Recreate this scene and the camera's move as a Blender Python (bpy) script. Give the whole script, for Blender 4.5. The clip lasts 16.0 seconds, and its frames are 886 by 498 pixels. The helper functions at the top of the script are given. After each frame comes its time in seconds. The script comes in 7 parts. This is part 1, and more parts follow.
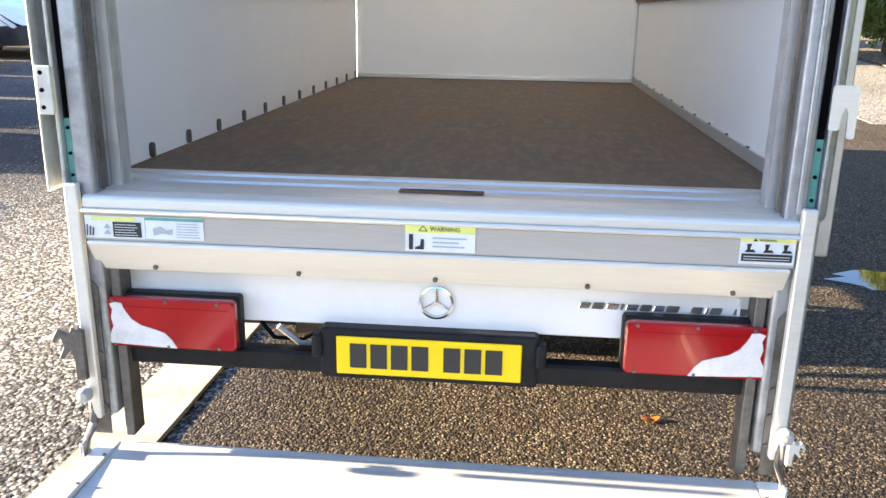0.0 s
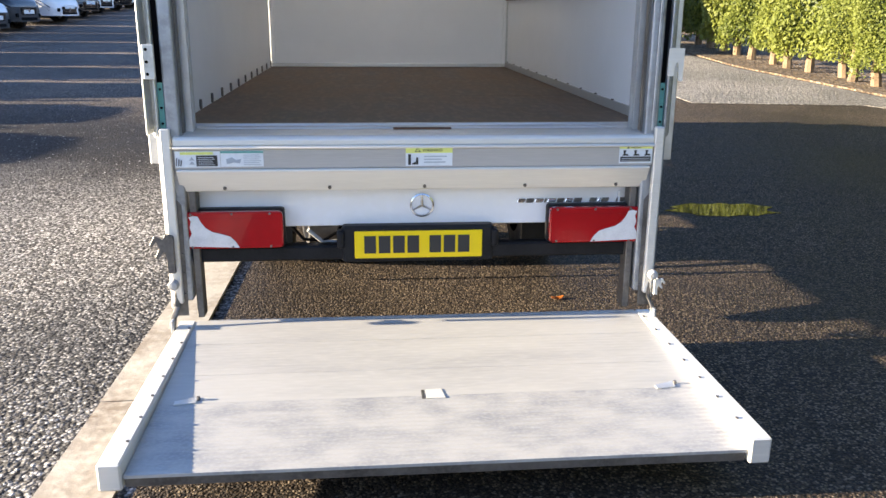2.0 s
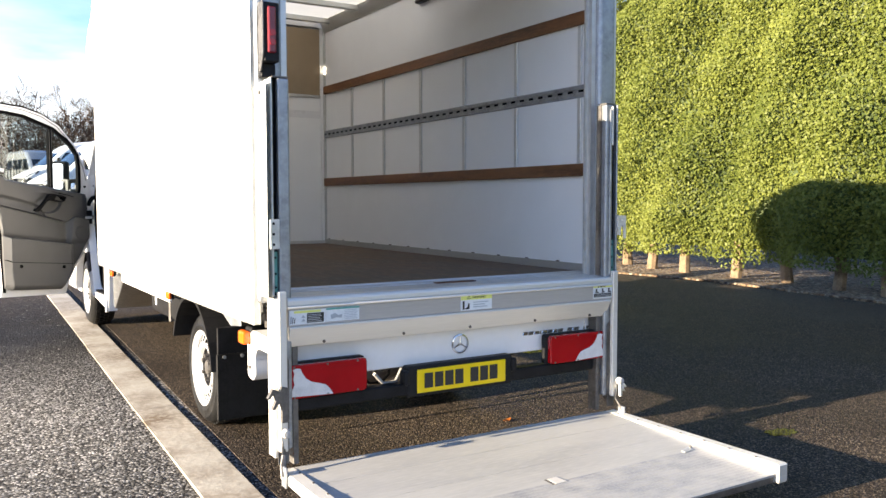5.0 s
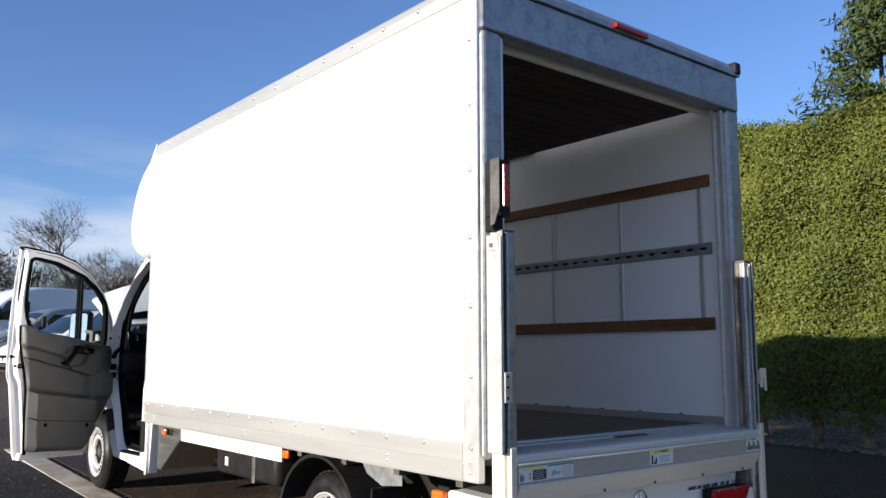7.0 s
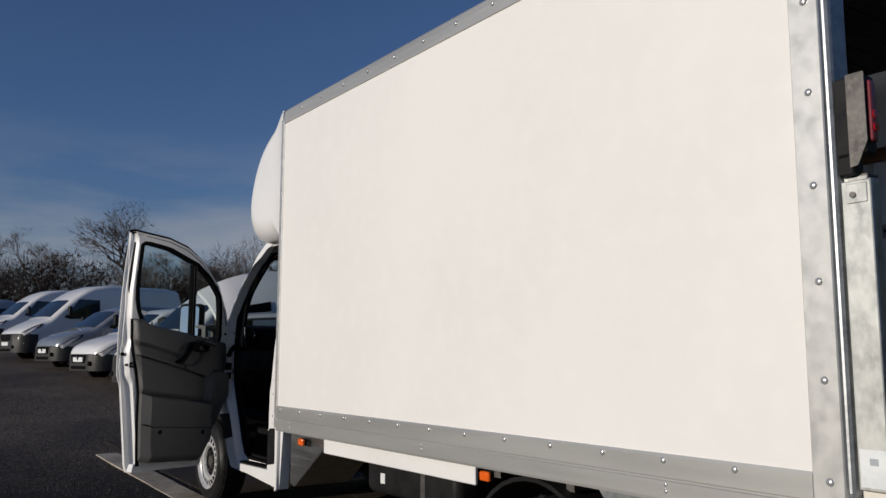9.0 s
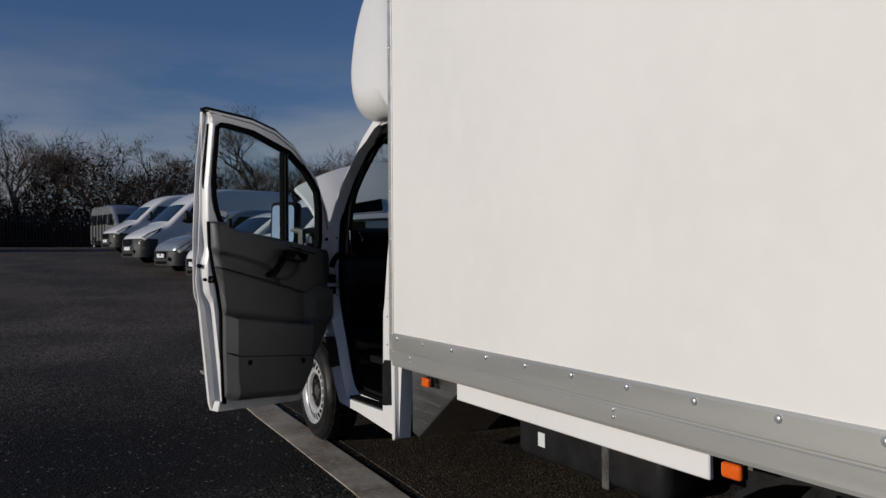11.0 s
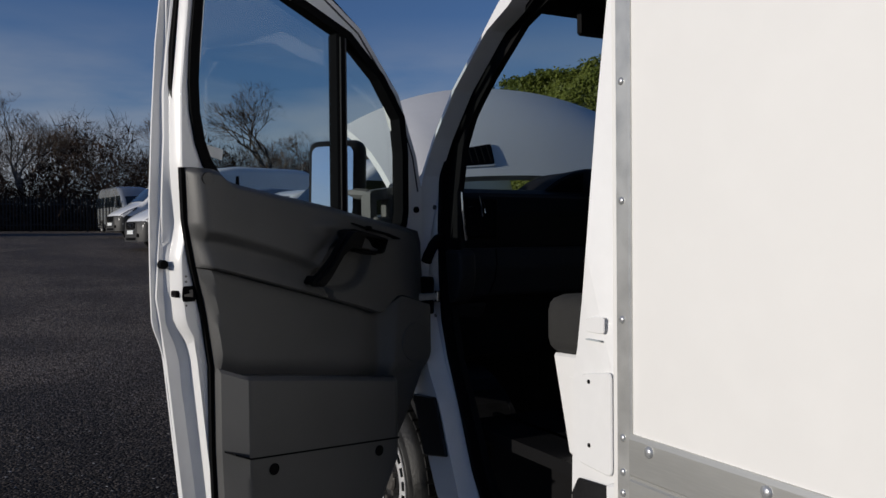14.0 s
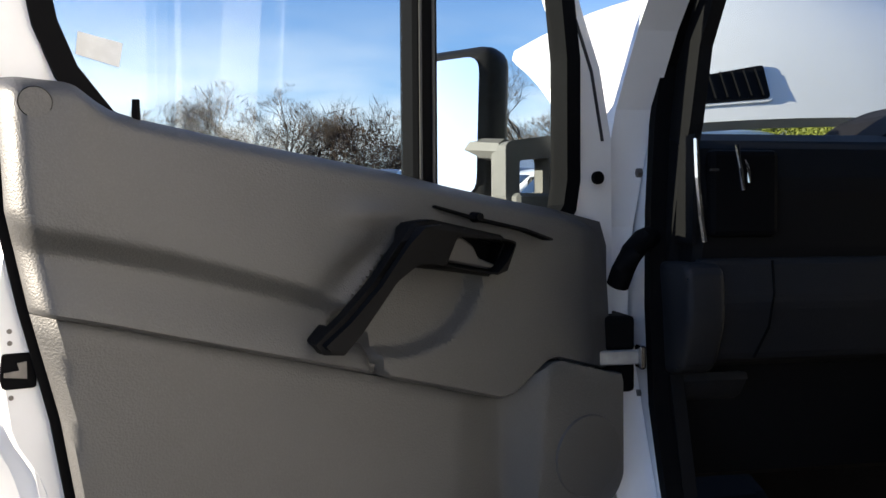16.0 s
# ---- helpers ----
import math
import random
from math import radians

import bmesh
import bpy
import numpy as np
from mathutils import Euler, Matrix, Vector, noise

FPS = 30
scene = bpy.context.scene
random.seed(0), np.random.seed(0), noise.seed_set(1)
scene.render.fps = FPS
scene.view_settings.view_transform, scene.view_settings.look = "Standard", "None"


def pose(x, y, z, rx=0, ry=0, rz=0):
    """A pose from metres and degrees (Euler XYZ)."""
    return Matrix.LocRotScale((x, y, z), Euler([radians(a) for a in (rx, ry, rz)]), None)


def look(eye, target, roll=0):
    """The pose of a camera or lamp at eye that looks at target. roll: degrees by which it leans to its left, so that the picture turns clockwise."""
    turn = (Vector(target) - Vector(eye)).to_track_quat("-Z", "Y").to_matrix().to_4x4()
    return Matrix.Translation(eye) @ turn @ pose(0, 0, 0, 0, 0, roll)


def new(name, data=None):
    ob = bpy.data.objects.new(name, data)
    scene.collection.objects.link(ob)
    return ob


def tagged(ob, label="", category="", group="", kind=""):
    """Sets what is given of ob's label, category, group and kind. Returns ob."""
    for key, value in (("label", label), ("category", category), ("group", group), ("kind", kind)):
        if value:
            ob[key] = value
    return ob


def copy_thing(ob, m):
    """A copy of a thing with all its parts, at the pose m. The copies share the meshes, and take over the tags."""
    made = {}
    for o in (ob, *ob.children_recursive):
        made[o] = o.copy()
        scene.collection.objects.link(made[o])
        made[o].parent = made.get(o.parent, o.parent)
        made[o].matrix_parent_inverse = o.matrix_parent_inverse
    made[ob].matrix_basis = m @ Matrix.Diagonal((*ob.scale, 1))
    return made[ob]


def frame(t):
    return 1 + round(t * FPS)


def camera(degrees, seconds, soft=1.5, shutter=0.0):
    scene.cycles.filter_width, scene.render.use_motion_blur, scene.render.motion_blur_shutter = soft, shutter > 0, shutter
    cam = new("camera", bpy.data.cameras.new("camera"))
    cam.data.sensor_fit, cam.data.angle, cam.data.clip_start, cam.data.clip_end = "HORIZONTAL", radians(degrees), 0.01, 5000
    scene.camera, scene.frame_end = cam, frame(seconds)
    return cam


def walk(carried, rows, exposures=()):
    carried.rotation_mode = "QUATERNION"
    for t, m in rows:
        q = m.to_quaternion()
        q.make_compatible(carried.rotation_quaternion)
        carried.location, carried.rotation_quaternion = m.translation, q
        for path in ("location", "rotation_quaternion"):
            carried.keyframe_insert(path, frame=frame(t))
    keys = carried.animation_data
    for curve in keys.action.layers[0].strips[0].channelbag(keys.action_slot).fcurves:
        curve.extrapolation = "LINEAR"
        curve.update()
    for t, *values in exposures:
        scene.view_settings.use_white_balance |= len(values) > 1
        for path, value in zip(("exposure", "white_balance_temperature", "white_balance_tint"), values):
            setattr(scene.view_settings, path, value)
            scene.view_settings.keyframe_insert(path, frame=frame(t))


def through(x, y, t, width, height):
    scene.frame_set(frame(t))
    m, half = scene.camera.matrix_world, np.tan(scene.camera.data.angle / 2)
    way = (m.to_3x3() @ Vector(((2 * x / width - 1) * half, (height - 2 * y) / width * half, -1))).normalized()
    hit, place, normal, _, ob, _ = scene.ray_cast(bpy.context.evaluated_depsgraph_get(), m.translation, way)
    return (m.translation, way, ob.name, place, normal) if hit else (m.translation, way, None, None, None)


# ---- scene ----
cam = camera(56.8, 16.0)
PATH = [
    (0, (-0.026, -0.005, 1.473), (-0.202, 1.906, 0.912), 0.9),
    (0.5, (-0.176, -0.256, 1.453), (-0.227, 1.662, 0.888), 1.0),
    (1, (-0.283, -0.538, 1.463), (-0.215, 1.379, 0.898), 0.7),
    (1.5, (-0.335, -0.854, 1.451), (-0.206, 1.061, 0.888), 0.5),
    (2, (-0.475, -1.134, 1.442), (-0.291, 0.778, 0.886), 0.5),
    (2.5, (-0.728, -1.37, 1.44), (-0.461, 0.534, 0.888), 0.7),
    (3, (-1.016, -1.38, 1.45), (-0.599, 0.538, 1.062), 1.0),
    (3.5, (-1.393, -1.467, 1.441), (-0.784, 0.432, 1.301), 0.9),
    (6, (-3.196, -0.975, 1.386), (-1.99, 0.619, 1.315), 0.5),
    (6.5, (-3.509, -0.753, 1.438), (-2.269, 0.811, 1.562), 0.3),
    (7, (-3.677, -0.468, 1.396), (-2.427, 1.072, 1.649), 0.0),
    (7.5, (-3.857, -0.1, 1.376), (-2.578, 1.416, 1.635), 0.1),
    (8, (-3.946, 0.222, 1.365), (-2.658, 1.73, 1.625), -0.0),
    (8.5, (-3.836, 0.567, 1.373), (-2.588, 2.11, 1.622), -0.1),
    (9, (-3.756, 0.857, 1.377), (-2.598, 2.468, 1.631), 0.1),
    (9.5, (-3.58, 1.233, 1.391), (-2.478, 2.882, 1.651), 0.1),
    (10, (-3.372, 1.548, 1.428), (-2.36, 3.265, 1.592), 0.2),
    (12.5, (-2.829, 3.54, 1.438), (-1.917, 5.319, 1.399), -0.6),
    (13, (-2.707, 3.966, 1.456), (-1.798, 5.747, 1.415), -0.7),
    (13.5, (-2.62, 4.424, 1.454), (-1.71, 6.205, 1.418), -0.6),
    (14, (-2.455, 4.845, 1.438), (-1.549, 6.628, 1.41), -0.5),
    (14.5, (-2.266, 5.248, 1.452), (-1.379, 7.041, 1.428), -0.4),
    (15, (-2.1, 5.667, 1.474), (-1.3, 7.5, 1.423), -0.4),
    (15.5, (-1.865, 5.996, 1.449), (-1.335, 7.923, 1.379), -0.5),
    (16, (-1.729, 6.091, 1.466), (-1.412, 8.065, 1.395), -0.4),
]
walk(cam, [(t, look(eye, target, roll)) for t, eye, target, roll in PATH],
     [(0, 3.35, 8650, 10), (0.5, 3.05, 8400, 10), (1, 2.88, 8200, 10), (2, 2.6, 7900, 10), (3, 2.55, 7850, 10), (3.6, 2.55, 7900, 10), (6, 1.82, 7500, 10), (6.5, 1.45, 7100, 10), (7, 1.0, 6850, 10), (7.5, 0.35, 6600, 10), (8, 0, 6700, 10), (8.5, -0.4, 6700, 10), (9, -0.55, 6700, 10), (10, -0.75, 6650, 10), (12.5, -0.65, 6500, 10), (14.5, -0.35, 6450, 10), (15, 0.1, 6500, 10), (15.5, 1.0, 6800, 10), (16, 1.7, 7300, 10)])

# The place lies in metres; the van stands along y, its tail at y = 2.2, its nose ahead.

# ---- world, sun and exposure ----
SUN_EL, SUN_AZ = radians(11.8), Vector((-1.0, 0.008, 0.0)).normalized()
to_sun = Vector((SUN_AZ.x * math.cos(SUN_EL), SUN_AZ.y * math.cos(SUN_EL), math.sin(SUN_EL)))
world = bpy.data.worlds.new("sky")
scene.world = world
world.use_nodes = True
wn = world.node_tree.nodes
sky = wn.new("ShaderNodeTexSky")
sky.sky_type, sky.sun_disc = "NISHITA", False
sky.sun_elevation, sky.sun_rotation = SUN_EL, math.atan2(SUN_AZ.x, SUN_AZ.y) % (2 * math.pi)
sky.air_density, sky.dust_density, sky.ozone_density = 1.0, 0.25, 4.0
wn["Background"].inputs["Strength"].default_value = 0.092
wl = world.node_tree.links
tint = wn.new("ShaderNodeMix")
tint.data_type, tint.blend_type = "RGBA", "MULTIPLY"
tint.inputs["Factor"].default_value, tint.inputs["B"].default_value = 1.0, (0.98, 0.98, 1.20, 1)
wl.new(sky.outputs["Color"], tint.inputs["A"])
# thin pale cloud low over the horizon
wtc, wsep, wmap, wnoise = wn.new("ShaderNodeTexCoord"), wn.new("ShaderNodeSeparateXYZ"), wn.new("ShaderNodeMapping"), wn.new("ShaderNodeTexNoise")
wl.new(wtc.outputs["Generated"], wsep.inputs["Vector"])
wmap.inputs["Scale"].default_value = (2.2, 2.2, 9.0)
wl.new(wtc.outputs["Generated"], wmap.inputs["Vector"])
wl.new(wmap.outputs["Vector"], wnoise.inputs["Vector"])
wnoise.inputs["Scale"].default_value, wnoise.inputs["Detail"].default_value = 1.6, 6
band, puff, amount = wn.new("ShaderNodeMapRange"), wn.new("ShaderNodeMapRange"), wn.new("ShaderNodeMath")
band.inputs["From Min"].default_value, band.inputs["From Max"].default_value = 0.26, 0.05
puff.inputs["From Min"].default_value, puff.inputs["From Max"].default_value = 0.36, 0.62
wl.new(wsep.outputs["Z"], band.inputs["Value"])
wl.new(wnoise.outputs["Fac"], puff.inputs["Value"])
amount.operation = "MULTIPLY"
wl.new(band.outputs["Result"], amount.inputs[0])
wl.new(puff.outputs["Result"], amount.inputs[1])
cloud = wn.new("ShaderNodeMix")
cloud.data_type = "RGBA"
cloud.inputs["B"].default_value = (5.2, 5.4, 5.9, 1)
wl.new(amount.outputs["Value"], cloud.inputs["Factor"])
wl.new(tint.outputs["Result"], cloud.inputs["A"])
wl.new(cloud.outputs["Result"], wn["Background"].inputs["Color"])
sun = new("sun", bpy.data.lights.new("sun", "SUN"))
sun.data.energy, sun.data.angle, sun.data.color = 4.6, radians(0.55), (1.0, 0.93, 0.83)
sun.matrix_world = Matrix.Translation((-30, -4, 12)) @ to_sun.to_track_quat("Z", "Y").to_matrix().to_4x4()


# ---- materials ----
def surface(name, base, rough=0.5, metal=0.0, var=0.12, scale=3.0, fine=60.0, bump=0.05, second=None, rvar=0.1, stretch=(1, 1, 1), detail=6.0, coat=0.0, spec=0.5):
    """A painted, metal or stone surface: base colour varied at two scales, roughness varied, fine relief."""
    m = bpy.data.materials.new(name)
    m.use_nodes = True
    nt = m.node_tree
    n, l = nt.nodes, nt.links
    bsdf = n["Principled BSDF"]
    tc, mp = n.new("ShaderNodeTexCoord"), n.new("ShaderNodeMapping")
    mp.inputs["Scale"].default_value = stretch
    l.new(tc.outputs["Object"], mp.inputs["Vector"])
    big, small = n.new("ShaderNodeTexNoise"), n.new("ShaderNodeTexNoise")
    for t, s in ((big, scale), (small, fine)):
        t.inputs["Scale"].default_value, t.inputs["Detail"].default_value = s, detail
        l.new(mp.outputs["Vector"], t.inputs["Vector"])
    second = second or tuple(c * (1 - 2.2 * var) for c in base)
    light = tuple(min(1.0, c * (1 + var)) for c in base)
    ramp = n.new("ShaderNodeValToRGB")
    ramp.color_ramp.elements[0].position, ramp.color_ramp.elements[1].position = 0.30, 0.62
    ramp.color_ramp.elements[0].color, ramp.color_ramp.elements[1].color = (*second, 1), (*base, 1)
    l.new(big.outputs["Fac"], ramp.inputs["Fac"])
    mix = n.new("ShaderNodeMix")
    mix.data_type, mix.blend_type = "RGBA", "MIX"
    r2 = n.new("ShaderNodeMapRange")
    r2.inputs["From Min"].default_value, r2.inputs["From Max"].default_value = 0.45, 0.75
    r2.inputs["To Max"].default_value = 0.7
    l.new(small.outputs["Fac"], r2.inputs["Value"])
    l.new(r2.outputs["Result"], mix.inputs["Factor"])
    l.new(ramp.outputs["Color"], mix.inputs["A"])
    mix.inputs["B"].default_value = (*light, 1)
    l.new(mix.outputs["Result"], bsdf.inputs["Base Color"])
    rr = n.new("ShaderNodeMapRange")
    rr.inputs["To Min"].default_value, rr.inputs["To Max"].default_value = max(0.02, rough - rvar), min(1.0, rough + rvar)
    l.new(big.outputs["Fac"], rr.inputs["Value"])
    l.new(rr.outputs["Result"], bsdf.inputs["Roughness"])
    bsdf.inputs["Metallic"].default_value = metal
    bsdf.inputs["Coat Weight"].default_value = coat
    bsdf.inputs["Specular IOR Level"].default_value = spec
    if bump:
        b = n.new("ShaderNodeBump")
        b.inputs["Strength"].default_value, b.inputs["Distance"].default_value = bump, 0.01
        l.new(small.outputs["Fac"], b.inputs["Height"])
        l.new(b.outputs["Normal"], bsdf.inputs["Normal"])
    return m


def glass(name, tint=(0.9, 0.95, 0.95), clear=0.97):
    m = bpy.data.materials.new(name)
    m.use_nodes = True
    n, l = m.node_tree.nodes, m.node_tree.links
    out = n["Material Output"]
    n.remove(n["Principled BSDF"])
    tr, gl, mx, lw = n.new("ShaderNodeBsdfTransparent"), n.new("ShaderNodeBsdfGlossy"), n.new("ShaderNodeMixShader"), n.new("ShaderNodeLayerWeight")
    tr.inputs["Color"].default_value = (*[c * clear for c in tint], 1)
    gl.inputs["Roughness"].default_value = 0.02
    pw, ml = n.new("ShaderNodeMath"), n.new("ShaderNodeMath")
    pw.operation, ml.operation = "POWER", "MULTIPLY_ADD"
    pw.inputs[1].default_value, ml.inputs[1].default_value, ml.inputs[2].default_value = 4.0, 0.6, 0.03
    l.new(lw.outputs["Facing"], pw.inputs[0])
    l.new(pw.outputs["Value"], ml.inputs[0])
    l.new(ml.outputs["Value"], mx.inputs["Fac"])
    l.new(tr.outputs["BSDF"], mx.inputs[1])
    l.new(gl.outputs["BSDF"], mx.inputs[2])
    l.new(mx.outputs["Shader"], out.inputs["Surface"])
    return m


def gravel(name, tones, cell, bump, rough, wet=0.0, patch=0.35, spec=0.4, brown_band=None, gaps=0.3):
    """Loose or bound stone chips: cells of mixed tones, dark gaps, damp patches."""
    m = bpy.data.materials.new(name)
    m.use_nodes = True
    n, l = m.node_tree.nodes, m.node_tree.links
    bsdf = n["Principled BSDF"]
    tc = n.new("ShaderNodeTexCoord")
    vo, vo2 = n.new("ShaderNodeTexVoronoi"), n.new("ShaderNodeTexVoronoi")
    vo.inputs["Scale"].default_value, vo2.inputs["Scale"].default_value = 1 / cell, 0.62 / cell
    for v in (vo, vo2):
        l.new(tc.outputs["Object"], v.inputs["Vector"])
    ramp = n.new("ShaderNodeValToRGB")
    ramp.color_ramp.interpolation = "CONSTANT"
    while len(ramp.color_ramp.elements) < len(tones):
        ramp.color_ramp.elements.new(0.5)
    for i, (e, c) in enumerate(zip(ramp.color_ramp.elements, tones)):
        e.position, e.color = i / len(tones), (*c, 1)
    sep = n.new("ShaderNodeSeparateColor")
    l.new(vo.outputs["Color"], sep.inputs["Color"])
    l.new(sep.outputs["Red"], ramp.inputs["Fac"])
    big = n.new("ShaderNodeTexNoise")
    big.inputs["Scale"].default_value, big.inputs["Detail"].default_value = 0.6, 8
    l.new(tc.outputs["Object"], big.inputs["Vector"])
    dark = n.new("ShaderNodeMapRange")
    dark.inputs["From Min"].default_value, dark.inputs["From Max"].default_value = 0.38, 0.62
    dark.inputs["To Min"].default_value, dark.inputs["To Max"].default_value = 1 - patch, 1.0
    l.new(big.outputs["Fac"], dark.inputs["Value"])
    gap = n.new("ShaderNodeMapRange")
    gap.inputs["From Min"].default_value, gap.inputs["From Max"].default_value = 0.75, 0.35
    gap.inputs["To Min"].default_value, gap.inputs["To Max"].default_value = gaps, 1.0
    l.new(vo.outputs["Distance"], gap.inputs["Value"])
    mul = n.new("ShaderNodeMath")
    mul.operation = "MULTIPLY"
    l.new(dark.outputs["Result"], mul.inputs[0])
    l.new(gap.outputs["Result"], mul.inputs[1])
    mix = n.new("ShaderNodeMix")
    mix.data_type, mix.blend_type = "RGBA", "MULTIPLY"
    mix.inputs["Factor"].default_value = 1.0
    l.new(ramp.outputs["Color"], mix.inputs["A"])
    l.new(mul.outputs["Value"], mix.inputs["B"])
    colour = mix.outputs["Result"]
    if brown_band:
        # dark brown tint sets in from y0 to y1 and turns pale brown farther on
        y0, y1, brown = brown_band
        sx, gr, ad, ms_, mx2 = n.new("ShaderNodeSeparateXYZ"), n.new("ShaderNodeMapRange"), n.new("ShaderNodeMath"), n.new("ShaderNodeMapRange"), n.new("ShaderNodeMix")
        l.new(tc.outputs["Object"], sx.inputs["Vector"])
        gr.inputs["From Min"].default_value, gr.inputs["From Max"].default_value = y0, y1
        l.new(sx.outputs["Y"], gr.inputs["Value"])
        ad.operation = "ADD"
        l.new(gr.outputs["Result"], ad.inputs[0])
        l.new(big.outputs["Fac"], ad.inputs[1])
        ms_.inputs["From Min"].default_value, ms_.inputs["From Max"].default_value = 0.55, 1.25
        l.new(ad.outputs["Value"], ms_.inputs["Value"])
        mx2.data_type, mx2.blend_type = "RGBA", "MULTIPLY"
        # a few random stones are left out of the tint
        untinted, keep = n.new("ShaderNodeMath"), n.new("ShaderNodeMath")
        untinted.operation, keep.operation = "LESS_THAN", "MULTIPLY"
        untinted.inputs[1].default_value = 0.965
        l.new(sep.outputs["Green"], untinted.inputs[0])
        l.new(untinted.outputs["Value"], keep.inputs[0])
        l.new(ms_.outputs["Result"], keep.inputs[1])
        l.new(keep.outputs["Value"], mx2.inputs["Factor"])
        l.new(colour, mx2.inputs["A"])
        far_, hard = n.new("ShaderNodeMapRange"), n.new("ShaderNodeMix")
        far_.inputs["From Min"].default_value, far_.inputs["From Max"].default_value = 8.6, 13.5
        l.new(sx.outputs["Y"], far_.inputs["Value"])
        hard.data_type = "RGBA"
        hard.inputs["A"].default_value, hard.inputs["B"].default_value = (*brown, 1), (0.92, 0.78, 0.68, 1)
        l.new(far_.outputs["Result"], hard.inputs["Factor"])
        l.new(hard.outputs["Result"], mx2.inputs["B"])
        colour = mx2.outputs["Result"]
    l.new(colour, bsdf.inputs["Base Color"])
    rr = n.new("ShaderNodeMapRange")
    rr.inputs["From Min"].default_value, rr.inputs["From Max"].default_value = 0.35, 0.6
    rr.inputs["To Min"].default_value, rr.inputs["To Max"].default_value = max(0.08, rough - wet), rough
    l.new(big.outputs["Fac"], rr.inputs["Value"])
    l.new(rr.outputs["Result"], bsdf.inputs["Roughness"])
    bsdf.inputs["Specular IOR Level"].default_value = spec
    add = n.new("ShaderNodeMath")
    add.operation = "ADD"
    l.new(vo.outputs["Distance"], add.inputs[0])
    l.new(vo2.outputs["Distance"], add.inputs[1])
    b = n.new("ShaderNodeBump")
    b.invert = True
    b.inputs["Strength"].default_value, b.inputs["Distance"].default_value = bump, cell * 0.6
    l.new(add.outputs["Value"], b.inputs["Height"])
    l.new(b.outputs["Normal"], bsdf.inputs["Normal"])
    return m


def leafy(name, lo, hi, scale=0.7, rough=0.55, through=0.35):
    """Leaves: each clump its own tone, light passing through a little."""
    m = bpy.data.materials.new(name)
    m.use_nodes = True
    n, l = m.node_tree.nodes, m.node_tree.links
    bsdf, out = n["Principled BSDF"], n["Material Output"]
    geo, tc, noi = n.new("ShaderNodeNewGeometry"), n.new("ShaderNodeTexCoord"), n.new("ShaderNodeTexNoise")
    noi.inputs["Scale"].default_value, noi.inputs["Detail"].default_value = scale, 4
    l.new(tc.outputs["Object"], noi.inputs["Vector"])
    mx = n.new("ShaderNodeMath")
    mx.operation = "MULTIPLY_ADD"
    mx.inputs[1].default_value = 0.5
    l.new(geo.outputs["Random Per Island"], mx.inputs[0])
    mr = n.new("ShaderNodeMapRange")
    mr.inputs["From Min"].default_value, mr.inputs["From Max"].default_value = 0.3, 0.7
    mr.inputs["To Min"].default_value, mr.inputs["To Max"].default_value = 0.0, 0.5
    l.new(noi.outputs["Fac"], mr.inputs["Value"])
    l.new(mr.outputs["Result"], mx.inputs[2])
    ramp = n.new("ShaderNodeValToRGB")
    ramp.color_ramp.elements[0].color, ramp.color_ramp.elements[1].color = (*lo, 1), (*hi, 1)
    l.new(mx.outputs["Value"], ramp.inputs["Fac"])
    l.new(ramp.outputs["Color"], bsdf.inputs["Base Color"])
    bsdf.inputs["Roughness"].default_value = rough
    bsdf.inputs["Specular IOR Level"].default_value = 0.25
    tl, ms = n.new("ShaderNodeBsdfTranslucent"), n.new("ShaderNodeMixShader")
    l.new(ramp.outputs["Color"], tl.inputs["Color"])
    ms.inputs["Fac"].default_value = through
    l.new(bsdf.outputs["BSDF"], ms.inputs[1])
    l.new(tl.outputs["BSDF"], ms.inputs[2])
    l.new(ms.outputs["Shader"], out.inputs["Surface"])
    return m


def sheet_light(name, colour, share):
    """A thin sheet that lets a share of the light through, as a glass-fibre roof does."""
    m = surface(name, colour, 0.5, var=0.06, scale=2.0, fine=30)
    n, l = m.node_tree.nodes, m.node_tree.links
    tl, ms = n.new("ShaderNodeBsdfTranslucent"), n.new("ShaderNodeMixShader")
    tl.inputs["Color"].default_value = (*colour, 1)
    ms.inputs["Fac"].default_value = share
    l.new(n["Principled BSDF"].outputs["BSDF"], ms.inputs[1])
    l.new(tl.outputs["BSDF"], ms.inputs[2])
    l.new(ms.outputs["Shader"], n["Material Output"].inputs["Surface"])
    return m


WHITE = surface("white_paint", (0.80, 0.80, 0.80), 0.32, var=0.02, scale=1.5, fine=25, bump=0.0, coat=0.3)
PANEL = surface("white_box_panel", (0.80, 0.79, 0.77), 0.42, var=0.02, scale=0.8, fine=9, bump=0.012)
INNER = surface("white_inner_panel", (0.87, 0.87, 0.86), 0.40, var=0.018, scale=0.9, fine=5, bump=0.0, rvar=0.08)
BOARD = surface("tan_board", (0.33, 0.245, 0.155), 0.6, var=0.07, scale=1.4, fine=9, bump=0.02)
SHUTTER = surface("dirty_shutter_boards", (0.050, 0.034, 0.025), 0.7, var=0.3, scale=3, fine=24, bump=0.06, stretch=(0.5, 4, 1), spec=0.2)
GALV = surface("galvanised_steel", (0.36, 0.38, 0.40), 0.45, 0.7, var=0.16, scale=14, fine=55, bump=0.04)
ALU = surface("brushed_aluminium", (0.62, 0.62, 0.60), 0.42, 0.65, var=0.07, scale=2.0, fine=40, bump=0.03, stretch=(1, 10, 10))
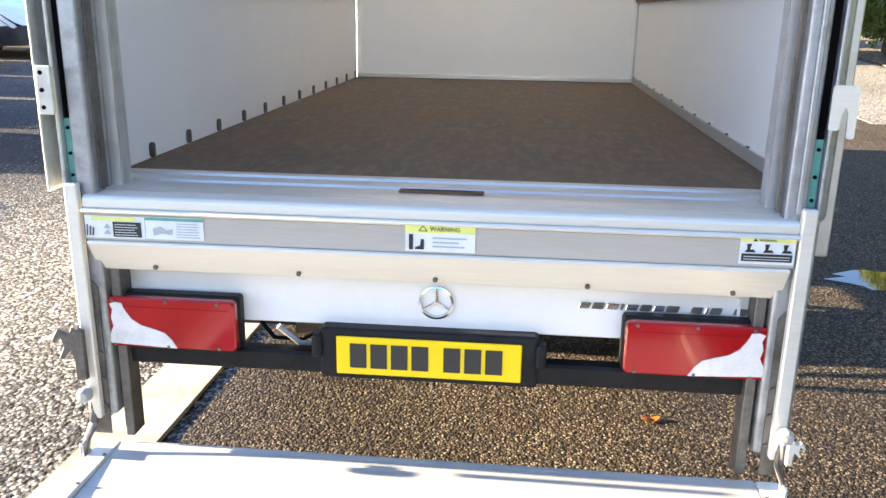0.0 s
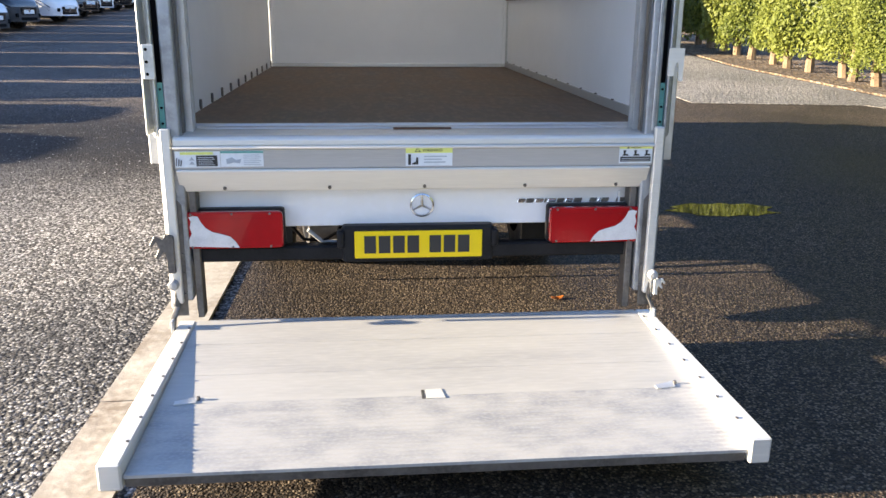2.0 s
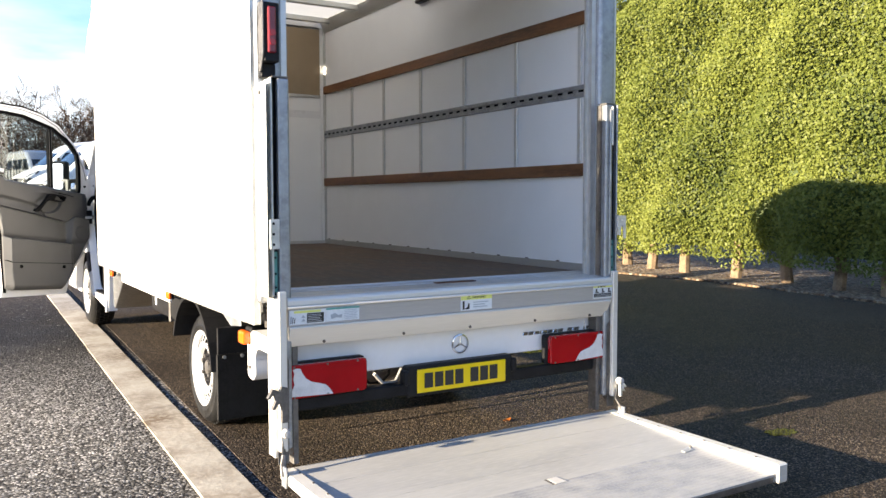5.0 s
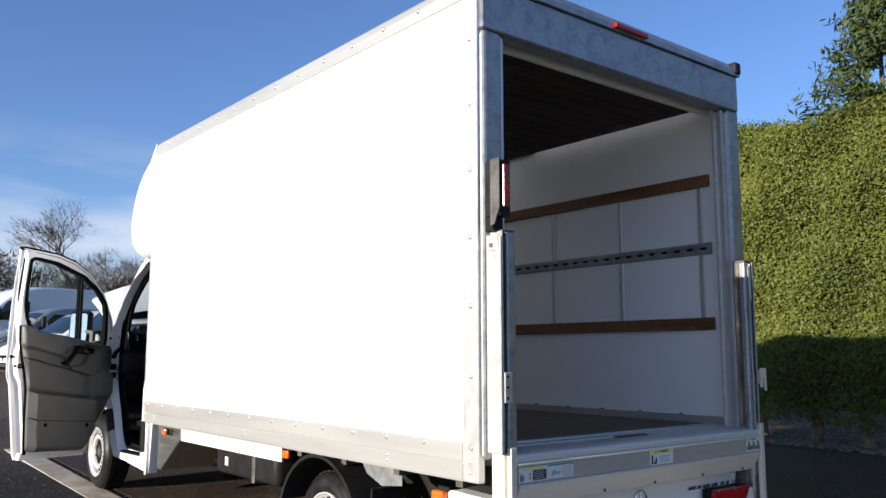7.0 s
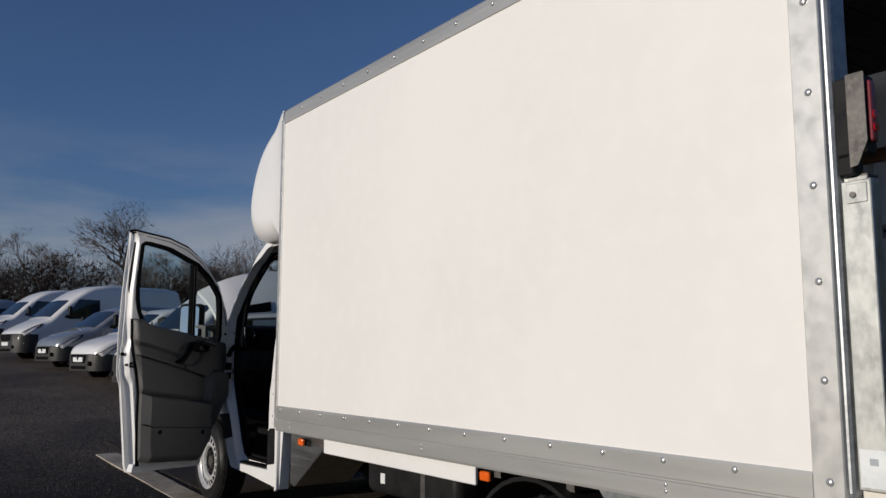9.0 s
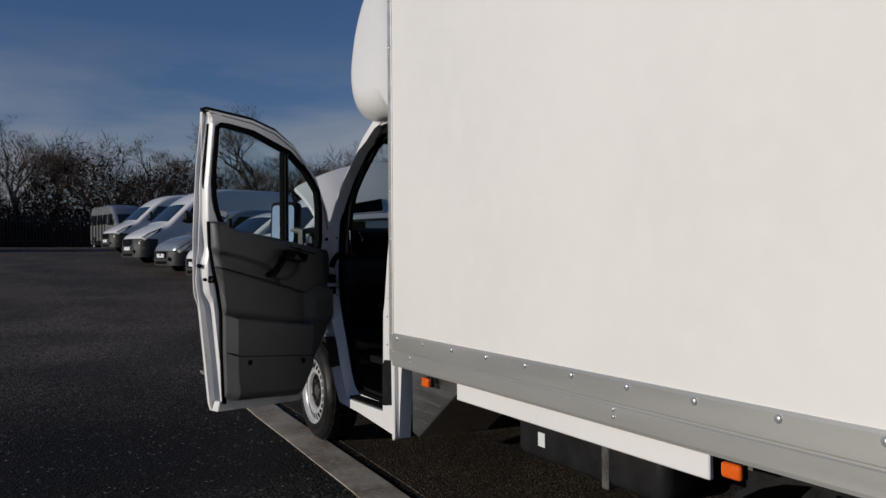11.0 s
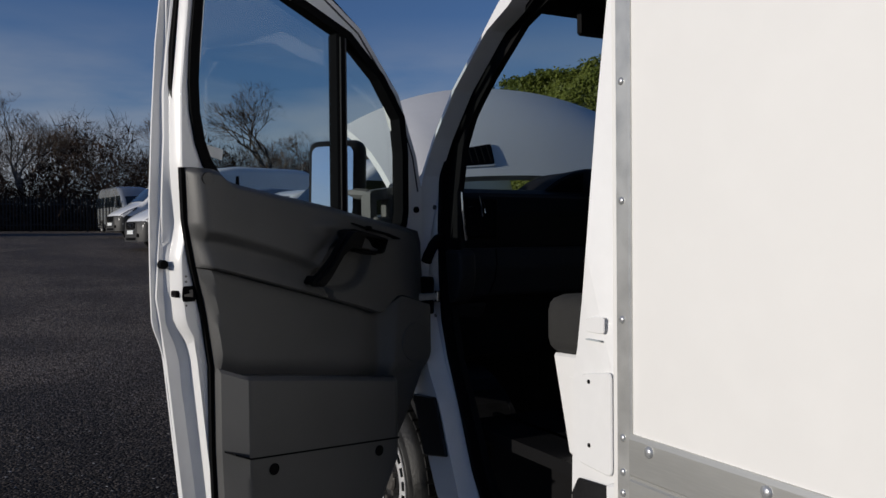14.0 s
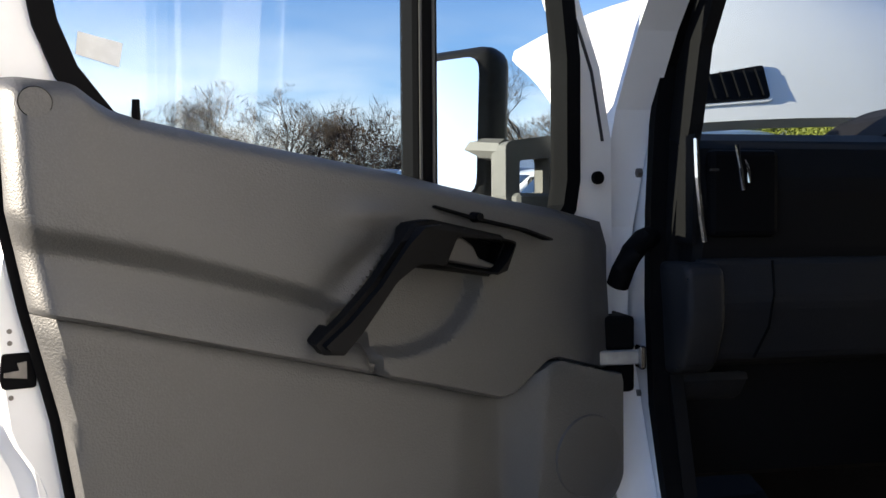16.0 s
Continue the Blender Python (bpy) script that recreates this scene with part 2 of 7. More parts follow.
ALUY = surface("rail_aluminium", (0.50, 0.50, 0.48), 0.45, 0.6, var=0.05, scale=1.5, fine=40, bump=0.02, stretch=(10, 0.5, 8))
BAND = surface("dull_barrier_aluminium", (0.47, 0.445, 0.41), 0.5, 0.25, var=0.05, scale=1.5, fine=40, bump=0.02, stretch=(0.3, 6, 6))
LOCKER = surface("bright_locker_metal", (0.62, 0.62, 0.60), 0.34, 1.0, var=0.10, scale=5, fine=40, bump=0.04, stretch=(1, 0.4, 3))
MOTTLE = surface("mottled_zinc_plate", (0.62, 0.63, 0.60), 0.4, 0.5, var=0.14, scale=16, fine=50, bump=0.02, stretch=(1, 1, 0.7))
ALUP = surface("worn_aluminium_deck", (0.435, 0.425, 0.395), 0.5, 0.15, var=0.10, scale=2.2, fine=20, bump=0.05, stretch=(0.8, 4, 1), second=(0.36, 0.355, 0.34))
ALUW = surface("scuffed_aluminium_deck", (0.42, 0.41, 0.385), 0.5, 0.15, var=0.10, scale=4.5, fine=45, bump=0.06, stretch=(1.6, 2.6, 1), second=(0.27, 0.275, 0.28), detail=10)
ALUL = surface("pale_aluminium_lip", (0.74, 0.71, 0.64), 0.42, 0.3, var=0.05, scale=1.5, fine=30, bump=0.02, stretch=(0.3, 4, 4))
STEELD = surface("dull_dark_steel", (0.16, 0.15, 0.14), 0.5, 0.6, var=0.25, scale=9, fine=60, bump=0.08)
RUST = surface("rusty_steel", (0.22, 0.10, 0.045), 0.75, 0.3, var=0.3, scale=12, fine=70, bump=0.15)
BLACK = surface("black_plastic", (0.018, 0.018, 0.019), 0.45, var=0.2, scale=10, fine=120, bump=0.04, spec=0.12)
BUMPER = surface("grey_bumper_plastic", (0.040, 0.040, 0.041), 0.55, var=0.15, scale=6, fine=90, bump=0.05, spec=0.3)
RUBBER = surface("tyre_rubber", (0.013, 0.013, 0.013), 0.48, var=0.3, scale=14, fine=70, bump=0.15, spec=0.28, rvar=0.28)
SEAL = surface("rubber_seal", (0.0035, 0.0035, 0.004), 0.7, var=0.1, bump=0.02, spec=0.06)
TRIM = surface("grey_door_plastic", (0.071, 0.071, 0.071), 0.50, var=0.07, scale=5, fine=380, bump=0.16, detail=2)
TRIMD = surface("dark_door_plastic", (0.062, 0.061, 0.060), 0.55, var=0.05, scale=3, fine=420, bump=0.08, detail=2)
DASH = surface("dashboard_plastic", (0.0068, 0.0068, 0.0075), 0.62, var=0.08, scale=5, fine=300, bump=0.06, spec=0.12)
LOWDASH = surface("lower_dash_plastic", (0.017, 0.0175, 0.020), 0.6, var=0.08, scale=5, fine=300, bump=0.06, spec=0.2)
CLOTH = surface("seat_cloth", (0.020, 0.020, 0.0195), 0.9, var=0.15, scale=20, fine=220, bump=0.15)
PLY = surface("worn_floor_plywood", (0.135, 0.090, 0.060), 0.62, var=0.5, scale=2.6, fine=16, bump=0.08, stretch=(2.2, 0.7, 1), rvar=0.2, second=(0.062, 0.045, 0.033), detail=9, spec=0.3)
WOOD = surface("stained_wood_rail", (0.20, 0.085, 0.035), 0.5, var=0.25, scale=5, fine=40, bump=0.06, stretch=(3, 0.4, 3))
REDL = surface("red_lens", (0.40, 0.004, 0.008), 0.16, var=0.10, scale=5, fine=12, bump=0.0, spec=0.4, coat=0.3)
REDD = surface("dark_red_lens", (0.20, 0.025, 0.035), 0.25, var=0.1, scale=9, fine=90, bump=0.02)
CLEARL = surface("white_lens", (0.72, 0.70, 0.68), 0.16, var=0.08, scale=22, fine=140, bump=0.08, coat=0.5)
AMBER = surface("amber_lens", (0.80, 0.13, 0.015), 0.18, var=0.08, scale=20, fine=120, bump=0.05)
BARRIER = surface("faded_barrier_paint", (0.23, 0.19, 0.06), 0.6, var=0.25, scale=1.2, fine=12, bump=0.05)
YELLOW = surface("yellow_plate", (0.86, 0.60, 0.01), 0.32, var=0.02, bump=0.0)
LABELW = surface("white_sticker", (0.74, 0.77, 0.78), 0.4, var=0.05, scale=12, bump=0.0)
LABELY = surface("yellow_sticker", (0.76, 0.78, 0.22), 0.4, var=0.05, scale=12, bump=0.0)
LABELG = surface("green_sticker", (0.10, 0.36, 0.31), 0.4, var=0.1, scale=12, bump=0.0)
INK = surface("black_ink", (0.02, 0.02, 0.02), 0.5, var=0.05, bump=0.0)
GREYINK = surface("grey_ink", (0.38, 0.42, 0.45), 0.5, var=0.05, bump=0.0)
CHROME = surface("chrome", (0.62, 0.63, 0.65), 0.15, 1.0, var=0.05, bump=0.0)
SILVER = surface("silver_rim", (0.55, 0.56, 0.57), 0.3, 0.6, var=0.06, scale=8, bump=0.01)
WHEEL = surface("wheel_silver_paint", (0.56, 0.565, 0.57), 0.34, 0.25, var=0.10, scale=12, bump=0.01)
WHITEPL = surface("white_knob", (0.40, 0.39, 0.37), 0.45, var=0.1, scale=20, bump=0.02)
MIRARM = surface("mirror_arm_plastic", (0.11, 0.109, 0.106), 0.5, var=0.1, scale=20, fine=160, bump=0.05, spec=0.3)
HANDLE = surface("handle_plastic", (0.0045, 0.0045, 0.005), 0.6, var=0.1, scale=10, fine=160, bump=0.04, spec=0.10)
MIRROR = surface("mirror_glass", (0.9, 0.9, 0.9), 0.03, 1.0, var=0.0, bump=0.0, rvar=0.0)
GLASS = glass("clear_glass")
DARKGL = surface("dark_vehicle_glass", (0.015, 0.02, 0.025), 0.06, var=0.1, bump=0.0, coat=0.4, rvar=0.02)
ROOF = sheet_light("translucent_roof", (0.88, 0.86, 0.80), 0.75)
KERB = surface("concrete_edging", (0.41, 0.375, 0.315), 0.85, var=0.16, scale=2.4, fine=26, bump=0.3, second=(0.155, 0.112, 0.072), detail=10)
YARD = gravel("loose_stone_yard", [(0.050, 0.047, 0.044), (0.225, 0.215, 0.202), (0.090, 0.085, 0.079), (0.48, 0.465, 0.445), (0.145, 0.136, 0.126), (0.35, 0.335, 0.315), (0.070, 0.065, 0.060)], 0.0150, 1.0, 0.85, 0.1, 0.45, spec=0.2, brown_band=(4.5, 7.8, (0.088, 0.074, 0.064)), gaps=0.32)
TAR = gravel("damp_tarmac", [(0.027, 0.021, 0.017), (0.110, 0.080, 0.056), (0.046, 0.035, 0.027), (0.23, 0.18, 0.13), (0.036, 0.028, 0.022), (0.085, 0.062, 0.045)], 0.0090, 0.85, 0.76, 0.16, 0.42, spec=0.16, gaps=0.4)
VERGE = gravel("leaf_litter", [(0.20, 0.12, 0.065), (0.30, 0.22, 0.14), (0.13, 0.085, 0.05), (0.36, 0.29, 0.20), (0.24, 0.16, 0.09)], 0.05, 0.8, 0.9, 0.0, 0.4)
PATHM = gravel("pale_gravel_path", [(0.30, 0.27, 0.23), (0.40, 0.37, 0.33), (0.22, 0.20, 0.17), (0.34, 0.31, 0.27)], 0.03, 0.8, 0.85, 0.0, 0.3)
HEDGE = leafy("hedge_leaves", (0.066, 0.094, 0.017), (0.240, 0.260, 0.056), through=0.42)
LEAF = leafy("dead_leaf", (0.36, 0.10, 0.02), (0.48, 0.16, 0.03))
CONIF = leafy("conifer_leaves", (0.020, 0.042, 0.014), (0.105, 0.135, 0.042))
BARK = surface("grey_bark", (0.16, 0.13, 0.105), 0.85, var=0.3, scale=3, fine=30, bump=0.3)
TWIG = surface("bare_twigs", (0.155, 0.115, 0.088), 0.9, var=0.3, scale=0.5, fine=6, bump=0.0, spec=0.1)
SCRUB = surface("bramble_twigs", (0.058, 0.040, 0.031), 0.95, var=0.4, scale=0.25, fine=3, bump=0.0, spec=0.05)
TRUNK = surface("hedge_trunk_bark", (0.22, 0.15, 0.09), 0.9, var=0.3, scale=6, fine=40, bump=0.3)
IRON = surface("black_fence_iron", (0.02, 0.02, 0.022), 0.5, 0.4, var=0.2, scale=6)
WATER = surface("puddle_water", (0.02, 0.02, 0.018), 0.03, var=0.1, scale=3, fine=20, bump=0.01, rvar=0.01)
PAINTS = {c: surface(c + "_vehicle_paint", v, 0.25, mt, var=0.03, scale=1, bump=0.0, coat=0.6) for c, v, mt in (
    ("white", (0.78, 0.78, 0.78), 0.0), ("silver", (0.34, 0.36, 0.38), 0.5), ("navy", (0.022, 0.03, 0.06), 0.1), ("black", (0.012, 0.012, 0.013), 0.1))}


# ---- mesh helpers ----
from mathutils.geometry import tessellate_polygon


def part(name, bm, material, parent, label="", smooth=False):
    """One mesh object under a thing or a part; its vertices are in the thing's own space."""
    me = bpy.data.meshes.new(name)
    bmesh.ops.recalc_face_normals(bm, faces=bm.faces)
    bm.to_mesh(me)
    bm.free()
    if smooth:
        me.polygons.foreach_set("use_smooth", [True] * len(me.polygons))
        me.set_sharp_from_angle(angle=radians(35))
    me.materials.append(material)
    ob = new(name, me)
    if parent:
        ob.parent = parent
        if parent.type == "EMPTY":
            ob.matrix_parent_inverse = Matrix.Translation(-parent.location)
    return tagged(ob, label)


def share(name, me, parent, m):
    ob = new(name, me)
    ob.parent = parent
    if parent.type == "EMPTY":
        ob.matrix_parent_inverse = Matrix.Translation(-parent.location)
    ob.matrix_basis = m
    return ob


def root(name, label, category, group="", m=None, kind=""):
    ob = new(name)
    ob.empty_display_size = 0.2
    if m is not None:
        ob.matrix_basis = m
    return tagged(ob, label, category, group, kind)


def box(x0, x1, y0, y1, z0, z1, bevel=0.0, bm=None, seg=1):
    b = bmesh.new()
    v = bmesh.ops.create_cube(b, size=1.0)["verts"]
    bmesh.ops.scale(b, vec=(x1 - x0, y1 - y0, z1 - z0), verts=v)
    bmesh.ops.translate(b, vec=((x0 + x1) / 2, (y0 + y1) / 2, (z0 + z1) / 2), verts=v)
    if bevel:
        bmesh.ops.bevel(b, geom=b.edges[:], offset=bevel, segments=seg, affect="EDGES", profile=0.5)
    return join(bm, b)


def join(bm, b):
    if bm is None:
        return b
    me = bpy.data.meshes.new("t")
    b.to_mesh(me)
    b.free()
    bm.from_mesh(me)
    bpy.data.meshes.remove(me)
    return bm


AX = {"x": (1, 2, 0), "y": (0, 2, 1), "z": (0, 1, 2)}


def prism(poly, axis, a, b_, bevel=0.0, bm=None, seg=1):
    """A polygon drawn in the two other axes (in their order), thick from a to b_ along axis."""
    b = bmesh.new()
    i, j, k = AX[axis]
    ring = []
    for d in (a, b_):
        vs = []
        for p in poly:
            c = [0, 0, 0]
            c[i], c[j], c[k] = p[0], p[1], d
            vs.append(b.verts.new(c))
        ring.append(vs)
    n = len(poly)
    b.faces.new(ring[0])
    b.faces.new(ring[1][::-1])
    for q in range(n):
        b.faces.new((ring[0][q], ring[1][q], ring[1][(q + 1) % n], ring[0][(q + 1) % n]))
    bmesh.ops.recalc_face_normals(b, faces=b.faces)
    if bevel:
        bmesh.ops.bevel(b, geom=b.edges[:], offset=bevel, segments=seg, affect="EDGES", profile=0.5)
    return join(bm, b)


def framed(outer, inners, axis, a, b_, bm=None):
    """A plate with openings: outer polygon, list of inner polygons, thick from a to b_ along axis."""
    b = bmesh.new()
    i, j, k = AX[axis]
    loops = [[Vector((p[0], p[1], 0)) for p in poly] for poly in (outer, *inners)]
    tris = tessellate_polygon(loops)
    flat = [p for lp in loops for p in lp]
    lay = []
    for d in (a, b_):
        vs = []
        for p in flat:
            c = [0, 0, 0]
            c[i], c[j], c[k] = p.x, p.y, d
            vs.append(b.verts.new(c))
        lay.append(vs)
    for t in tris:
        if len(set(t)) == 3:
            b.faces.new([lay[0][q] for q in t])
            b.faces.new([lay[1][q] for q in reversed(t)])
    o = 0
    for lp in loops:
        n = len(lp)
        for q in range(n):
            r = (q + 1) % n
            b.faces.new((lay[0][o + q], lay[0][o + r], lay[1][o + r], lay[1][o + q]))
        o += n
    bmesh.ops.recalc_face_normals(b, faces=b.faces)
    return join(bm, b)


def rod(p0, p1, r0, r1=None, seg=12, bm=None, caps=True):
    p0, p1 = Vector(p0), Vector(p1)
    b = bmesh.new()
    bmesh.ops.create_cone(b, cap_ends=caps, segments=seg, radius1=r0, radius2=r0 if r1 is None else r1, depth=(p1 - p0).length)
    q = (p1 - p0).to_track_quat("Z", "Y").to_matrix().to_4x4()
    bmesh.ops.transform(b, matrix=Matrix.Translation((p0 + p1) / 2) @ q, verts=b.verts)
    return join(bm, b)


def tube(points, r, seg=8, bm=None, flat=1.0):
    """A bent tube through points."""
    pts = [Vector(p) for p in points]
    b = bmesh.new()
    rings = []
    for i, p in enumerate(pts):
        d = (pts[min(i + 1, len(pts) - 1)] - pts[max(i - 1, 0)]).normalized()
        side = d.cross(Vector((0.13, 0.2, 0.97))).normalized()
        up = side.cross(d)
        rings.append([b.verts.new(p + r * (math.cos(a) * side + flat * math.sin(a) * up)) for a in (2 * math.pi * k / seg for k in range(seg))])
    for u, v in zip(rings, rings[1:]):
        for k in range(seg):
            b.faces.new((u[k], u[(k + 1) % seg], v[(k + 1) % seg], v[k]))
    b.faces.new(rings[0][::-1])
    b.faces.new(rings[-1])
    return join(bm, b)


def lathe(profile, centre, axis="x", seg=32, bm=None):
    """A turned body: (radius, offset along axis) pairs round an axis through centre."""
    b = bmesh.new()
    rings = []
    for r, o in profile:
        ring = []
        for k in range(seg):
            a = 2 * math.pi * k / seg
            u, v = r * math.cos(a), r * math.sin(a)
            ring.append(b.verts.new(Vector(centre) + Vector((o, u, v) if axis == "x" else (u, o, v) if axis == "y" else (u, v, o))))
        rings.append(ring)
    for p, q in zip(rings, rings[1:]):
        for k in range(seg):
            b.faces.new((p[k], p[(k + 1) % seg], q[(k + 1) % seg], q[k]))
    return join(bm, b)


def rounded(poly, r, n=4):
    """The polygon with its corners rounded."""
    out = []
    m = len(poly)
    for i in range(m):
        p, a, c = Vector(poly[i]), Vector(poly[i - 1]), Vector(poly[(i + 1) % m])
        da, dc = a - p, c - p
        k = min(r, da.length * 0.45, dc.length * 0.45)
        s, e = p + da.normalized() * k, p + dc.normalized() * k
        for t in (q / n for q in range(n + 1)):
            w = (1 - t) ** 2 * s + 2 * t * (1 - t) * p + t * t * e
            out.append((w.x, w.y))
    return out


def arc(cx, cy, r, a0, a1, n):
    return [(cx + r * math.cos(radians(a0 + (a1 - a0) * k / n)), cy + r * math.sin(radians(a0 + (a1 - a0) * k / n))) for k in range(n + 1)]


def grow(poly, d):
    """The polygon pushed outward by about d from its middle."""
    c = sum((Vector(p) for p in poly), Vector((0, 0))) / len(poly)
    return [tuple(Vector(p) + (Vector(p) - c).normalized() * d) for p in poly]


# ---- ground ----
RISE = [(-300, 0.0), (2.5, 0.0), (8, 0.11), (10.5, 0.145), (16.5, 0.34), (30, 1.14), (39, 1.55), (46, 1.72), (60, 2.1), (90, 2.4), (600, 2.4)]


def gz(y):
    """Height of the yard: level behind the van, rising gently ahead of it."""
    return float(np.interp(y, [p[0] for p in RISE], [p[1] for p in RISE]))


def sheet(name, xs, ys, lift, material, inside=None):
    bm = bmesh.new()
    grid = [[bm.verts.new((x, y, gz(y) + lift)) for x in xs] for y in ys]
    for a, b in zip(grid, grid[1:]):
        for k in range(len(xs) - 1):
            mid = (a[k].co + b[k + 1].co) / 2
            if inside is None or inside(mid.x, mid.y):
                bm.faces.new((a[k], a[k + 1], b[k + 1], b[k]))
    bmesh.ops.delete(bm, geom=[v for v in bm.verts if not v.link_faces], context="VERTS")
    return part(name, bm, material, None, smooth=True)


def edged(name, outline, lift, thick, material, ysteps):
    """A ground patch with an outline in x and y, following the rise, with a real edge of its own thickness."""
    bm = framed(outline, [], "z", 0.0, thick)
    for y in ysteps:
        bmesh.ops.bisect_plane(bm, geom=bm.verts[:] + bm.edges[:] + bm.faces[:], plane_co=(0, y, 0), plane_no=(0, 1, 0))
    for v in bm.verts:
        v.co.z += gz(v.co.y) + lift
    return part(name, bm, material, None)


YS = sorted({-300, -120, -60, -30, *range(-20, 66, 2), 75, 90, 140, 250, 600, *[p[0] for p in RISE]})
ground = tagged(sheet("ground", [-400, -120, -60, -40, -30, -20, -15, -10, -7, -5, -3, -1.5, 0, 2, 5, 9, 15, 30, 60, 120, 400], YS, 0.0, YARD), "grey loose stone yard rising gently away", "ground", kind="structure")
KE = (lambda y: -1.265 + 0.022 * (y - 1.0))
TAROUT = [(KE(-14), -14), (7.9, -14), (7.9, 4), (7.75, 7.4), (7.3, 9.2), (6.9, 10.45), (4.5, 10.75), (1.5, 11.4), (0.9, 12.6), (KE(12.5) + 0.1, 12.5)]
road = tagged(edged("road", TAROUT, 0.004, 0.006, TAR, (2.5, 8, 10.5)), "damp dark tarmac with brown chippings", "tarmac", kind="structure")
verge = tagged(edged("verge", [(7.95, -14), (12.5, -14), (12.5, 40), (7.2, 40), (7.6, 16), (7.9, 11.2), (7.45, 9.2), (7.9, 7.4)], 0.004, 0.03, VERGE, (2.5, 8, 10.5, 16.5, 31)), "brown leaf litter strip under the hedge", "verge", kind="structure")
path = tagged(edged("gravel_path", [(4.4, 10.85), (6.95, 10.55), (7.38, 9.3), (7.8, 11.3), (7.5, 16), (7.1, 30), (4.6, 30)], 0.004, 0.008, PATHM, (16.5,)), "pale gravel strip beyond the tarmac", "path", kind="structure")


def build_kerb():
    """Pale edging laid along the tarmac in long flat pieces."""
    th = root("kerb", "pale weathered concrete edging strip along the tarmac", "kerb", kind="structure")
    rnd = random.Random(4)
    y = -5.4
    while y < 10.5:
        ln = 2.4
        x0, x1 = KE(y), KE(y + ln)
        z0, z1 = gz(y), gz(y + ln)
        b = bmesh.new()
        w = 0.245
        j = rnd.uniform(-0.006, 0.006)
        vs = []
        for yy, xx, zz in ((y + 0.004, x0, z0), (y + ln - 0.004, x1, z1)):
            for dx, dz in ((-w, -0.05), (0, -0.05), (0, 0.0112), (-w, 0.0085)):
                vs.append(b.verts.new((xx + dx + j, yy, zz + dz)))
        for f in ((0, 1, 2, 3), (7, 6, 5, 4), (0, 4, 5, 1), (1, 5, 6, 2), (2, 6, 7, 3), (3, 7, 4, 0)):
            b.faces.new([vs[q] for q in f])
        bmesh.ops.recalc_face_normals(b, faces=b.faces)
        part("edging", b, KERB, th)
        y += ln


build_kerb()


# ---- the box van ----
CX = -0.245
XL, XR = -1.32, 0.80          # outer faces of the box
IL, IR = -1.27, 0.78          # inner faces
YR, YF = 2.20, 6.222           # rear frame, front wall
ZF, ZB, ZT = 0.975, 0.85, 3.06  # load floor, foot of the side rail, head of the side panels
van = root("luton_van", "white box van, roller back open, tail lift lowered, bonnet raised", "van")
van.location = (CX, 4.2, 0.0)


def rivet_mesh(r, h):
    bm = lathe([(r, 0.0), (r * 0.92, h * 0.45), (r * 0.6, h * 0.85), (0.001, h)], (0, 0, 0), "x", 8)
    me = bpy.data.meshes.new("rivet")
    bmesh.ops.recalc_face_normals(bm, faces=bm.faces)
    bm.to_mesh(me)
    bm.free()
    me.polygons.foreach_set("use_smooth", [True] * len(me.polygons))
    me.materials.append(SILVER)
    return me


RIVET, RIVET_S = rivet_mesh(0.0135, 0.007), rivet_mesh(0.009, 0.005)
TURNL = Matrix.Rotation(math.pi, 4, "Z")            # faces -x
TURNB = Matrix.Rotation(-math.pi / 2, 4, "Z")       # faces -y


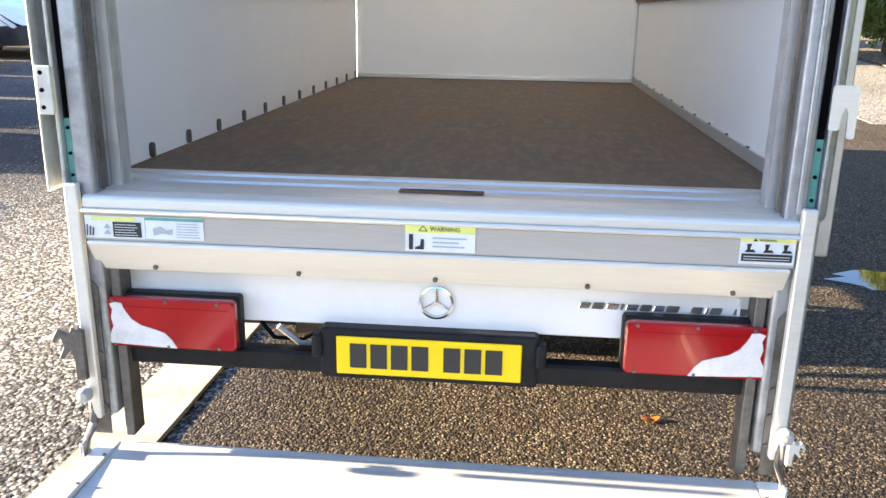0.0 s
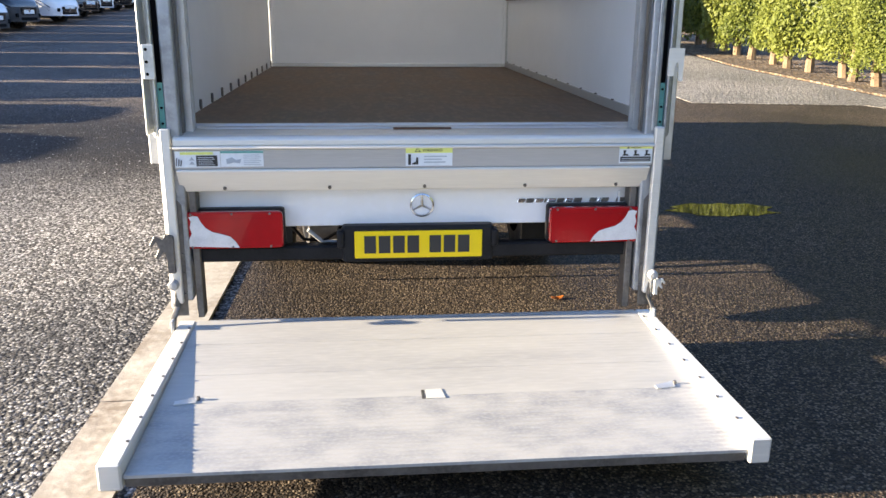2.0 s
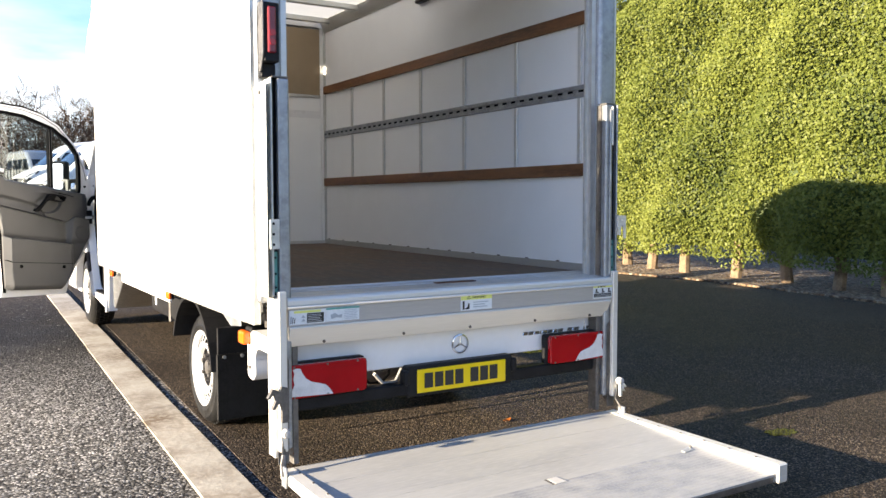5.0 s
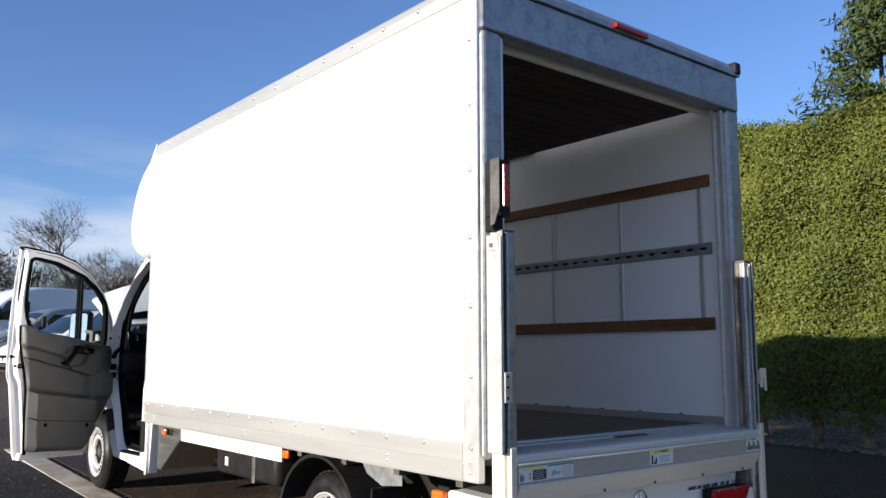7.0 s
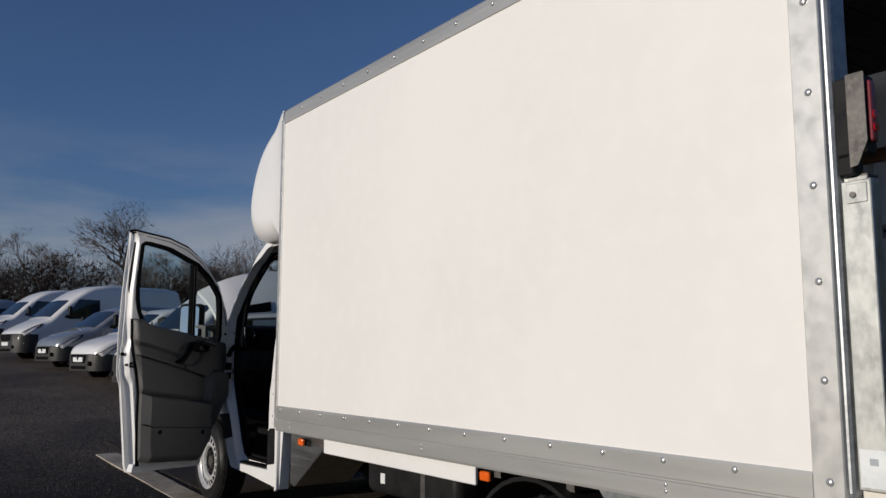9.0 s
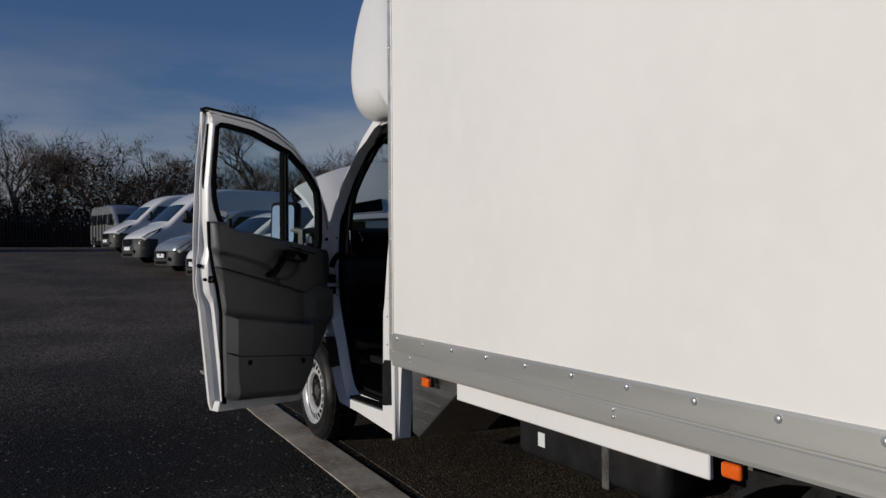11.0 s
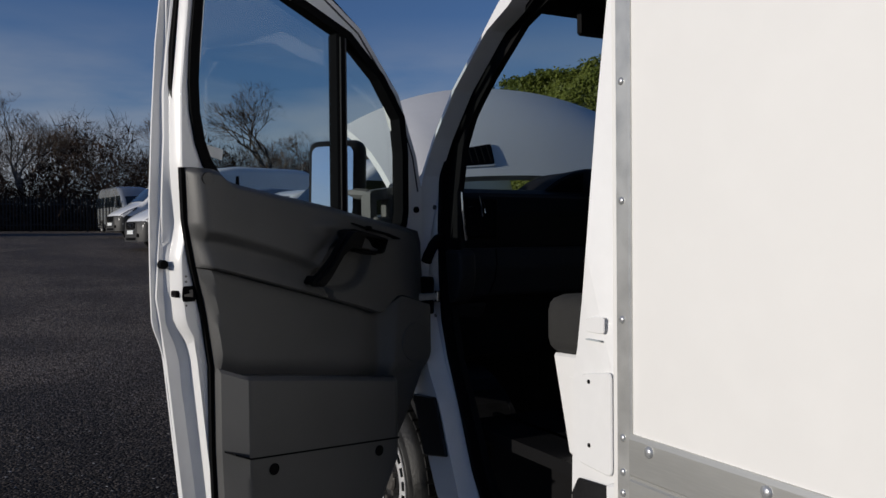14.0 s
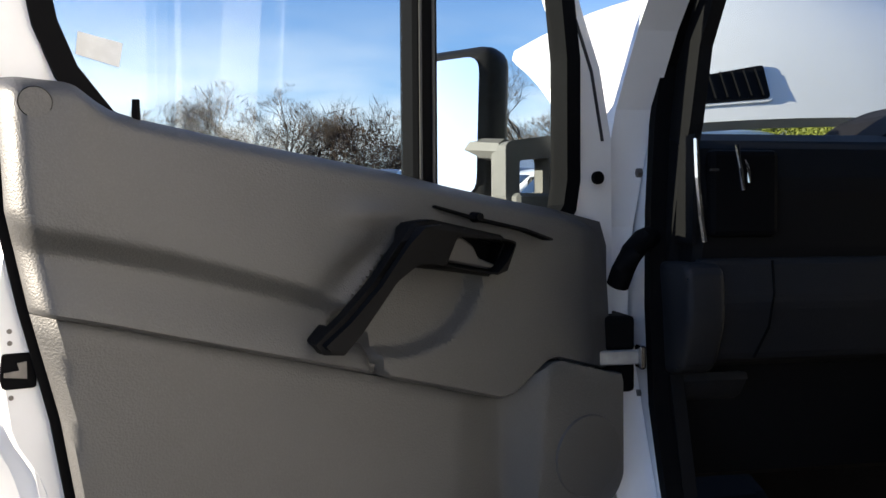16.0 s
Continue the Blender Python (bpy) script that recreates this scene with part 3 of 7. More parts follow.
def build_box():
    # side panels: sandwich boards with their outer skins plain
    for nm, a, b in (("side_panel", XL, IL), ("side_panel", IR, XR)):
        part(nm, box(a + (0.004 if a == IR else 0), b - (0.004 if b == IL else 0), YR + 0.02, YF - 0.01, ZB + 0.05, ZT), PANEL, van)
    for a, b in ((IL - 0.004, IL), (IR, IR + 0.004)):
        part("inner_lining", box(a, b, YR + 0.10, YF - 0.04, ZF, ZT - 0.01), INNER, van, "scuffed white inner lining")
    # bottom side rails with a groove along them
    for s, x in ((-1, XL), (1, XR)):
        prof = [(x - s * 0.03, ZB), (x + s * 0.008, ZB), (x + s * 0.010, ZB + 0.012), (x + s * 0.010, ZB + 0.072), (x + s * 0.006, ZB + 0.076), (x + s * 0.006, ZB + 0.082),
                (x + s * 0.010, ZB + 0.086), (x + s * 0.010, ZB + 0.160), (x + s * 0.006, ZB + 0.170), (x - s * 0.03, ZB + 0.170)]
        rail = part("bottom_rail", prism(prof, "y", YR + 0.09, YF - 0.02), ALUY, van, "grey aluminium bottom side rail")
        if s < 0:
            y = 6.14
            while y > YR + 0.11:
                share("rivet", RIVET, rail, Matrix.Translation((x - 0.010, y, ZB + 0.146)) @ TURNL)
                y -= 0.298
            for yy in (2.854, 4.42, 5.987):
                for zz in (0.038, 0.062):
                    share("rivet", RIVET_S, rail, Matrix.Translation((x - 0.010, yy, ZB + zz)) @ TURNL)
    # top side rails, rounded over to the roof
    for s, x in ((-1, XL), (1, XR)):
        prof = [(x - s * 0.03, ZT - 0.035), (x + s * 0.008, ZT - 0.035), (x + s * 0.010, ZT + 0.02), (x + s * 0.002, ZT + 0.055), (x - s * 0.025, ZT + 0.080), (x - s * 0.07, ZT + 0.092), (x - s * 0.07, ZT + 0.06)]
        rail = part("top_rail", prism(prof, "y", YR + 0.02, YF - 0.02), ALUY, van, "grey aluminium roof edge rail")
        if s < 0:
            y = 5.92
            while y > YR + 0.1:
                share("rivet", RIVET, rail, Matrix.Translation((x - 0.010, y, ZT + 0.017)) @ TURNL)
                y -= 0.300
    # rear corner cappings and the slim front capping on the sides
    for s, x in ((-1, XL), (1, XR)):
        cap = part("corner_capping", box(min(x + s * 0.008, x - s * 0.03), max(x + s * 0.008, x - s * 0.03), YR - 0.012, YR + 0.092, ZB, ZT - 0.03, 0.004), ALU, van, "pale riveted aluminium corner capping")
        front = part("front_capping", box(min(x + s * 0.008, x - s * 0.03), max(x + s * 0.008, x - s * 0.03), YF - 0.022, YF + 0.024, ZB + 0.02, ZT, 0.004), ALU, van, "slim riveted aluminium front capping")
        if s < 0:
            for k in range(7):
                share("rivet", RIVET, cap, Matrix.Translation((x - 0.008, YR + 0.035, 0.995 + k * 0.3035)) @ TURNL)
            for k in range(9):
                share("rivet", RIVET_S, front, Matrix.Translation((x - 0.008, YF + 0.002, 1.008 + k * 0.2525)) @ TURNL)
            for zz in (0.04, 0.085):
                share("rivet", RIVET_S, cap, Matrix.Translation((x - 0.008, YR + 0.045, ZB + zz)) @ TURNL)
                share("rivet", RIVET_S, front, Matrix.Translation((x - 0.008, YF + 0.002, ZB + zz)) @ TURNL)
    # rear portal
    header = part("rear_header", box(XL + 0.012, XR - 0.012, YR - 0.03, YR + 0.07, 2.86, 3.075, 0.006), GALV, van, "galvanised steel rear header with a folded lip")
    part("header_cap", prism([(YR - 0.045, 3.079), (YR + 0.02, 3.079), (YR + 0.05, 3.155), (YR - 0.02, 3.150), (YR - 0.045, 3.11)], "x", XL + 0.0, XR - 0.0), GALV, van)
    for x in (-1.12, -0.8, -0.48, 0.05, 0.36, 0.62):
        share("rivet", RIVET_S, header, Matrix.Translation((x, YR - 0.031, 3.05)) @ TURNB)
    for x in (XL - 0.004, XR - 0.06):
        part("corner_cap", box(x, x + 0.064, YR - 0.055, YR + 0.06, 3.09, 3.165, 0.012, seg=2), BLACK, van, "black plastic roof corner cap")
    for s, a, b in ((-1, XL + 0.012, -1.184), (1, 0.664, XR - 0.012)):
        part("rear_post", box(a, b, YR - 0.03, YR + 0.07, ZF - 0.03, 2.858, 0.022, seg=3), GALV, van, "galvanised steel rear corner post")
        e = -1.184 if s < 0 else 0.664
        part("shutter_guide", prism([(e - s * 0.001, YR + 0.0), (e - s * 0.03, YR + 0.0), (e - s * 0.03, YR + 0.012), (e - s * 0.012, YR + 0.012), (e - s * 0.012, YR + 0.05), (e - s * 0.03, YR + 0.05), (e - s * 0.03, YR + 0.062), (e - s * 0.001, YR + 0.062)], "z", ZF, 2.85), ALU, van)
    # rolled shutter under the roof, its pale bottom edge showing below the header
    sh = part("roller_shutter", box(-1.18, 0.66, YR + 0.16, YR + 1.85, 2.905, 2.93), SHUTTER, van, "dirty brown roller shutter pushed up under the roof")
    for k in range(14):
        part("slat", box(-1.18, 0.66, YR + 0.17 + k * 0.12, YR + 0.283 + k * 0.12, 2.893, 2.904), SHUTTER, sh)
    part("shutter_edge", box(-1.20, 0.66, YR + 0.085, YR + 0.115, 2.835, 2.90, 0.006), ALUL, van, "pale aluminium shutter bottom edge")
    part("shutter_drum", rod((IL + 0.02, YR + 0.20, 2.98), (IR - 0.02, YR + 0.20, 2.98), 0.05, seg=14), STEELD, van)
    # roof of translucent glass fibre on slim bows
    part("roof", box(XL + 0.065, XR - 0.065, YR + 0.03, YF + 0.02, ZT + 0.068, ZT + 0.080), ROOF, van, "milky translucent glass-fibre roof")
    for k in range(6):
        y = YR + 0.65 + k * 0.63
        part("roof_bow", box(IL + 0.001, IR - 0.001, y, y + 0.05, ZT + 0.02, ZT + 0.066, 0.004), ALU, van)
    # inner front wall: white board below, tan board above
    part("front_wall", box(IL, IR, YF + 0.02, YF + 0.06, ZF - 0.03, 2.41, 0.003), INNER, van, "white inner front wall")
    part("front_wall_trim", box(IL, IR, YF + 0.006, YF + 0.02, 2.395, 2.425, 0.003), ALU, van)
    part("upper_board", box(IL, IR, YF + 0.022, YF + 0.045, 2.428, 3.06), BOARD, van, "tan board closing the roof pod")
    part("front_skin", box(XL + 0.03, XR - 0.03, YF + 0.065, YF + 0.08, ZB, 3.09), PANEL, van)
    part("front_skirting", box(IL + 0.001, IR - 0.001, YF + 0.002, YF + 0.019, ZF, ZF + 0.03, 0.003), ALU, van)
    for x in (IL + 0.02, IR - 0.02):
        part("corner_angle", box(x - 0.018, x + 0.018, YF + 0.0, YF + 0.018, ZF + 0.03, 3.0, 0.003), INNER, van)
    # floor of plywood boards on cross members
    for k, (a, b) in enumerate(((2.44, 3.66), (3.662, 4.88), (4.882, YF + 0.02))):
        part("floor_board", box(IL, IR, a, b, ZF - 0.018, ZF, 0.001), PLY, van, "worn brown plywood floor board")
    part("floor_frame", box(IL - 0.03, IR + 0.03, YR + 0.1, YF, ZF - 0.075, ZF - 0.02), STEELD, van)
    # sill at the tail: ribbed aluminium with a rusty slam plate
    sill = [(2.16, ZF - 0.06), (2.16, ZF - 0.004), (2.2, ZF + 0.002), (2.27, ZF + 0.002), (2.275, ZF - 0.006), (2.30, ZF - 0.006), (2.305, ZF + 0.002), (2.37, ZF + 0.002), (2.375, ZF - 0.006), (2.395, ZF - 0.006), (2.40, ZF + 0.004), (2.438, ZF + 0.004), (2.438, ZF - 0.06)]
    part("rear_sill", prism(sill, "x", IL + 0.03, IR - 0.03), ALU, van, "dirty ribbed aluminium rear sill")
    part("lock_plate", box(-0.36, -0.12, 2.225, 2.262, ZF + 0.003, ZF + 0.008, 0.002), RUST, van, "rusty slotted shutter lock plate")
    part("lock_slot", box(-0.33, -0.15, 2.238, 2.249, ZF + 0.0085, ZF + 0.0095), BLACK, van)
    # skirting clips along both walls
    clip = prism(rounded([(0, 0), (0.035, 0), (0.035, 0.05), (0, 0.05)], 0.017, 3), "x", 0, 0.008)
    me = bpy.data.meshes.new("wall_clip")
    clip.to_mesh(me)
    clip.free()
    me.materials.append(STEELD)
    for k in range(12):
        y = 2.632 + k * 0.316
        share("wall_clip", me, van, Matrix.Translation((IR - 0.009, y, ZF + 0.002)))
        share("wall_clip", me, van, Matrix.Translation((IL + 0.001, y, ZF + 0.002)))
    # lashing rails and upright strips on both inner walls
    for s, x in ((-1, IR), (1, IL)):
        for z, mat_, nm, lb in ((1.54, WOOD, "wooden_rail", "brown stained wooden load rail"), (2.43, WOOD, "wooden_rail", "brown stained wooden load rail")):
            part(nm, box(min(x, x + s * 0.028), max(x, x + s * 0.028), YR + 0.18, YF - 0.03, z, z + 0.075, 0.004), mat_, van, lb)
        tr = part("lashing_track", prism([(x + s * 0.0005, 2.005), (x + s * 0.018, 2.012), (x + s * 0.018, 2.032), (x + s * 0.010, 2.034), (x + s * 0.010, 2.052), (x + s * 0.018, 2.054), (x + s * 0.018, 2.074), (x + s * 0.0005, 2.081)], "y", YR + 0.18, YF - 0.03), GALV, van, "slotted galvanised lashing track")
        if s < 0:
            slot = box(-0.0015, 0.0015, -0.022, 0.022, -0.007, 0.007)
            sm = bpy.data.meshes.new("slot")
            slot.to_mesh(sm)
            slot.free()
            sm.materials.append(SEAL)
            for k in range(40):
                share("slot", sm, tr, Matrix.Translation((x - 0.0105, YR + 0.24 + k * 0.096, 2.043)))
        for k in range(7):
            y = 2.44 + k * 0.626
            for z0, z1 in ((1.617, 2.004), (2.082, 2.429)):
                part("upright_strip", box(min(x + s * 0.0005, x + s * 0.014), max(x + s * 0.0005, x + s * 0.014), y, y + 0.032, z0, z1, 0.003), ALU, van, "pale aluminium upright strip")
    # strip lamp high on the wall
    part("wall_lamp", box(IR - 0.05, IR - 0.001, 3.9, 4.35, 2.93, 2.955, 0.005), BLACK, van, "dark strip lamp high on the wall")


def build_pod():
    """Rounded wind fairing over the cab in front of the box."""
    outline = [(6.248, 3.14), (6.42, 3.13), (6.62, 3.06), (6.80, 2.95), (6.94, 2.79), (7.02, 2.62), (7.055, 2.48), (7.045, 2.37), (6.99, 2.285), (6.90, 2.235), (6.72, 2.21), (6.5, 2.215), (6.248, 2.215)]
    for _ in range(2):
        cut = [outline[0]]
        for (y0, z0), (y1, z1) in zip(outline, outline[1:]):
            cut += [(0.75 * y0 + 0.25 * y1, 0.75 * z0 + 0.25 * z1), (0.25 * y0 + 0.75 * y1, 0.25 * z0 + 0.75 * z1)]
        outline = cut + [outline[-1]]
    b = bmesh.new()
    half, mid_x, r = (XR - XL - 0.02) / 2, (XL + XR) / 2, 0.16
    # stations across the van: rounded ends, then the gently bowed front
    ends = [(half - r * (1 - math.sin(radians(a))), r * (1 - math.cos(radians(a)))) for a in (90, 78, 66, 54, 42, 28, 14)]
    flat = [(half - r - (half - r) * k / 10, 0.0) for k in range(11)]
    span = ends + flat
    rows = []
    for dx, inset in [(-d, e) for d, e in span] + [(d, e) for d, e in span[-2::-1]]:
        t = abs(dx) / half
        pull = 1 - 0.17 * max(0, t - 0.6) ** 2 / 0.16
        ring = []
        for y, z in outline:
            w = min(1.0, (y - 6.248) / 0.30)
            w = w * w * (3 - 2 * w)
            yy = 6.248 + (y - 6.248) * pull * (1 - inset / 0.8)
            ring.append(b.verts.new((mid_x + dx, yy, 2.68 + (z - 2.68) * (1 - w * inset / 0.46))))
        rows.append(ring)
    for p, q in zip(rows, rows[1:]):
        for i in range(len(outline) - 1):
            b.faces.new((p[i], p[i + 1], q[i + 1], q[i]))
    b.faces.new(rows[0])
    b.faces.new(rows[-1][::-1])
    part("roof_pod", b, WHITE, van, "white moulded wind fairing over the cab", smooth=True)
    part("pod_flange", framed(rounded([(XL + 0.0, 2.2), (XR, 2.2), (XR, 3.15), (XL, 3.15)], 0.05), [rounded([(XL + 0.06, 2.27), (XR - 0.06, 2.27), (XR - 0.06, 3.08), (XL + 0.06, 3.08)], 0.03)], "y", 6.240, 6.248), WHITE, van)


def build_under():
    # chassis, cross beams, tank and skirts seen below the box
    for x in (-0.65, 0.16):
        part("chassis_rail", box(x - 0.03, x + 0.03, 2.3, 7.4, 0.55, 0.70, 0.006), BLACK, van)
    for k in range(8):
        part("cross_member", box(XL + 0.17, XR - 0.17, 2.5 + k * 0.5, 2.55 + k * 0.5, 0.78, ZF - 0.076), STEELD, van)
    part("side_skirt", box(-1.245, -1.225, 4.08, 5.655, 0.745, 0.852, 0.004), WHITE, van, "white painted side skirt")
    for y, z in ((5.90, 0.79), (3.95, 0.80)):
        mk = part("side_marker", box(-1.265, -1.245, y - 0.02, y + 0.045, z - 0.018, z + 0.03, 0.006, seg=2), BLACK, van)
        part("lens", box(-1.287, -1.2655, y - 0.024, y + 0.049, z - 0.018, z + 0.028, 0.0105, seg=4), AMBER, mk, "amber side marker lens")
    mk = part("side_marker", box(-1.235, -1.215, 2.50, 2.585, 0.70, 0.79, 0.006), BLACK, van)
    part("lens", box(-1.275, -1.2355, 2.502, 2.583, 0.71, 0.775, 0.012, seg=2), AMBER, mk, "amber rear marker lens")
    # fuel tank with its straps and filler
    tank = part("fuel_tank", box(-1.08, -0.72, 4.45, 5.40, 0.53, 0.77, 0.05, seg=3), BLACK, van, "black plastic tank under the chassis", smooth=True)
    for y in (4.75,):
        part("strap", box(-1.087, -0.71, y, y + 0.04, 0.523, 0.777, 0.006), STEELD, tank)
    part("tank_label", box(-1.0835, -1.0805, 5.17, 5.22, 0.60, 0.66), LABELW, tank)
    # metal locker between cab and skirt
    lk = part("side_locker", prism([(5.66, 0.845), (6.19, 0.845), (6.19, 0.49), (6.12, 0.475), (5.68, 0.775)], "x", -1.22, -0.8, 0.004), LOCKER, van, "bright ribbed metal side locker")
    for k in range(5):
        part("rib", box(-1.225, -1.2205, 6.03 - k * 0.075, 6.15, 0.56 + k * 0.055, 0.57 + k * 0.055, 0.002), LOCKER, lk)
    # rear mudguards and flaps
    for s, x0, x1 in ((-1, -1.21, -0.87), (1, 0.37, 0.71)):
        pts = arc(3.72, 0.37, 0.455, 172, 20, 14)
        ins = arc(3.72, 0.37, 0.435, 20, 172, 14)
        part("mudguard", prism(pts + ins, "x", x0, x1), BLACK, van, "black plastic wheel arch guard")
        part("mud_flap", box(x0, x1, 3.16, 3.18, 0.18, 0.55, 0.003), RUBBER, van)
    # white bracket at the tail corner and the flap's bolted head
    tb = part("tail_bracket", prism(rounded([(2.24, 0.77), (2.50, 0.78), (2.56, 0.72), (2.56, 0.55), (2.50, 0.53), (2.46, 0.57), (2.47, 0.66), (2.43, 0.70), (2.24, 0.70)], 0.02, 3), "x", -1.235, -1.14, 0.008), WHITE, van, "white painted bracket at the tail corner")
    part("bracket_bolt", rod((-1.245, 2.51, 0.60), (-1.2355, 2.51, 0.60), 0.010, seg=8), STEELD, tb)
    fh = part("flap_head", box(-1.205, -0.875, 3.166, 3.178, 0.545, 0.70, 0.004), BLACK, van, "black bolted head of the mud flap")
    part("guard_stay", prism([(3.42, 0.845), (3.02, 0.845), (3.02, 0.72), (3.20, 0.70), (3.34, 0.75)], "x", -1.12, -1.112, 0.003), GALV, van, "grey metal guard stay")
    part("stay_rod", rod((-1.0, 3.165, 0.62), (-1.0, 2.60, 0.62), 0.012, seg=8), STEELD, van)
    for k in range(3):
        part("flap_bolt", rod((-1.17 + 0.1 * k, 3.158, 0.535), (-1.17 + 0.1 * k, 3.150, 0.535), 0.010, seg=8), GALV, fh)
    # exhaust and hoses behind the bumper beam
    part("exhaust_silencer", rod((-0.75, 2.5, 0.50), (-0.35, 2.62, 0.52), 0.075, seg=16), STEELD, van, smooth=True)
    part("hose", tube([(-0.72, 2.22, 0.56), (-0.66, 2.24, 0.50), (-0.58, 2.26, 0.50), (-0.52, 2.3, 0.56), (-0.45, 2.34, 0.6)], 0.009), WHITEPL, van, "pale bent hose", smooth=True)
    part("hose", tube([(-0.80, 2.25, 0.58), (-0.74, 2.24, 0.515), (-0.66, 2.27, 0.50), (-0.60, 2.3, 0.53), (-0.56, 2.34, 0.6)], 0.007), SEAL, van, smooth=True)
    part("spare_carrier", box(-0.6, 0.1, 2.55, 2.75, 0.52, 0.62, 0.02), BLACK, van)


def wheel(x, y, z, s, name_label):
    """A steel wheel with slots, on a treaded tyre; s is the side that it faces."""
    R, W = 0.345, 0.22
    tyre_prof = [(0.226, 0.0), (0.240, -0.012), (0.262, -0.015), (0.266, -0.012), (0.300, -0.010), (0.304, -0.006), (0.326, 0.008), (R - 0.010, 0.026), (R - 0.006, 0.045), (R - 0.006, W - 0.045), (R - 0.012, W - 0.026), (0.32, W - 0.004), (0.226, W)]
    w = part("wheel", lathe([(r, -s * o) for r, o in tyre_prof], (x, y, z), "x", 40), RUBBER, van, name_label, smooth=True)
    tread = bmesh.new()
    for k in range(44):
        a = 2 * math.pi * k / 44
        for j in range(4):
            b = box(-0.0165, 0.0165, -0.019, 0.019, -0.006, 0.004)
            m = Matrix.Translation((x - s * (0.049 + j * 0.041), y, z)) @ Matrix.Rotation(a + (j % 2) * 0.08, 4, "X") @ Matrix.Translation((0, 0, R + 0.001))
            bmesh.ops.transform(b, matrix=m, verts=b.verts)
            tread = join(tread, b)
    part("tread", tread, RUBBER, w)
    rim = lathe([(0.232, s * 0.004), (0.231, s * 0.012), (0.224, s * 0.012), (0.216, -s * 0.004), (0.205, -s * 0.012), (0.202, -s * 0.05)], (x, y, z), "x", 40)
    part("rim", rim, WHEEL, w, "silver steel rim", smooth=True)
    # dished disc, one pressed sheet with a ring of slots near its edge
    b = bmesh.new()
    n = 60
    ring = [[b.verts.new((x - s * o, y + r * math.cos(2 * math.pi * k / n), z + r * math.sin(2 * math.pi * k / n))) for k in range(n)]
            for r, o in ((0.205, 0.040), (0.203, 0.018), (0.160, 0.004), (0.150, 0.002), (0.130, 0.008), (0.121, 0.028))]
    for q, (u_, v_) in enumerate(zip(ring, ring[1:])):
        for k in range(n):
            if q != 1 or k % 3 == 0:
                b.faces.new((u_[k], u_[(k + 1) % n], v_[(k + 1) % n], v_[k]))
    part("disc", b, WHEEL, w, "slotted silver wheel disc", smooth=True)
    part("hub_dish", lathe([(0.121, -s * 0.027), (0.112, -s * 0.045), (0.085, -s * 0.038), (0.050, -s * 0.032), (0.001, -s * 0.032)], (x, y, z), "x", 32), BLACK, w, "dark recessed wheel centre", smooth=True)
    part("hub_cap", lathe([(0.046, s * 0.004), (0.040, s * 0.014), (0.001, s * 0.016)], (x - s * 0.03, y, z), "x", 20), STEELD, w, "dark hub cap", smooth=True)
    part("brake", lathe([(0.20, -s * 0.065), (0.001, -s * 0.065)], (x, y, z), "x", 24), SEAL, w)
    for k in range(6):
        a = 2 * math.pi * (k + 0.5) / 6
        part("nut", rod((x - s * 0.028, y + 0.072 * math.cos(a), z + 0.072 * math.sin(a)), (x - s * 0.006, y + 0.072 * math.cos(a), z + 0.072 * math.sin(a)), 0.012, seg=6), STEELD, w)


def build_wheels():
    wheel(-1.13, 3.72, gz(3.72) + 0.349, -1, "black rear tyre")
    wheel(0.64, 3.72, gz(3.72) + 0.349, 1, "black rear tyre")
    wheel(-1.175, 7.905, gz(7.905) + 0.349, -1, "black front tyre")
    wheel(0.685, 7.905, gz(7.905) + 0.349, 1, "black front tyre")


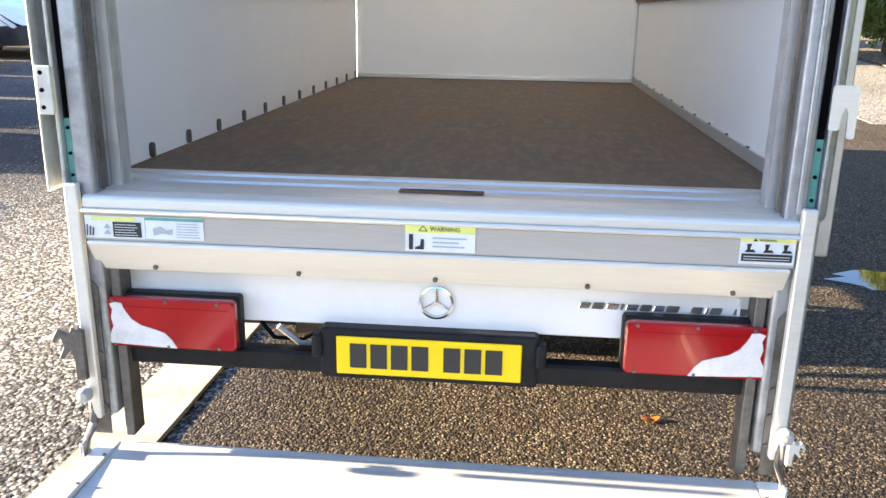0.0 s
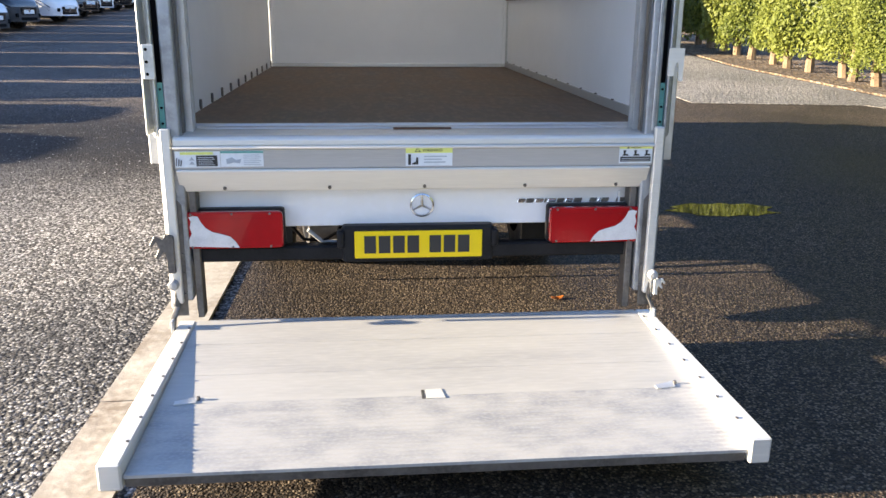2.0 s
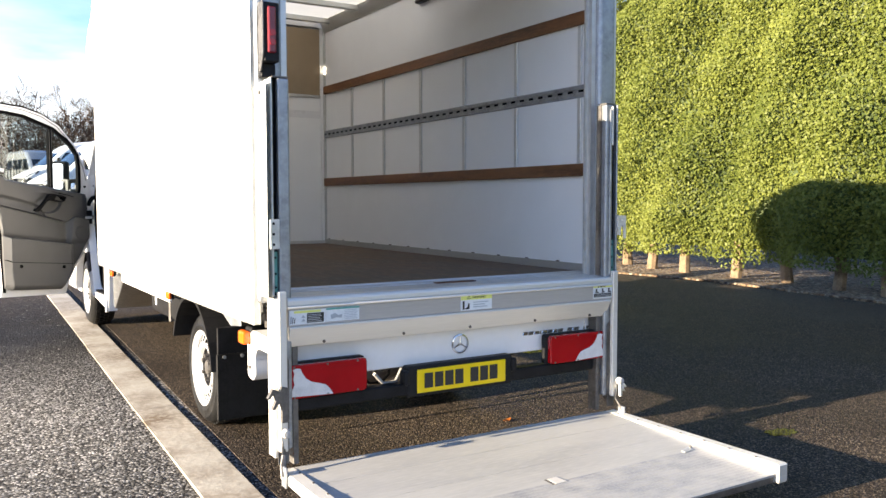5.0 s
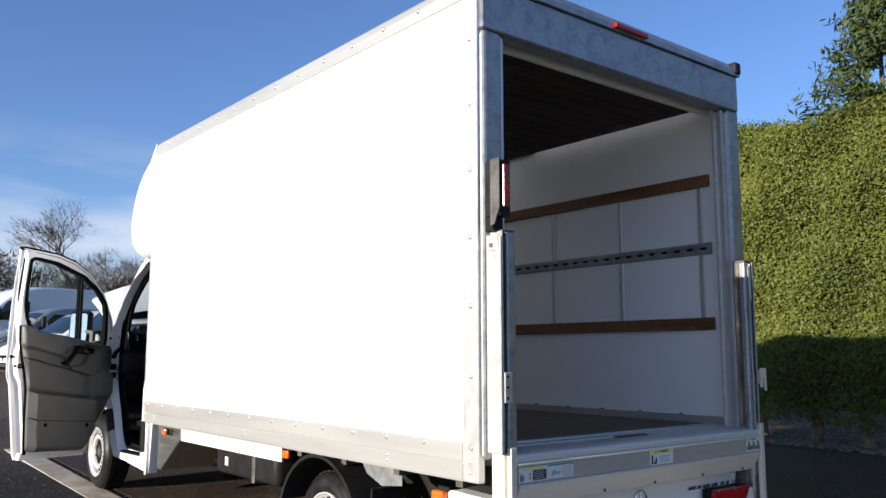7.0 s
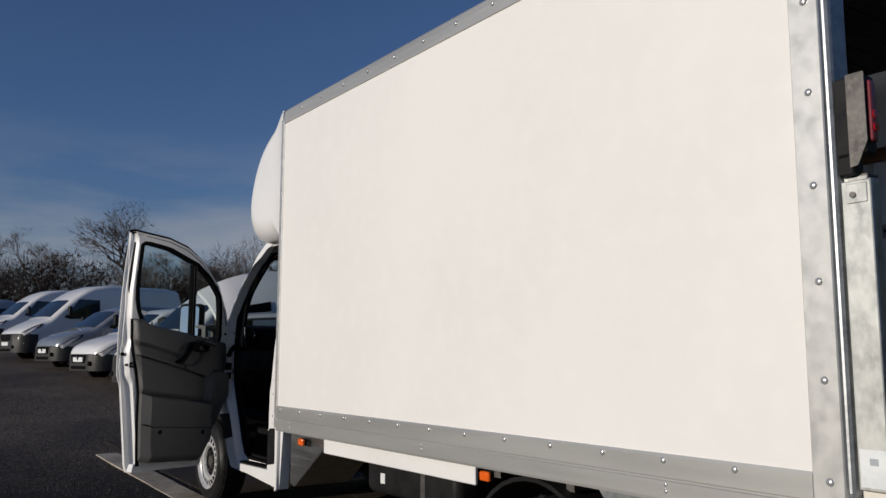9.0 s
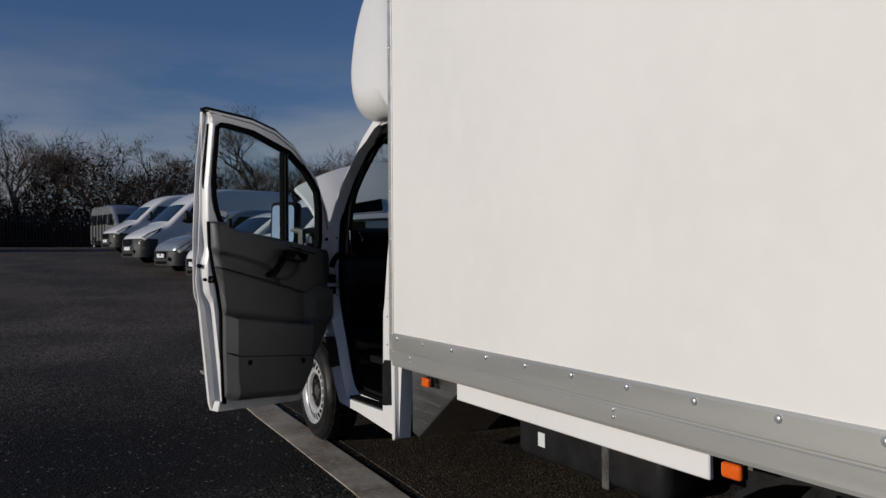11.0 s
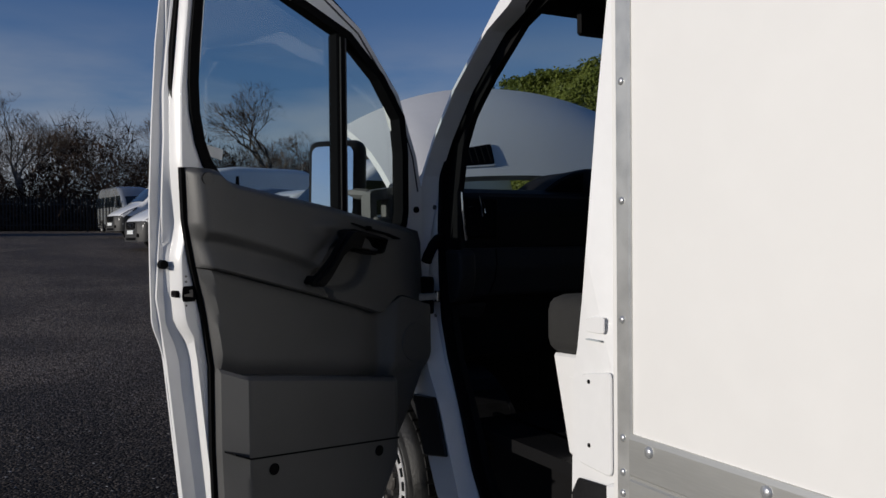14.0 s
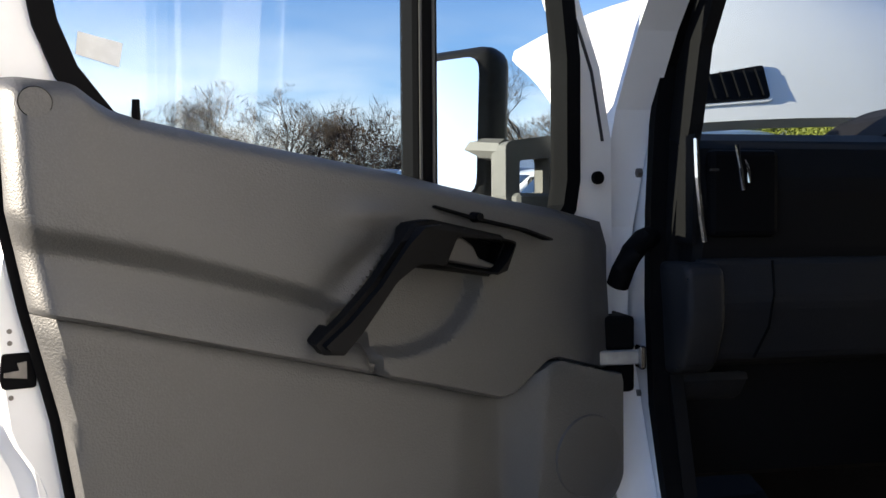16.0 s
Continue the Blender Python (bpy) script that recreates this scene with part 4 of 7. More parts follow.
def build_tail():
    # folding barrier board across the tail: white cap, grey band, cream lower lip
    bx0, bx1 = -1.212, 0.690
    part("barrier_cap", prism([(2.075, 0.938), (2.075, 0.962), (2.085, 0.972), (2.155, 0.972), (2.155, 0.938)], "x", bx0, bx1, 0.003), ALUL, van, "scuffed pale aluminium barrier top")
    part("barrier_bead", prism([(2.068, 0.925), (2.062, 0.931), (2.068, 0.9375), (2.15, 0.9375), (2.15, 0.925)], "x", bx0, bx1), ALUL, van)
    band = part("barrier_band", box(bx0 + 0.004, bx1 - 0.004, 2.072, 2.15, 0.848, 0.9245, 0.003), BAND, van, "brushed grey aluminium barrier band")
    lip = part("barrier_lip", prism([(2.068, 0.8475), (2.064, 0.84), (2.115, 0.752), (2.135, 0.748), (2.15, 0.76), (2.15, 0.8475)], "x", bx0 + 0.008, bx1 - 0.014, 0.003), ALUL, van, "cream slanted lower lip")
    for x in (-1.03, -0.62, -0.24, 0.17, 0.55):
        part("screw", rod((x, 2.108, 0.768), (x, 2.100, 0.764), 0.007, seg=8), STEELD, lip)
    # stickers on the band
    def bar(nm, x0, x1, z0, z1, mat_, par, y=2.0685, t=0.001):
        return part(nm, box(x0, x1, y - t, y, z0, z1), mat_, par)
    st = part("sticker", box(-1.205, -1.035, 2.0698, 2.0712, 0.856, 0.918), LABELW, band, "white and black lift instruction sticker")
    bar("sticker_head", -1.185, -1.06, 0.906, 0.916, LABELY, st)
    bar("sticker_block", -1.125, -1.045, 0.861, 0.903, INK, st)
    for k in range(5):
        bar("text_line", -1.12, -1.055 - 0.004 * (k % 3), 0.866 + k * 0.0072, 0.8675 + k * 0.0072, LABELW, st, 2.0674)
    for z in (0.868, 0.884):
        part("triangle_mark", prism([(-1.152, z), (-1.132, z), (-1.142, z + 0.013)], "y", 2.0672, 2.0684), GREYINK, st)
    for k in range(3):
        part("claw_mark", prism([(-1.202 + k * 0.008, 0.862), (-1.199 + k * 0.008, 0.862), (-1.197 + k * 0.009, 0.893 - 0.004 * k), (-1.200 + k * 0.009, 0.893 - 0.004 * k)], "y", 2.0672, 2.0684), INK, st)
    st = part("sticker", box(-1.033, -0.87, 2.0698, 2.0712, 0.858, 0.92), LABELW, band, "white and green lift diagram sticker")
    bar("sticker_head", -1.033, -0.87, 0.911, 0.919, LABELG, st)
    for k in range(6):
        bar("text_line", -0.945, -0.88 - 0.006 * (k % 2), 0.865 + k * 0.0075, 0.867 + k * 0.0075, GREYINK, st)
    part("diagram", prism([(-1.01, 0.868), (-0.985, 0.875), (-0.96, 0.872), (-0.955, 0.888), (-0.975, 0.884), (-0.99, 0.895), (-1.012, 0.888)], "y", 2.0672, 2.0684), GREYINK, st)
    st = part("sticker", box(-0.318, -0.132, 2.0698, 2.0712, 0.855, 0.932), LABELW, band, "yellow and white warning sticker")
    bar("sticker_head", -0.318, -0.132, 0.907, 0.931, LABELY, st)
    part("triangle_mark", prism([(-0.283, 0.911), (-0.258, 0.911), (-0.2705, 0.928)], "y", 2.0670, 2.0684), INK, st)
    part("triangle_fill", prism([(-0.2785, 0.9135), (-0.2625, 0.9135), (-0.2705, 0.9245)], "y", 2.0658, 2.0669), LABELY, st)
    bar("figure", -0.308, -0.297, 0.86, 0.902, INK, st)
    part("figure", prism([(-0.292, 0.861), (-0.268, 0.861), (-0.268, 0.889), (-0.276, 0.889), (-0.278, 0.872), (-0.292, 0.866)], "y", 2.0670, 2.0684), INK, st)
    for k, w in enumerate((0.085, 0.07, 0.09)):
        bar("text_line", -0.245, -0.245 + w, 0.868 + k * 0.0115, 0.872 + k * 0.0115, GREYINK, st)
    lettering("WARNING", (-0.252, 2.0664, 0.9125), 0.0165, INK, st)
    st = part("sticker", box(0.545, 0.682, 2.0698, 2.0712, 0.858, 0.93), LABELW, band, "white sticker with black pictograms")
    bar("sticker_head", 0.545, 0.682, 0.918, 0.929, LABELY, st)
    lettering("WARNING", (0.590, 2.0664, 0.9198), 0.0088, INK, st)
    part("triangle_mark", prism([(0.575, 0.919), (0.586, 0.919), (0.5805, 0.928)], "y", 2.0670, 2.0684), INK, st)
    bar("sticker_block", 0.55, 0.676, 0.866, 0.886, INK, st)
    for x in (0.557, 0.602, 0.648):
        part("pictogram", prism([(x, 0.89), (x + 0.028, 0.89), (x + 0.022, 0.897), (x + 0.012, 0.897), (x + 0.016, 0.912), (x + 0.004, 0.912), (x + 0.006, 0.898)], "y", 2.0670, 2.0684), INK, st)
    for k in range(2):
        bar("text_line", 0.555, 0.67, 0.871 + k * 0.007, 0.8725 + k * 0.007, LABELW, st, 2.0672)
    # body panel with star badge and model bars below it
    pan = part("tail_panel", box(-1.185, 0.665, 2.195, 2.215, 0.583, 0.86, 0.004), WHITE, van, "white painted tail panel")
    for x in (-1.14, 0.61):
        part("panel_stud", box(x - 0.02, x - 0.012, 2.185, 2.1945, 0.65, 0.72), WHITE, pan)
    cx, cz, r = -0.245, 0.668, 0.050
    ring = lathe([(r, 0.0), (r, -0.008), (r - 0.006, -0.010), (r - 0.009, 0.0)], (cx, 2.1948, cz), "y", 36)
    for a in (90, 210, 330):
        d = Vector((math.cos(radians(a)), 0, math.sin(radians(a))))
        ring = rod(Vector((cx, 2.19, cz)), Vector((cx, 2.19, cz)) + d * (r - 0.004), 0.0065, 0.0015, 6, ring)
    part("badge", ring, CHROME, pan, "round chrome badge", smooth=True)
    xs = 0.155
    for k, w in enumerate((0.032, 0.032, 0.034, 0.008, 0.034, 0.030, 0.030, 0.034, 0.0, 0.030, 0.010, 0.030, 0.0, 0.036, 0.036, 0.010)):
        if w:
            part("badge_bar", prism([(xs, 0.672), (xs + w, 0.672), (xs + w + 0.006, 0.690), (xs + 0.006, 0.690)], "y", 2.188, 2.1945, 0.002), STEELD if k % 2 else CHROME, pan)
        xs += (w or 0.022) + 0.006
    # beam with number plate and the two rear lamps
    beam = part("rear_beam", box(-1.20, 0.675, 2.15, 2.21, 0.447, 0.510, 0.008), BLACK, van, "black steel rear bumper beam")
    pb = part("plate_holder", box(-0.578, 0.052, 2.142, 2.205, 0.437, 0.592, 0.012, seg=2), BLACK, van, "black number plate holder")
    for x in (-0.600, 0.042):
        part("plate_lamp", box(x, x + 0.032, 2.128, 2.19, 0.50, 0.575, 0.012, seg=2), BLACK, pb)
    npl = part("number_plate", box(-0.527, 0.004, 2.136, 2.1415, 0.456, 0.572, 0.003), YELLOW, van, "yellow number plate with black bars")
    xs = -0.487
    for k in range(8):
        if k == 4:
            xs += 0.032
            continue
        part("plate_bar", box(xs, xs + 0.048, 2.1335, 2.1358, 0.478, 0.552), INK, npl)
        xs += 0.0595
    for s, x0, x1 in ((-1, -1.202, -0.812), (1, 0.282, 0.672)):
        lamp(s, x0, x1)
    # lift columns either side: rounded post, dark channel, pale outer flange, and the runners that carry the platform
    for s, x in ((-1, -1.2375), (1, 0.7075)):
        col = part("lift_column", box(min(x - s * 0.001, x - s * 0.054), max(x - s * 0.001, x - s * 0.054), 2.098, 2.168, 0.30, 1.925, 0.010, seg=3), GALV, van, "galvanised lift column with a dark channel")
        part("channel", box(min(x, x + s * 0.023), max(x, x + s * 0.023), 2.120, 2.168, 0.985, 1.92), SEAL, col)
        part("flange", box(min(x + s * 0.0235, x + s * 0.034), max(x + s * 0.0235, x + s * 0.034), 2.094, 2.168, 0.98, 1.925, 0.003), MOTTLE if s < 0 else GALV, col, "pale outer flange of the lift column")
        part("column_leg", box(min(x, x + s * 0.034), max(x, x + s * 0.034), 2.094, 2.168, 0.27, 0.978, 0.004), ALUL if s < 0 else GALV, col, "pale lower leg of the lift column")
        part("seam_strip", box(min(x - s * 0.0545, x - s * 0.060), max(x - s * 0.0545, x - s * 0.060), 2.13, 2.168, 0.98, 1.92), STEELD, col)
        part("column_cap", box(min(x + s * 0.02, x - s * 0.05), max(x + s * 0.02, x - s * 0.05), 2.10, 2.166, 1.9255, 1.932), STEELD, col)
        if s < 0:
            cv = part("cover", box(-1.303, -1.296, 2.070, 2.160, 0.98, 1.905, 0.003), MOTTLE, van, "mottled zinc cover plate on the lift column")
            part("cover_edge", box(-1.2955, -1.273, 2.152, 2.160, 0.98, 1.905), MOTTLE, cv)
            part("cover_hook", box(-1.307, -1.3035, 2.080, 2.143, 1.835, 1.895, 0.002), MOTTLE, cv)
            part("cover_bolt", rod((-1.313, 2.122, 1.86), (-1.3075, 2.122, 1.86), 0.010, seg=10), STEELD, cv)
            part("cover_label", box(-1.3045, -1.3033, 2.075, 2.153, 0.99, 1.10), LABELW, cv)
            part("label_mark", box(-1.3055, -1.3047, 2.098, 2.123, 1.055, 1.075), GREYINK, cv)
            part("cover_tab", box(-1.292, -1.248, 2.058, 2.067, 1.19, 1.318, 0.003), MOTTLE, cv, "drilled latch tab")
            for zz in (1.21, 1.255, 1.300):
                part("tab_hole", rod((-1.276, 2.0582, zz), (-1.276, 2.056, zz), 0.006, seg=10), SEAL, cv)
        else:
            part("cover", box(x - 0.030, x - 0.016, 2.088, 2.097, 0.985, 1.90, 0.003), GALV, col, "column cover strip")
            # pale strip painted in for the sliver of sun near the column top
            part("sunlit_strip", box(x - 0.014, x - 0.003, 2.0895, 2.097, 1.70, 1.915, 0.003), ALUL, col, "pale strip in place of sun on the column edge")
        for zz in (1.02, 1.08, 1.15):
            part("strip_screw", rod((x + s * 0.012, 2.1158, zz), (x + s * 0.012, 2.112, zz), 0.005, seg=8), SEAL, col)
        part("cable_strip", box(x + s * 0.012 - 0.010, x + s * 0.012 + 0.010, 2.1195, 2.116, 1.0, 1.175), LABELG, col, "green cable strip")
        run = part("runner", box(x - 0.018, x + 0.019, 2.066, 2.092, 0.30, 1.005, 0.004), ALUL, van, "pale aluminium runner beside the barrier")
        part("runner_foot", prism([(x - s * 0.032, 0.24), (x + s * 0.018, 0.24), (x + s * 0.018, 0.70), (x - s * 0.006, 0.74), (x - s * 0.036, 0.70)], "y", 2.0925, 2.097), STEELD, van, "worn dark steel runner foot")
        part("inner_channel", box(x - s * 0.075 - 0.014, x - s * 0.075 + 0.014, 2.12, 2.19, 0.22, 0.80, 0.003), STEELD, van)
        for zz in (0.33, 0.42, 0.5):
            part("bolt", rod((x - s * 0.024, 2.0922, zz), (x - s * 0.024, 2.086, zz), 0.008, seg=6), STEELD, run)
        # latch hook, white knob and bent tie link
        hk = part("latch_hook", prism([(0, 0), (0.03, 0), (0.03, 0.15), (0.0, 0.16), (-0.01, 0.14), (-0.042, 0.155), (-0.064, 0.115), (-0.052, 0.108), (-0.036, 0.13), (-0.028, 0.10), (-0.045, 0.065), (-0.032, 0.06), (-0.008, 0.09), (0, 0.06)], "y", 0, 0.02, 0.002), STEELD if s < 0 else ALUL, van, "steel latch hook on the runner")
        if s < 0:
            hk.matrix_basis = Matrix.Translation((x - 0.022, 2.030, 0.44))
        else:
            hk.matrix_basis = Matrix.Translation((x + 0.034, 2.06, 0.30)) @ Matrix.Rotation(math.pi, 4, "Z") @ Matrix.Diagonal((0.5, 1, 0.45, 1))
        part("lift_knob", lathe([(0.001, -0.030), (0.016, -0.028), (0.021, -0.018), (0.021, 0.0), (0.010, 0.004), (0.010, 0.02), (0.001, 0.02)], (x + s * 0.004, 2.040, 0.393), "y", 20), WHITEPL, van, "round white plastic knob", smooth=True)
        part("tie_link", tube([(x + s * 0.004, 2.085, 0.385), (x + s * 0.006, 2.075, 0.33), (x + s * 0.002, 2.06, 0.29), (x + s * 0.016, 2.04, 0.25), (x + s * 0.022, 2.02, 0.21)], 0.014, 8, None, 0.5), STEELD, van, "bent steel tie link", smooth=True)
        part("link_tongue", box(x + s * 0.016 - 0.006, x + s * 0.016 + 0.006, 2.0, 2.05, 0.16, 0.25, 0.003), GALV, van)
    # slotted hook plate hanging on the far column, its notch open below
    hp = prism(rounded([(0.718, 1.313), (0.780, 1.313), (0.780, 1.185), (0.763, 1.185), (0.760, 1.245), (0.752, 1.262), (0.744, 1.245), (0.742, 1.205), (0.718, 1.205)], 0.006, 3), "y", 2.066, 2.073)
    hp = part("hook_plate", hp, ALUL, van, "pale slotted steel hook plate")
    part("hook_arm", box(0.735, 0.741, 2.0735, 2.15, 1.225, 1.30, 0.002), ALUL, hp)
    # high lamps in black housings on the posts
    h = part("lamp_housing", box(-1.302, -1.232, 2.075, 2.168, 1.985, 2.235, 0.006), BLACK, van, "black lamp housing on the rear post")
    part("side_plate", prism(rounded([(2.068, 2.238), (2.125, 2.238), (2.125, 1.945), (2.10, 1.95), (2.068, 2.02)], 0.004, 2), "x", -1.308, -1.303), STEELD, h, "dull steel lamp side plate")
    part("lens", box(-1.288, -1.250, 2.060, 2.0745, 2.02, 2.215, 0.008, seg=2), REDD, h, "dark red lamp lens")
    for z in (2.065, 2.105):
        part("lens_eye", rod((-1.269, 2.0595, z), (-1.269, 2.056, z), 0.014, seg=16), REDL, h)
    part("housing_foot", box(-1.30, -1.235, 2.12, 2.165, 1.925, 1.984, 0.004), BLACK, h)
    part("top_lamp", box(-0.40, -0.13, YR - 0.066, YR - 0.046, 3.085, 3.112, 0.006, seg=2), REDL, van, "slim red lamp on the rear header")


def lettering(text, at, size, mat_, par):
    """Raised letters facing -y, from the built-in font, turned into a mesh."""
    cu = bpy.data.curves.new("letters", "FONT")
    cu.body, cu.size, cu.extrude = text, size, 0.0004
    tmp = bpy.data.objects.new("letters", cu)
    me = bpy.data.meshes.new_from_object(tmp)
    bpy.data.objects.remove(tmp)
    bm = bmesh.new()
    bm.from_mesh(me)
    bmesh.ops.transform(bm, matrix=Matrix.Translation(at) @ Matrix.Rotation(radians(90), 4, "X"), verts=bm.verts)
    return part("lettering", bm, mat_, par)


def lamp(s, x0, x1):
    """A long red rear lamp with a curved white corner, in a black tray with screws."""
    z0, z1 = 0.517, 0.668
    tray = part("rear_lamp", box(x0 - 0.004, x1 + 0.004, 2.138, 2.19, z0 - 0.005, z1 + 0.005, 0.012, seg=2), BLACK, van, "long red rear lamp with a white curved corner")
    out = rounded([(x0, z0), (x1, z0), (x1, z1), (x0, z1)], 0.016, 4)
    part("lens", prism(out, "y", 2.108, 2.1375, 0.005), REDL, tray, "red ribbed lamp lens", smooth=True)
    o = x0 if s < 0 else x1
    f = lambda u, z: (o - s * u, z0 + z)
    white = [f(0.018, 0.012), f(0.215, 0.004), f(0.200, 0.030), f(0.180, 0.050), f(0.150, 0.060), f(0.112, 0.070), f(0.085, 0.088), f(0.068, 0.112), f(0.058, 0.135), f(0.038, 0.138), f(0.022, 0.132), f(0.030, 0.115), f(0.024, 0.09), f(0.030, 0.065), f(0.020, 0.045), f(0.014, 0.028)]
    part("white_lens", prism(white, "y", 2.1045, 2.1079), CLEARL, tray, "white curved lens corner")
    for x in (x0 + 0.03, x0 + 0.19, x1 - 0.05):
        for z in (z0 + 0.008, z1 - 0.008):
            part("screw", rod((x, 2.1075, z), (x, 2.104, z), 0.005, seg=8), STEELD, tray)
    part("lens_rib", box(x0 + 0.02, x1 - 0.02, 2.1055, 2.1079, z1 - 0.030, z1 - 0.026), REDL, tray)


def build_platform():
    """Tail lift platform lowered behind the van: ribbed planks between two raised edges."""
    zt = 0.205
    x0, x1 = -1.175, 0.665
    far, near = 2.10, 0.99
    pl = part("platform", box(x0, x1, near + 0.01, far, zt - 0.045, zt - 0.012, 0.003), STEELD, van, "lowered worn aluminium lift platform")
    # planks with fine ribs running across
    edges = [far, 1.86, 1.60, 1.395, near]
    for k, (a, b) in enumerate(zip(edges, edges[1:])):
        ribs = []
        n = int((a - b) / 0.012)
        for q in range(n + 1):
            y = b + 0.001 + (a - b - 0.002) * q / n
            ribs.append((y, zt + (0.0 if q % 2 else (-0.0014 if k == 3 else -0.0004))))
        poly = ribs + [(a - 0.001, zt - 0.0115), (b + 0.001, zt - 0.0115)]
        part("plank", prism(poly, "x", x0, x1), ALUW if k == 3 else ALUP, pl, "scuffed ribbed aluminium plank" if k == 3 else "pale worn ribbed aluminium plank")
    for s, a, b in ((-1, -1.245, -1.178), (1, 0.668, 0.735)):
        edge = part("platform_edge", prism([(near - 0.01, zt - 0.045), (far, zt - 0.045), (far, zt + 0.001), (near - 0.01, zt + 0.042)], "x", a, b, 0.006), ALUL, van, "raised white platform edge")
        for k in range(7):
            y = far - 0.09 - k * 0.15
            up = zt + 0.001 + 0.041 * (far - y) / (far - near + 0.01)
            part("screw", rod(((b if s < 0 else a) - 0.012 * (1 if s < 0 else -1), y, up - 0.004), ((b if s < 0 else a) - 0.012 * (1 if s < 0 else -1), y, up + 0.003), 0.006, seg=8), STEELD, edge)
    # fold-down stops and a recessed handle
    for x in (-1.12, 0.52):
        part("ramp_stop", prism([(x, 1.41), (x + 0.07, 1.435), (x + 0.07, 1.395), (x, 1.385)], "z", zt + 0.0005, zt + 0.004), ALU, pl)
        part("stop_pin", rod((x + 0.075, 1.42, zt), (x + 0.075, 1.42, zt + 0.012), 0.006, seg=8), STEELD, pl)
    part("handle_slot", box(-0.30, -0.29, 1.375, 1.435, zt + 0.0005, zt + 0.002), STEELD, pl)
    part("handle_plate", prism([(-0.285, 1.375), (-0.22, 1.375), (-0.23, 1.44), (-0.285, 1.435)], "z", zt + 0.0005, zt + 0.0022), ALUL, pl)
    part("hinge_bar", rod((-1.19, 2.105, zt - 0.03), (0.68, 2.105, zt - 0.03), 0.014, seg=10), GALV, van)
    part("roller", rod((0.56, 1.62, 0.045), (0.62, 1.62, 0.045), 0.04, seg=14), RUBBER, van)


def settle_platform():
    """The lowered platform dips a little towards its outer edge."""
    for o in van.children_recursive:
        base = o.name.split(".")[0]
        up = o.parent.name.split(".")[0] if o.parent else ""
        if base in ("platform", "platform_edge") or up in ("platform", "platform_edge"):
            for v in o.data.vertices:
                v.co.z += 0.010 - 0.042 * (2.10 - v.co.y) / 1.11


build_box()
build_pod()
build_under()
build_wheels()
build_tail()
build_platform()
settle_platform()


# ---- cab ----
CAB_OUT = [(6.33, 0.43), (6.285, 0.86), (6.285, 2.245), (6.50, 2.285), (6.64, 2.28), (6.857, 2.25), (7.016, 2.158), (7.11, 2.075), (7.28, 1.935), (7.40, 1.785), (7.47, 1.665), (7.62, 1.60), (7.95, 1.43), (8.40, 1.27), (8.72, 1.08), (8.85, 0.78), (8.85, 0.45), (8.33, 0.45)] + arc(7.90, 0.455, 0.43, 0, 90, 9)[1:] + [(7.68, 0.886), (7.467, 0.884), (7.409, 0.774), (7.37, 0.682), (7.314, 0.584), (7.25, 0.505), (7.225, 0.488), (7.10, 0.482), (6.91, 0.475)]
CAB_IN = [(6.575, 0.565), (6.565, 0.88), (6.56, 1.10), (6.55, 1.19), (6.52, 1.40), (6.505, 1.75), (6.49, 2.10), (6.55, 2.17), (6.70, 2.203), (6.907, 2.176), (7.08, 2.12), (7.17, 2.08), (7.30, 1.955), (7.39, 1.85), (7.445, 1.73), (7.45, 1.63), (7.432, 1.478), (7.403, 1.316), (7.385, 1.153), (7.34, 1.027), (7.265, 0.879), (7.175, 0.68), (7.12, 0.60), (7.05, 0.567)]
JAMB_OUT = [(6.52, 0.505), (6.515, 0.88), (6.51, 1.10), (6.495, 1.19), (6.47, 1.40), (6.46, 1.75), (6.455, 2.11), (6.53, 2.20), (6.70, 2.228), (6.92, 2.20), (7.095, 2.14), (7.19, 2.095), (7.32, 1.97), (7.415, 1.86), (7.475, 1.73), (7.50, 1.58), (7.54, 1.22), (7.46, 0.98), (7.37, 0.82), (7.27, 0.64), (7.20, 0.53), (7.14, 0.51)]
SEAL_IN = [(6.605, 0.60), (6.595, 0.88), (6.59, 1.10), (6.58, 1.21), (6.552, 1.40), (6.535, 1.75), (6.52, 2.08), (6.565, 2.13), (6.70, 2.15), (6.88, 2.14), (7.012, 2.095), (7.185, 1.96), (7.25, 1.90), (7.30, 1.845), (7.347, 1.745), (7.354, 1.62), (7.375, 1.52), (7.385, 1.40), (7.368, 1.207), (7.315, 1.02), (7.235, 0.88), (7.145, 0.70), (7.09, 0.63), (7.03, 0.602)]
WIN_R = [(6.66, 1.52), (6.62, 2.06), (6.72, 2.10), (7.0, 1.96), (7.34, 1.70), (7.42, 1.50)]


CAB_OPEN = [(6.545, 0.543), (6.535, 0.88), (6.53, 1.10), (6.512, 1.158), (6.49, 1.29), (6.482, 1.40), (6.482, 1.55), (6.482, 1.75), (6.47, 2.10), (6.53, 2.215), (6.70, 2.225), (6.84, 2.195), (6.96, 2.13), (7.075, 2.085), (7.10, 2.067), (7.268, 1.927), (7.388, 1.777), (7.455, 1.655), (7.50, 1.45), (7.50, 1.30), (7.41, 1.09), (7.36, 0.985), (7.285, 0.88), (7.205, 0.72), (7.15, 0.60), (7.10, 0.532)]


def lean(bm, x0, s):
    """Tilt the upper part of a cab side inward."""
    for v in bm.verts:
        if v.co.z > 1.35:
            v.co.x += -s * 0.10 * (v.co.z - 1.35)
    return bm


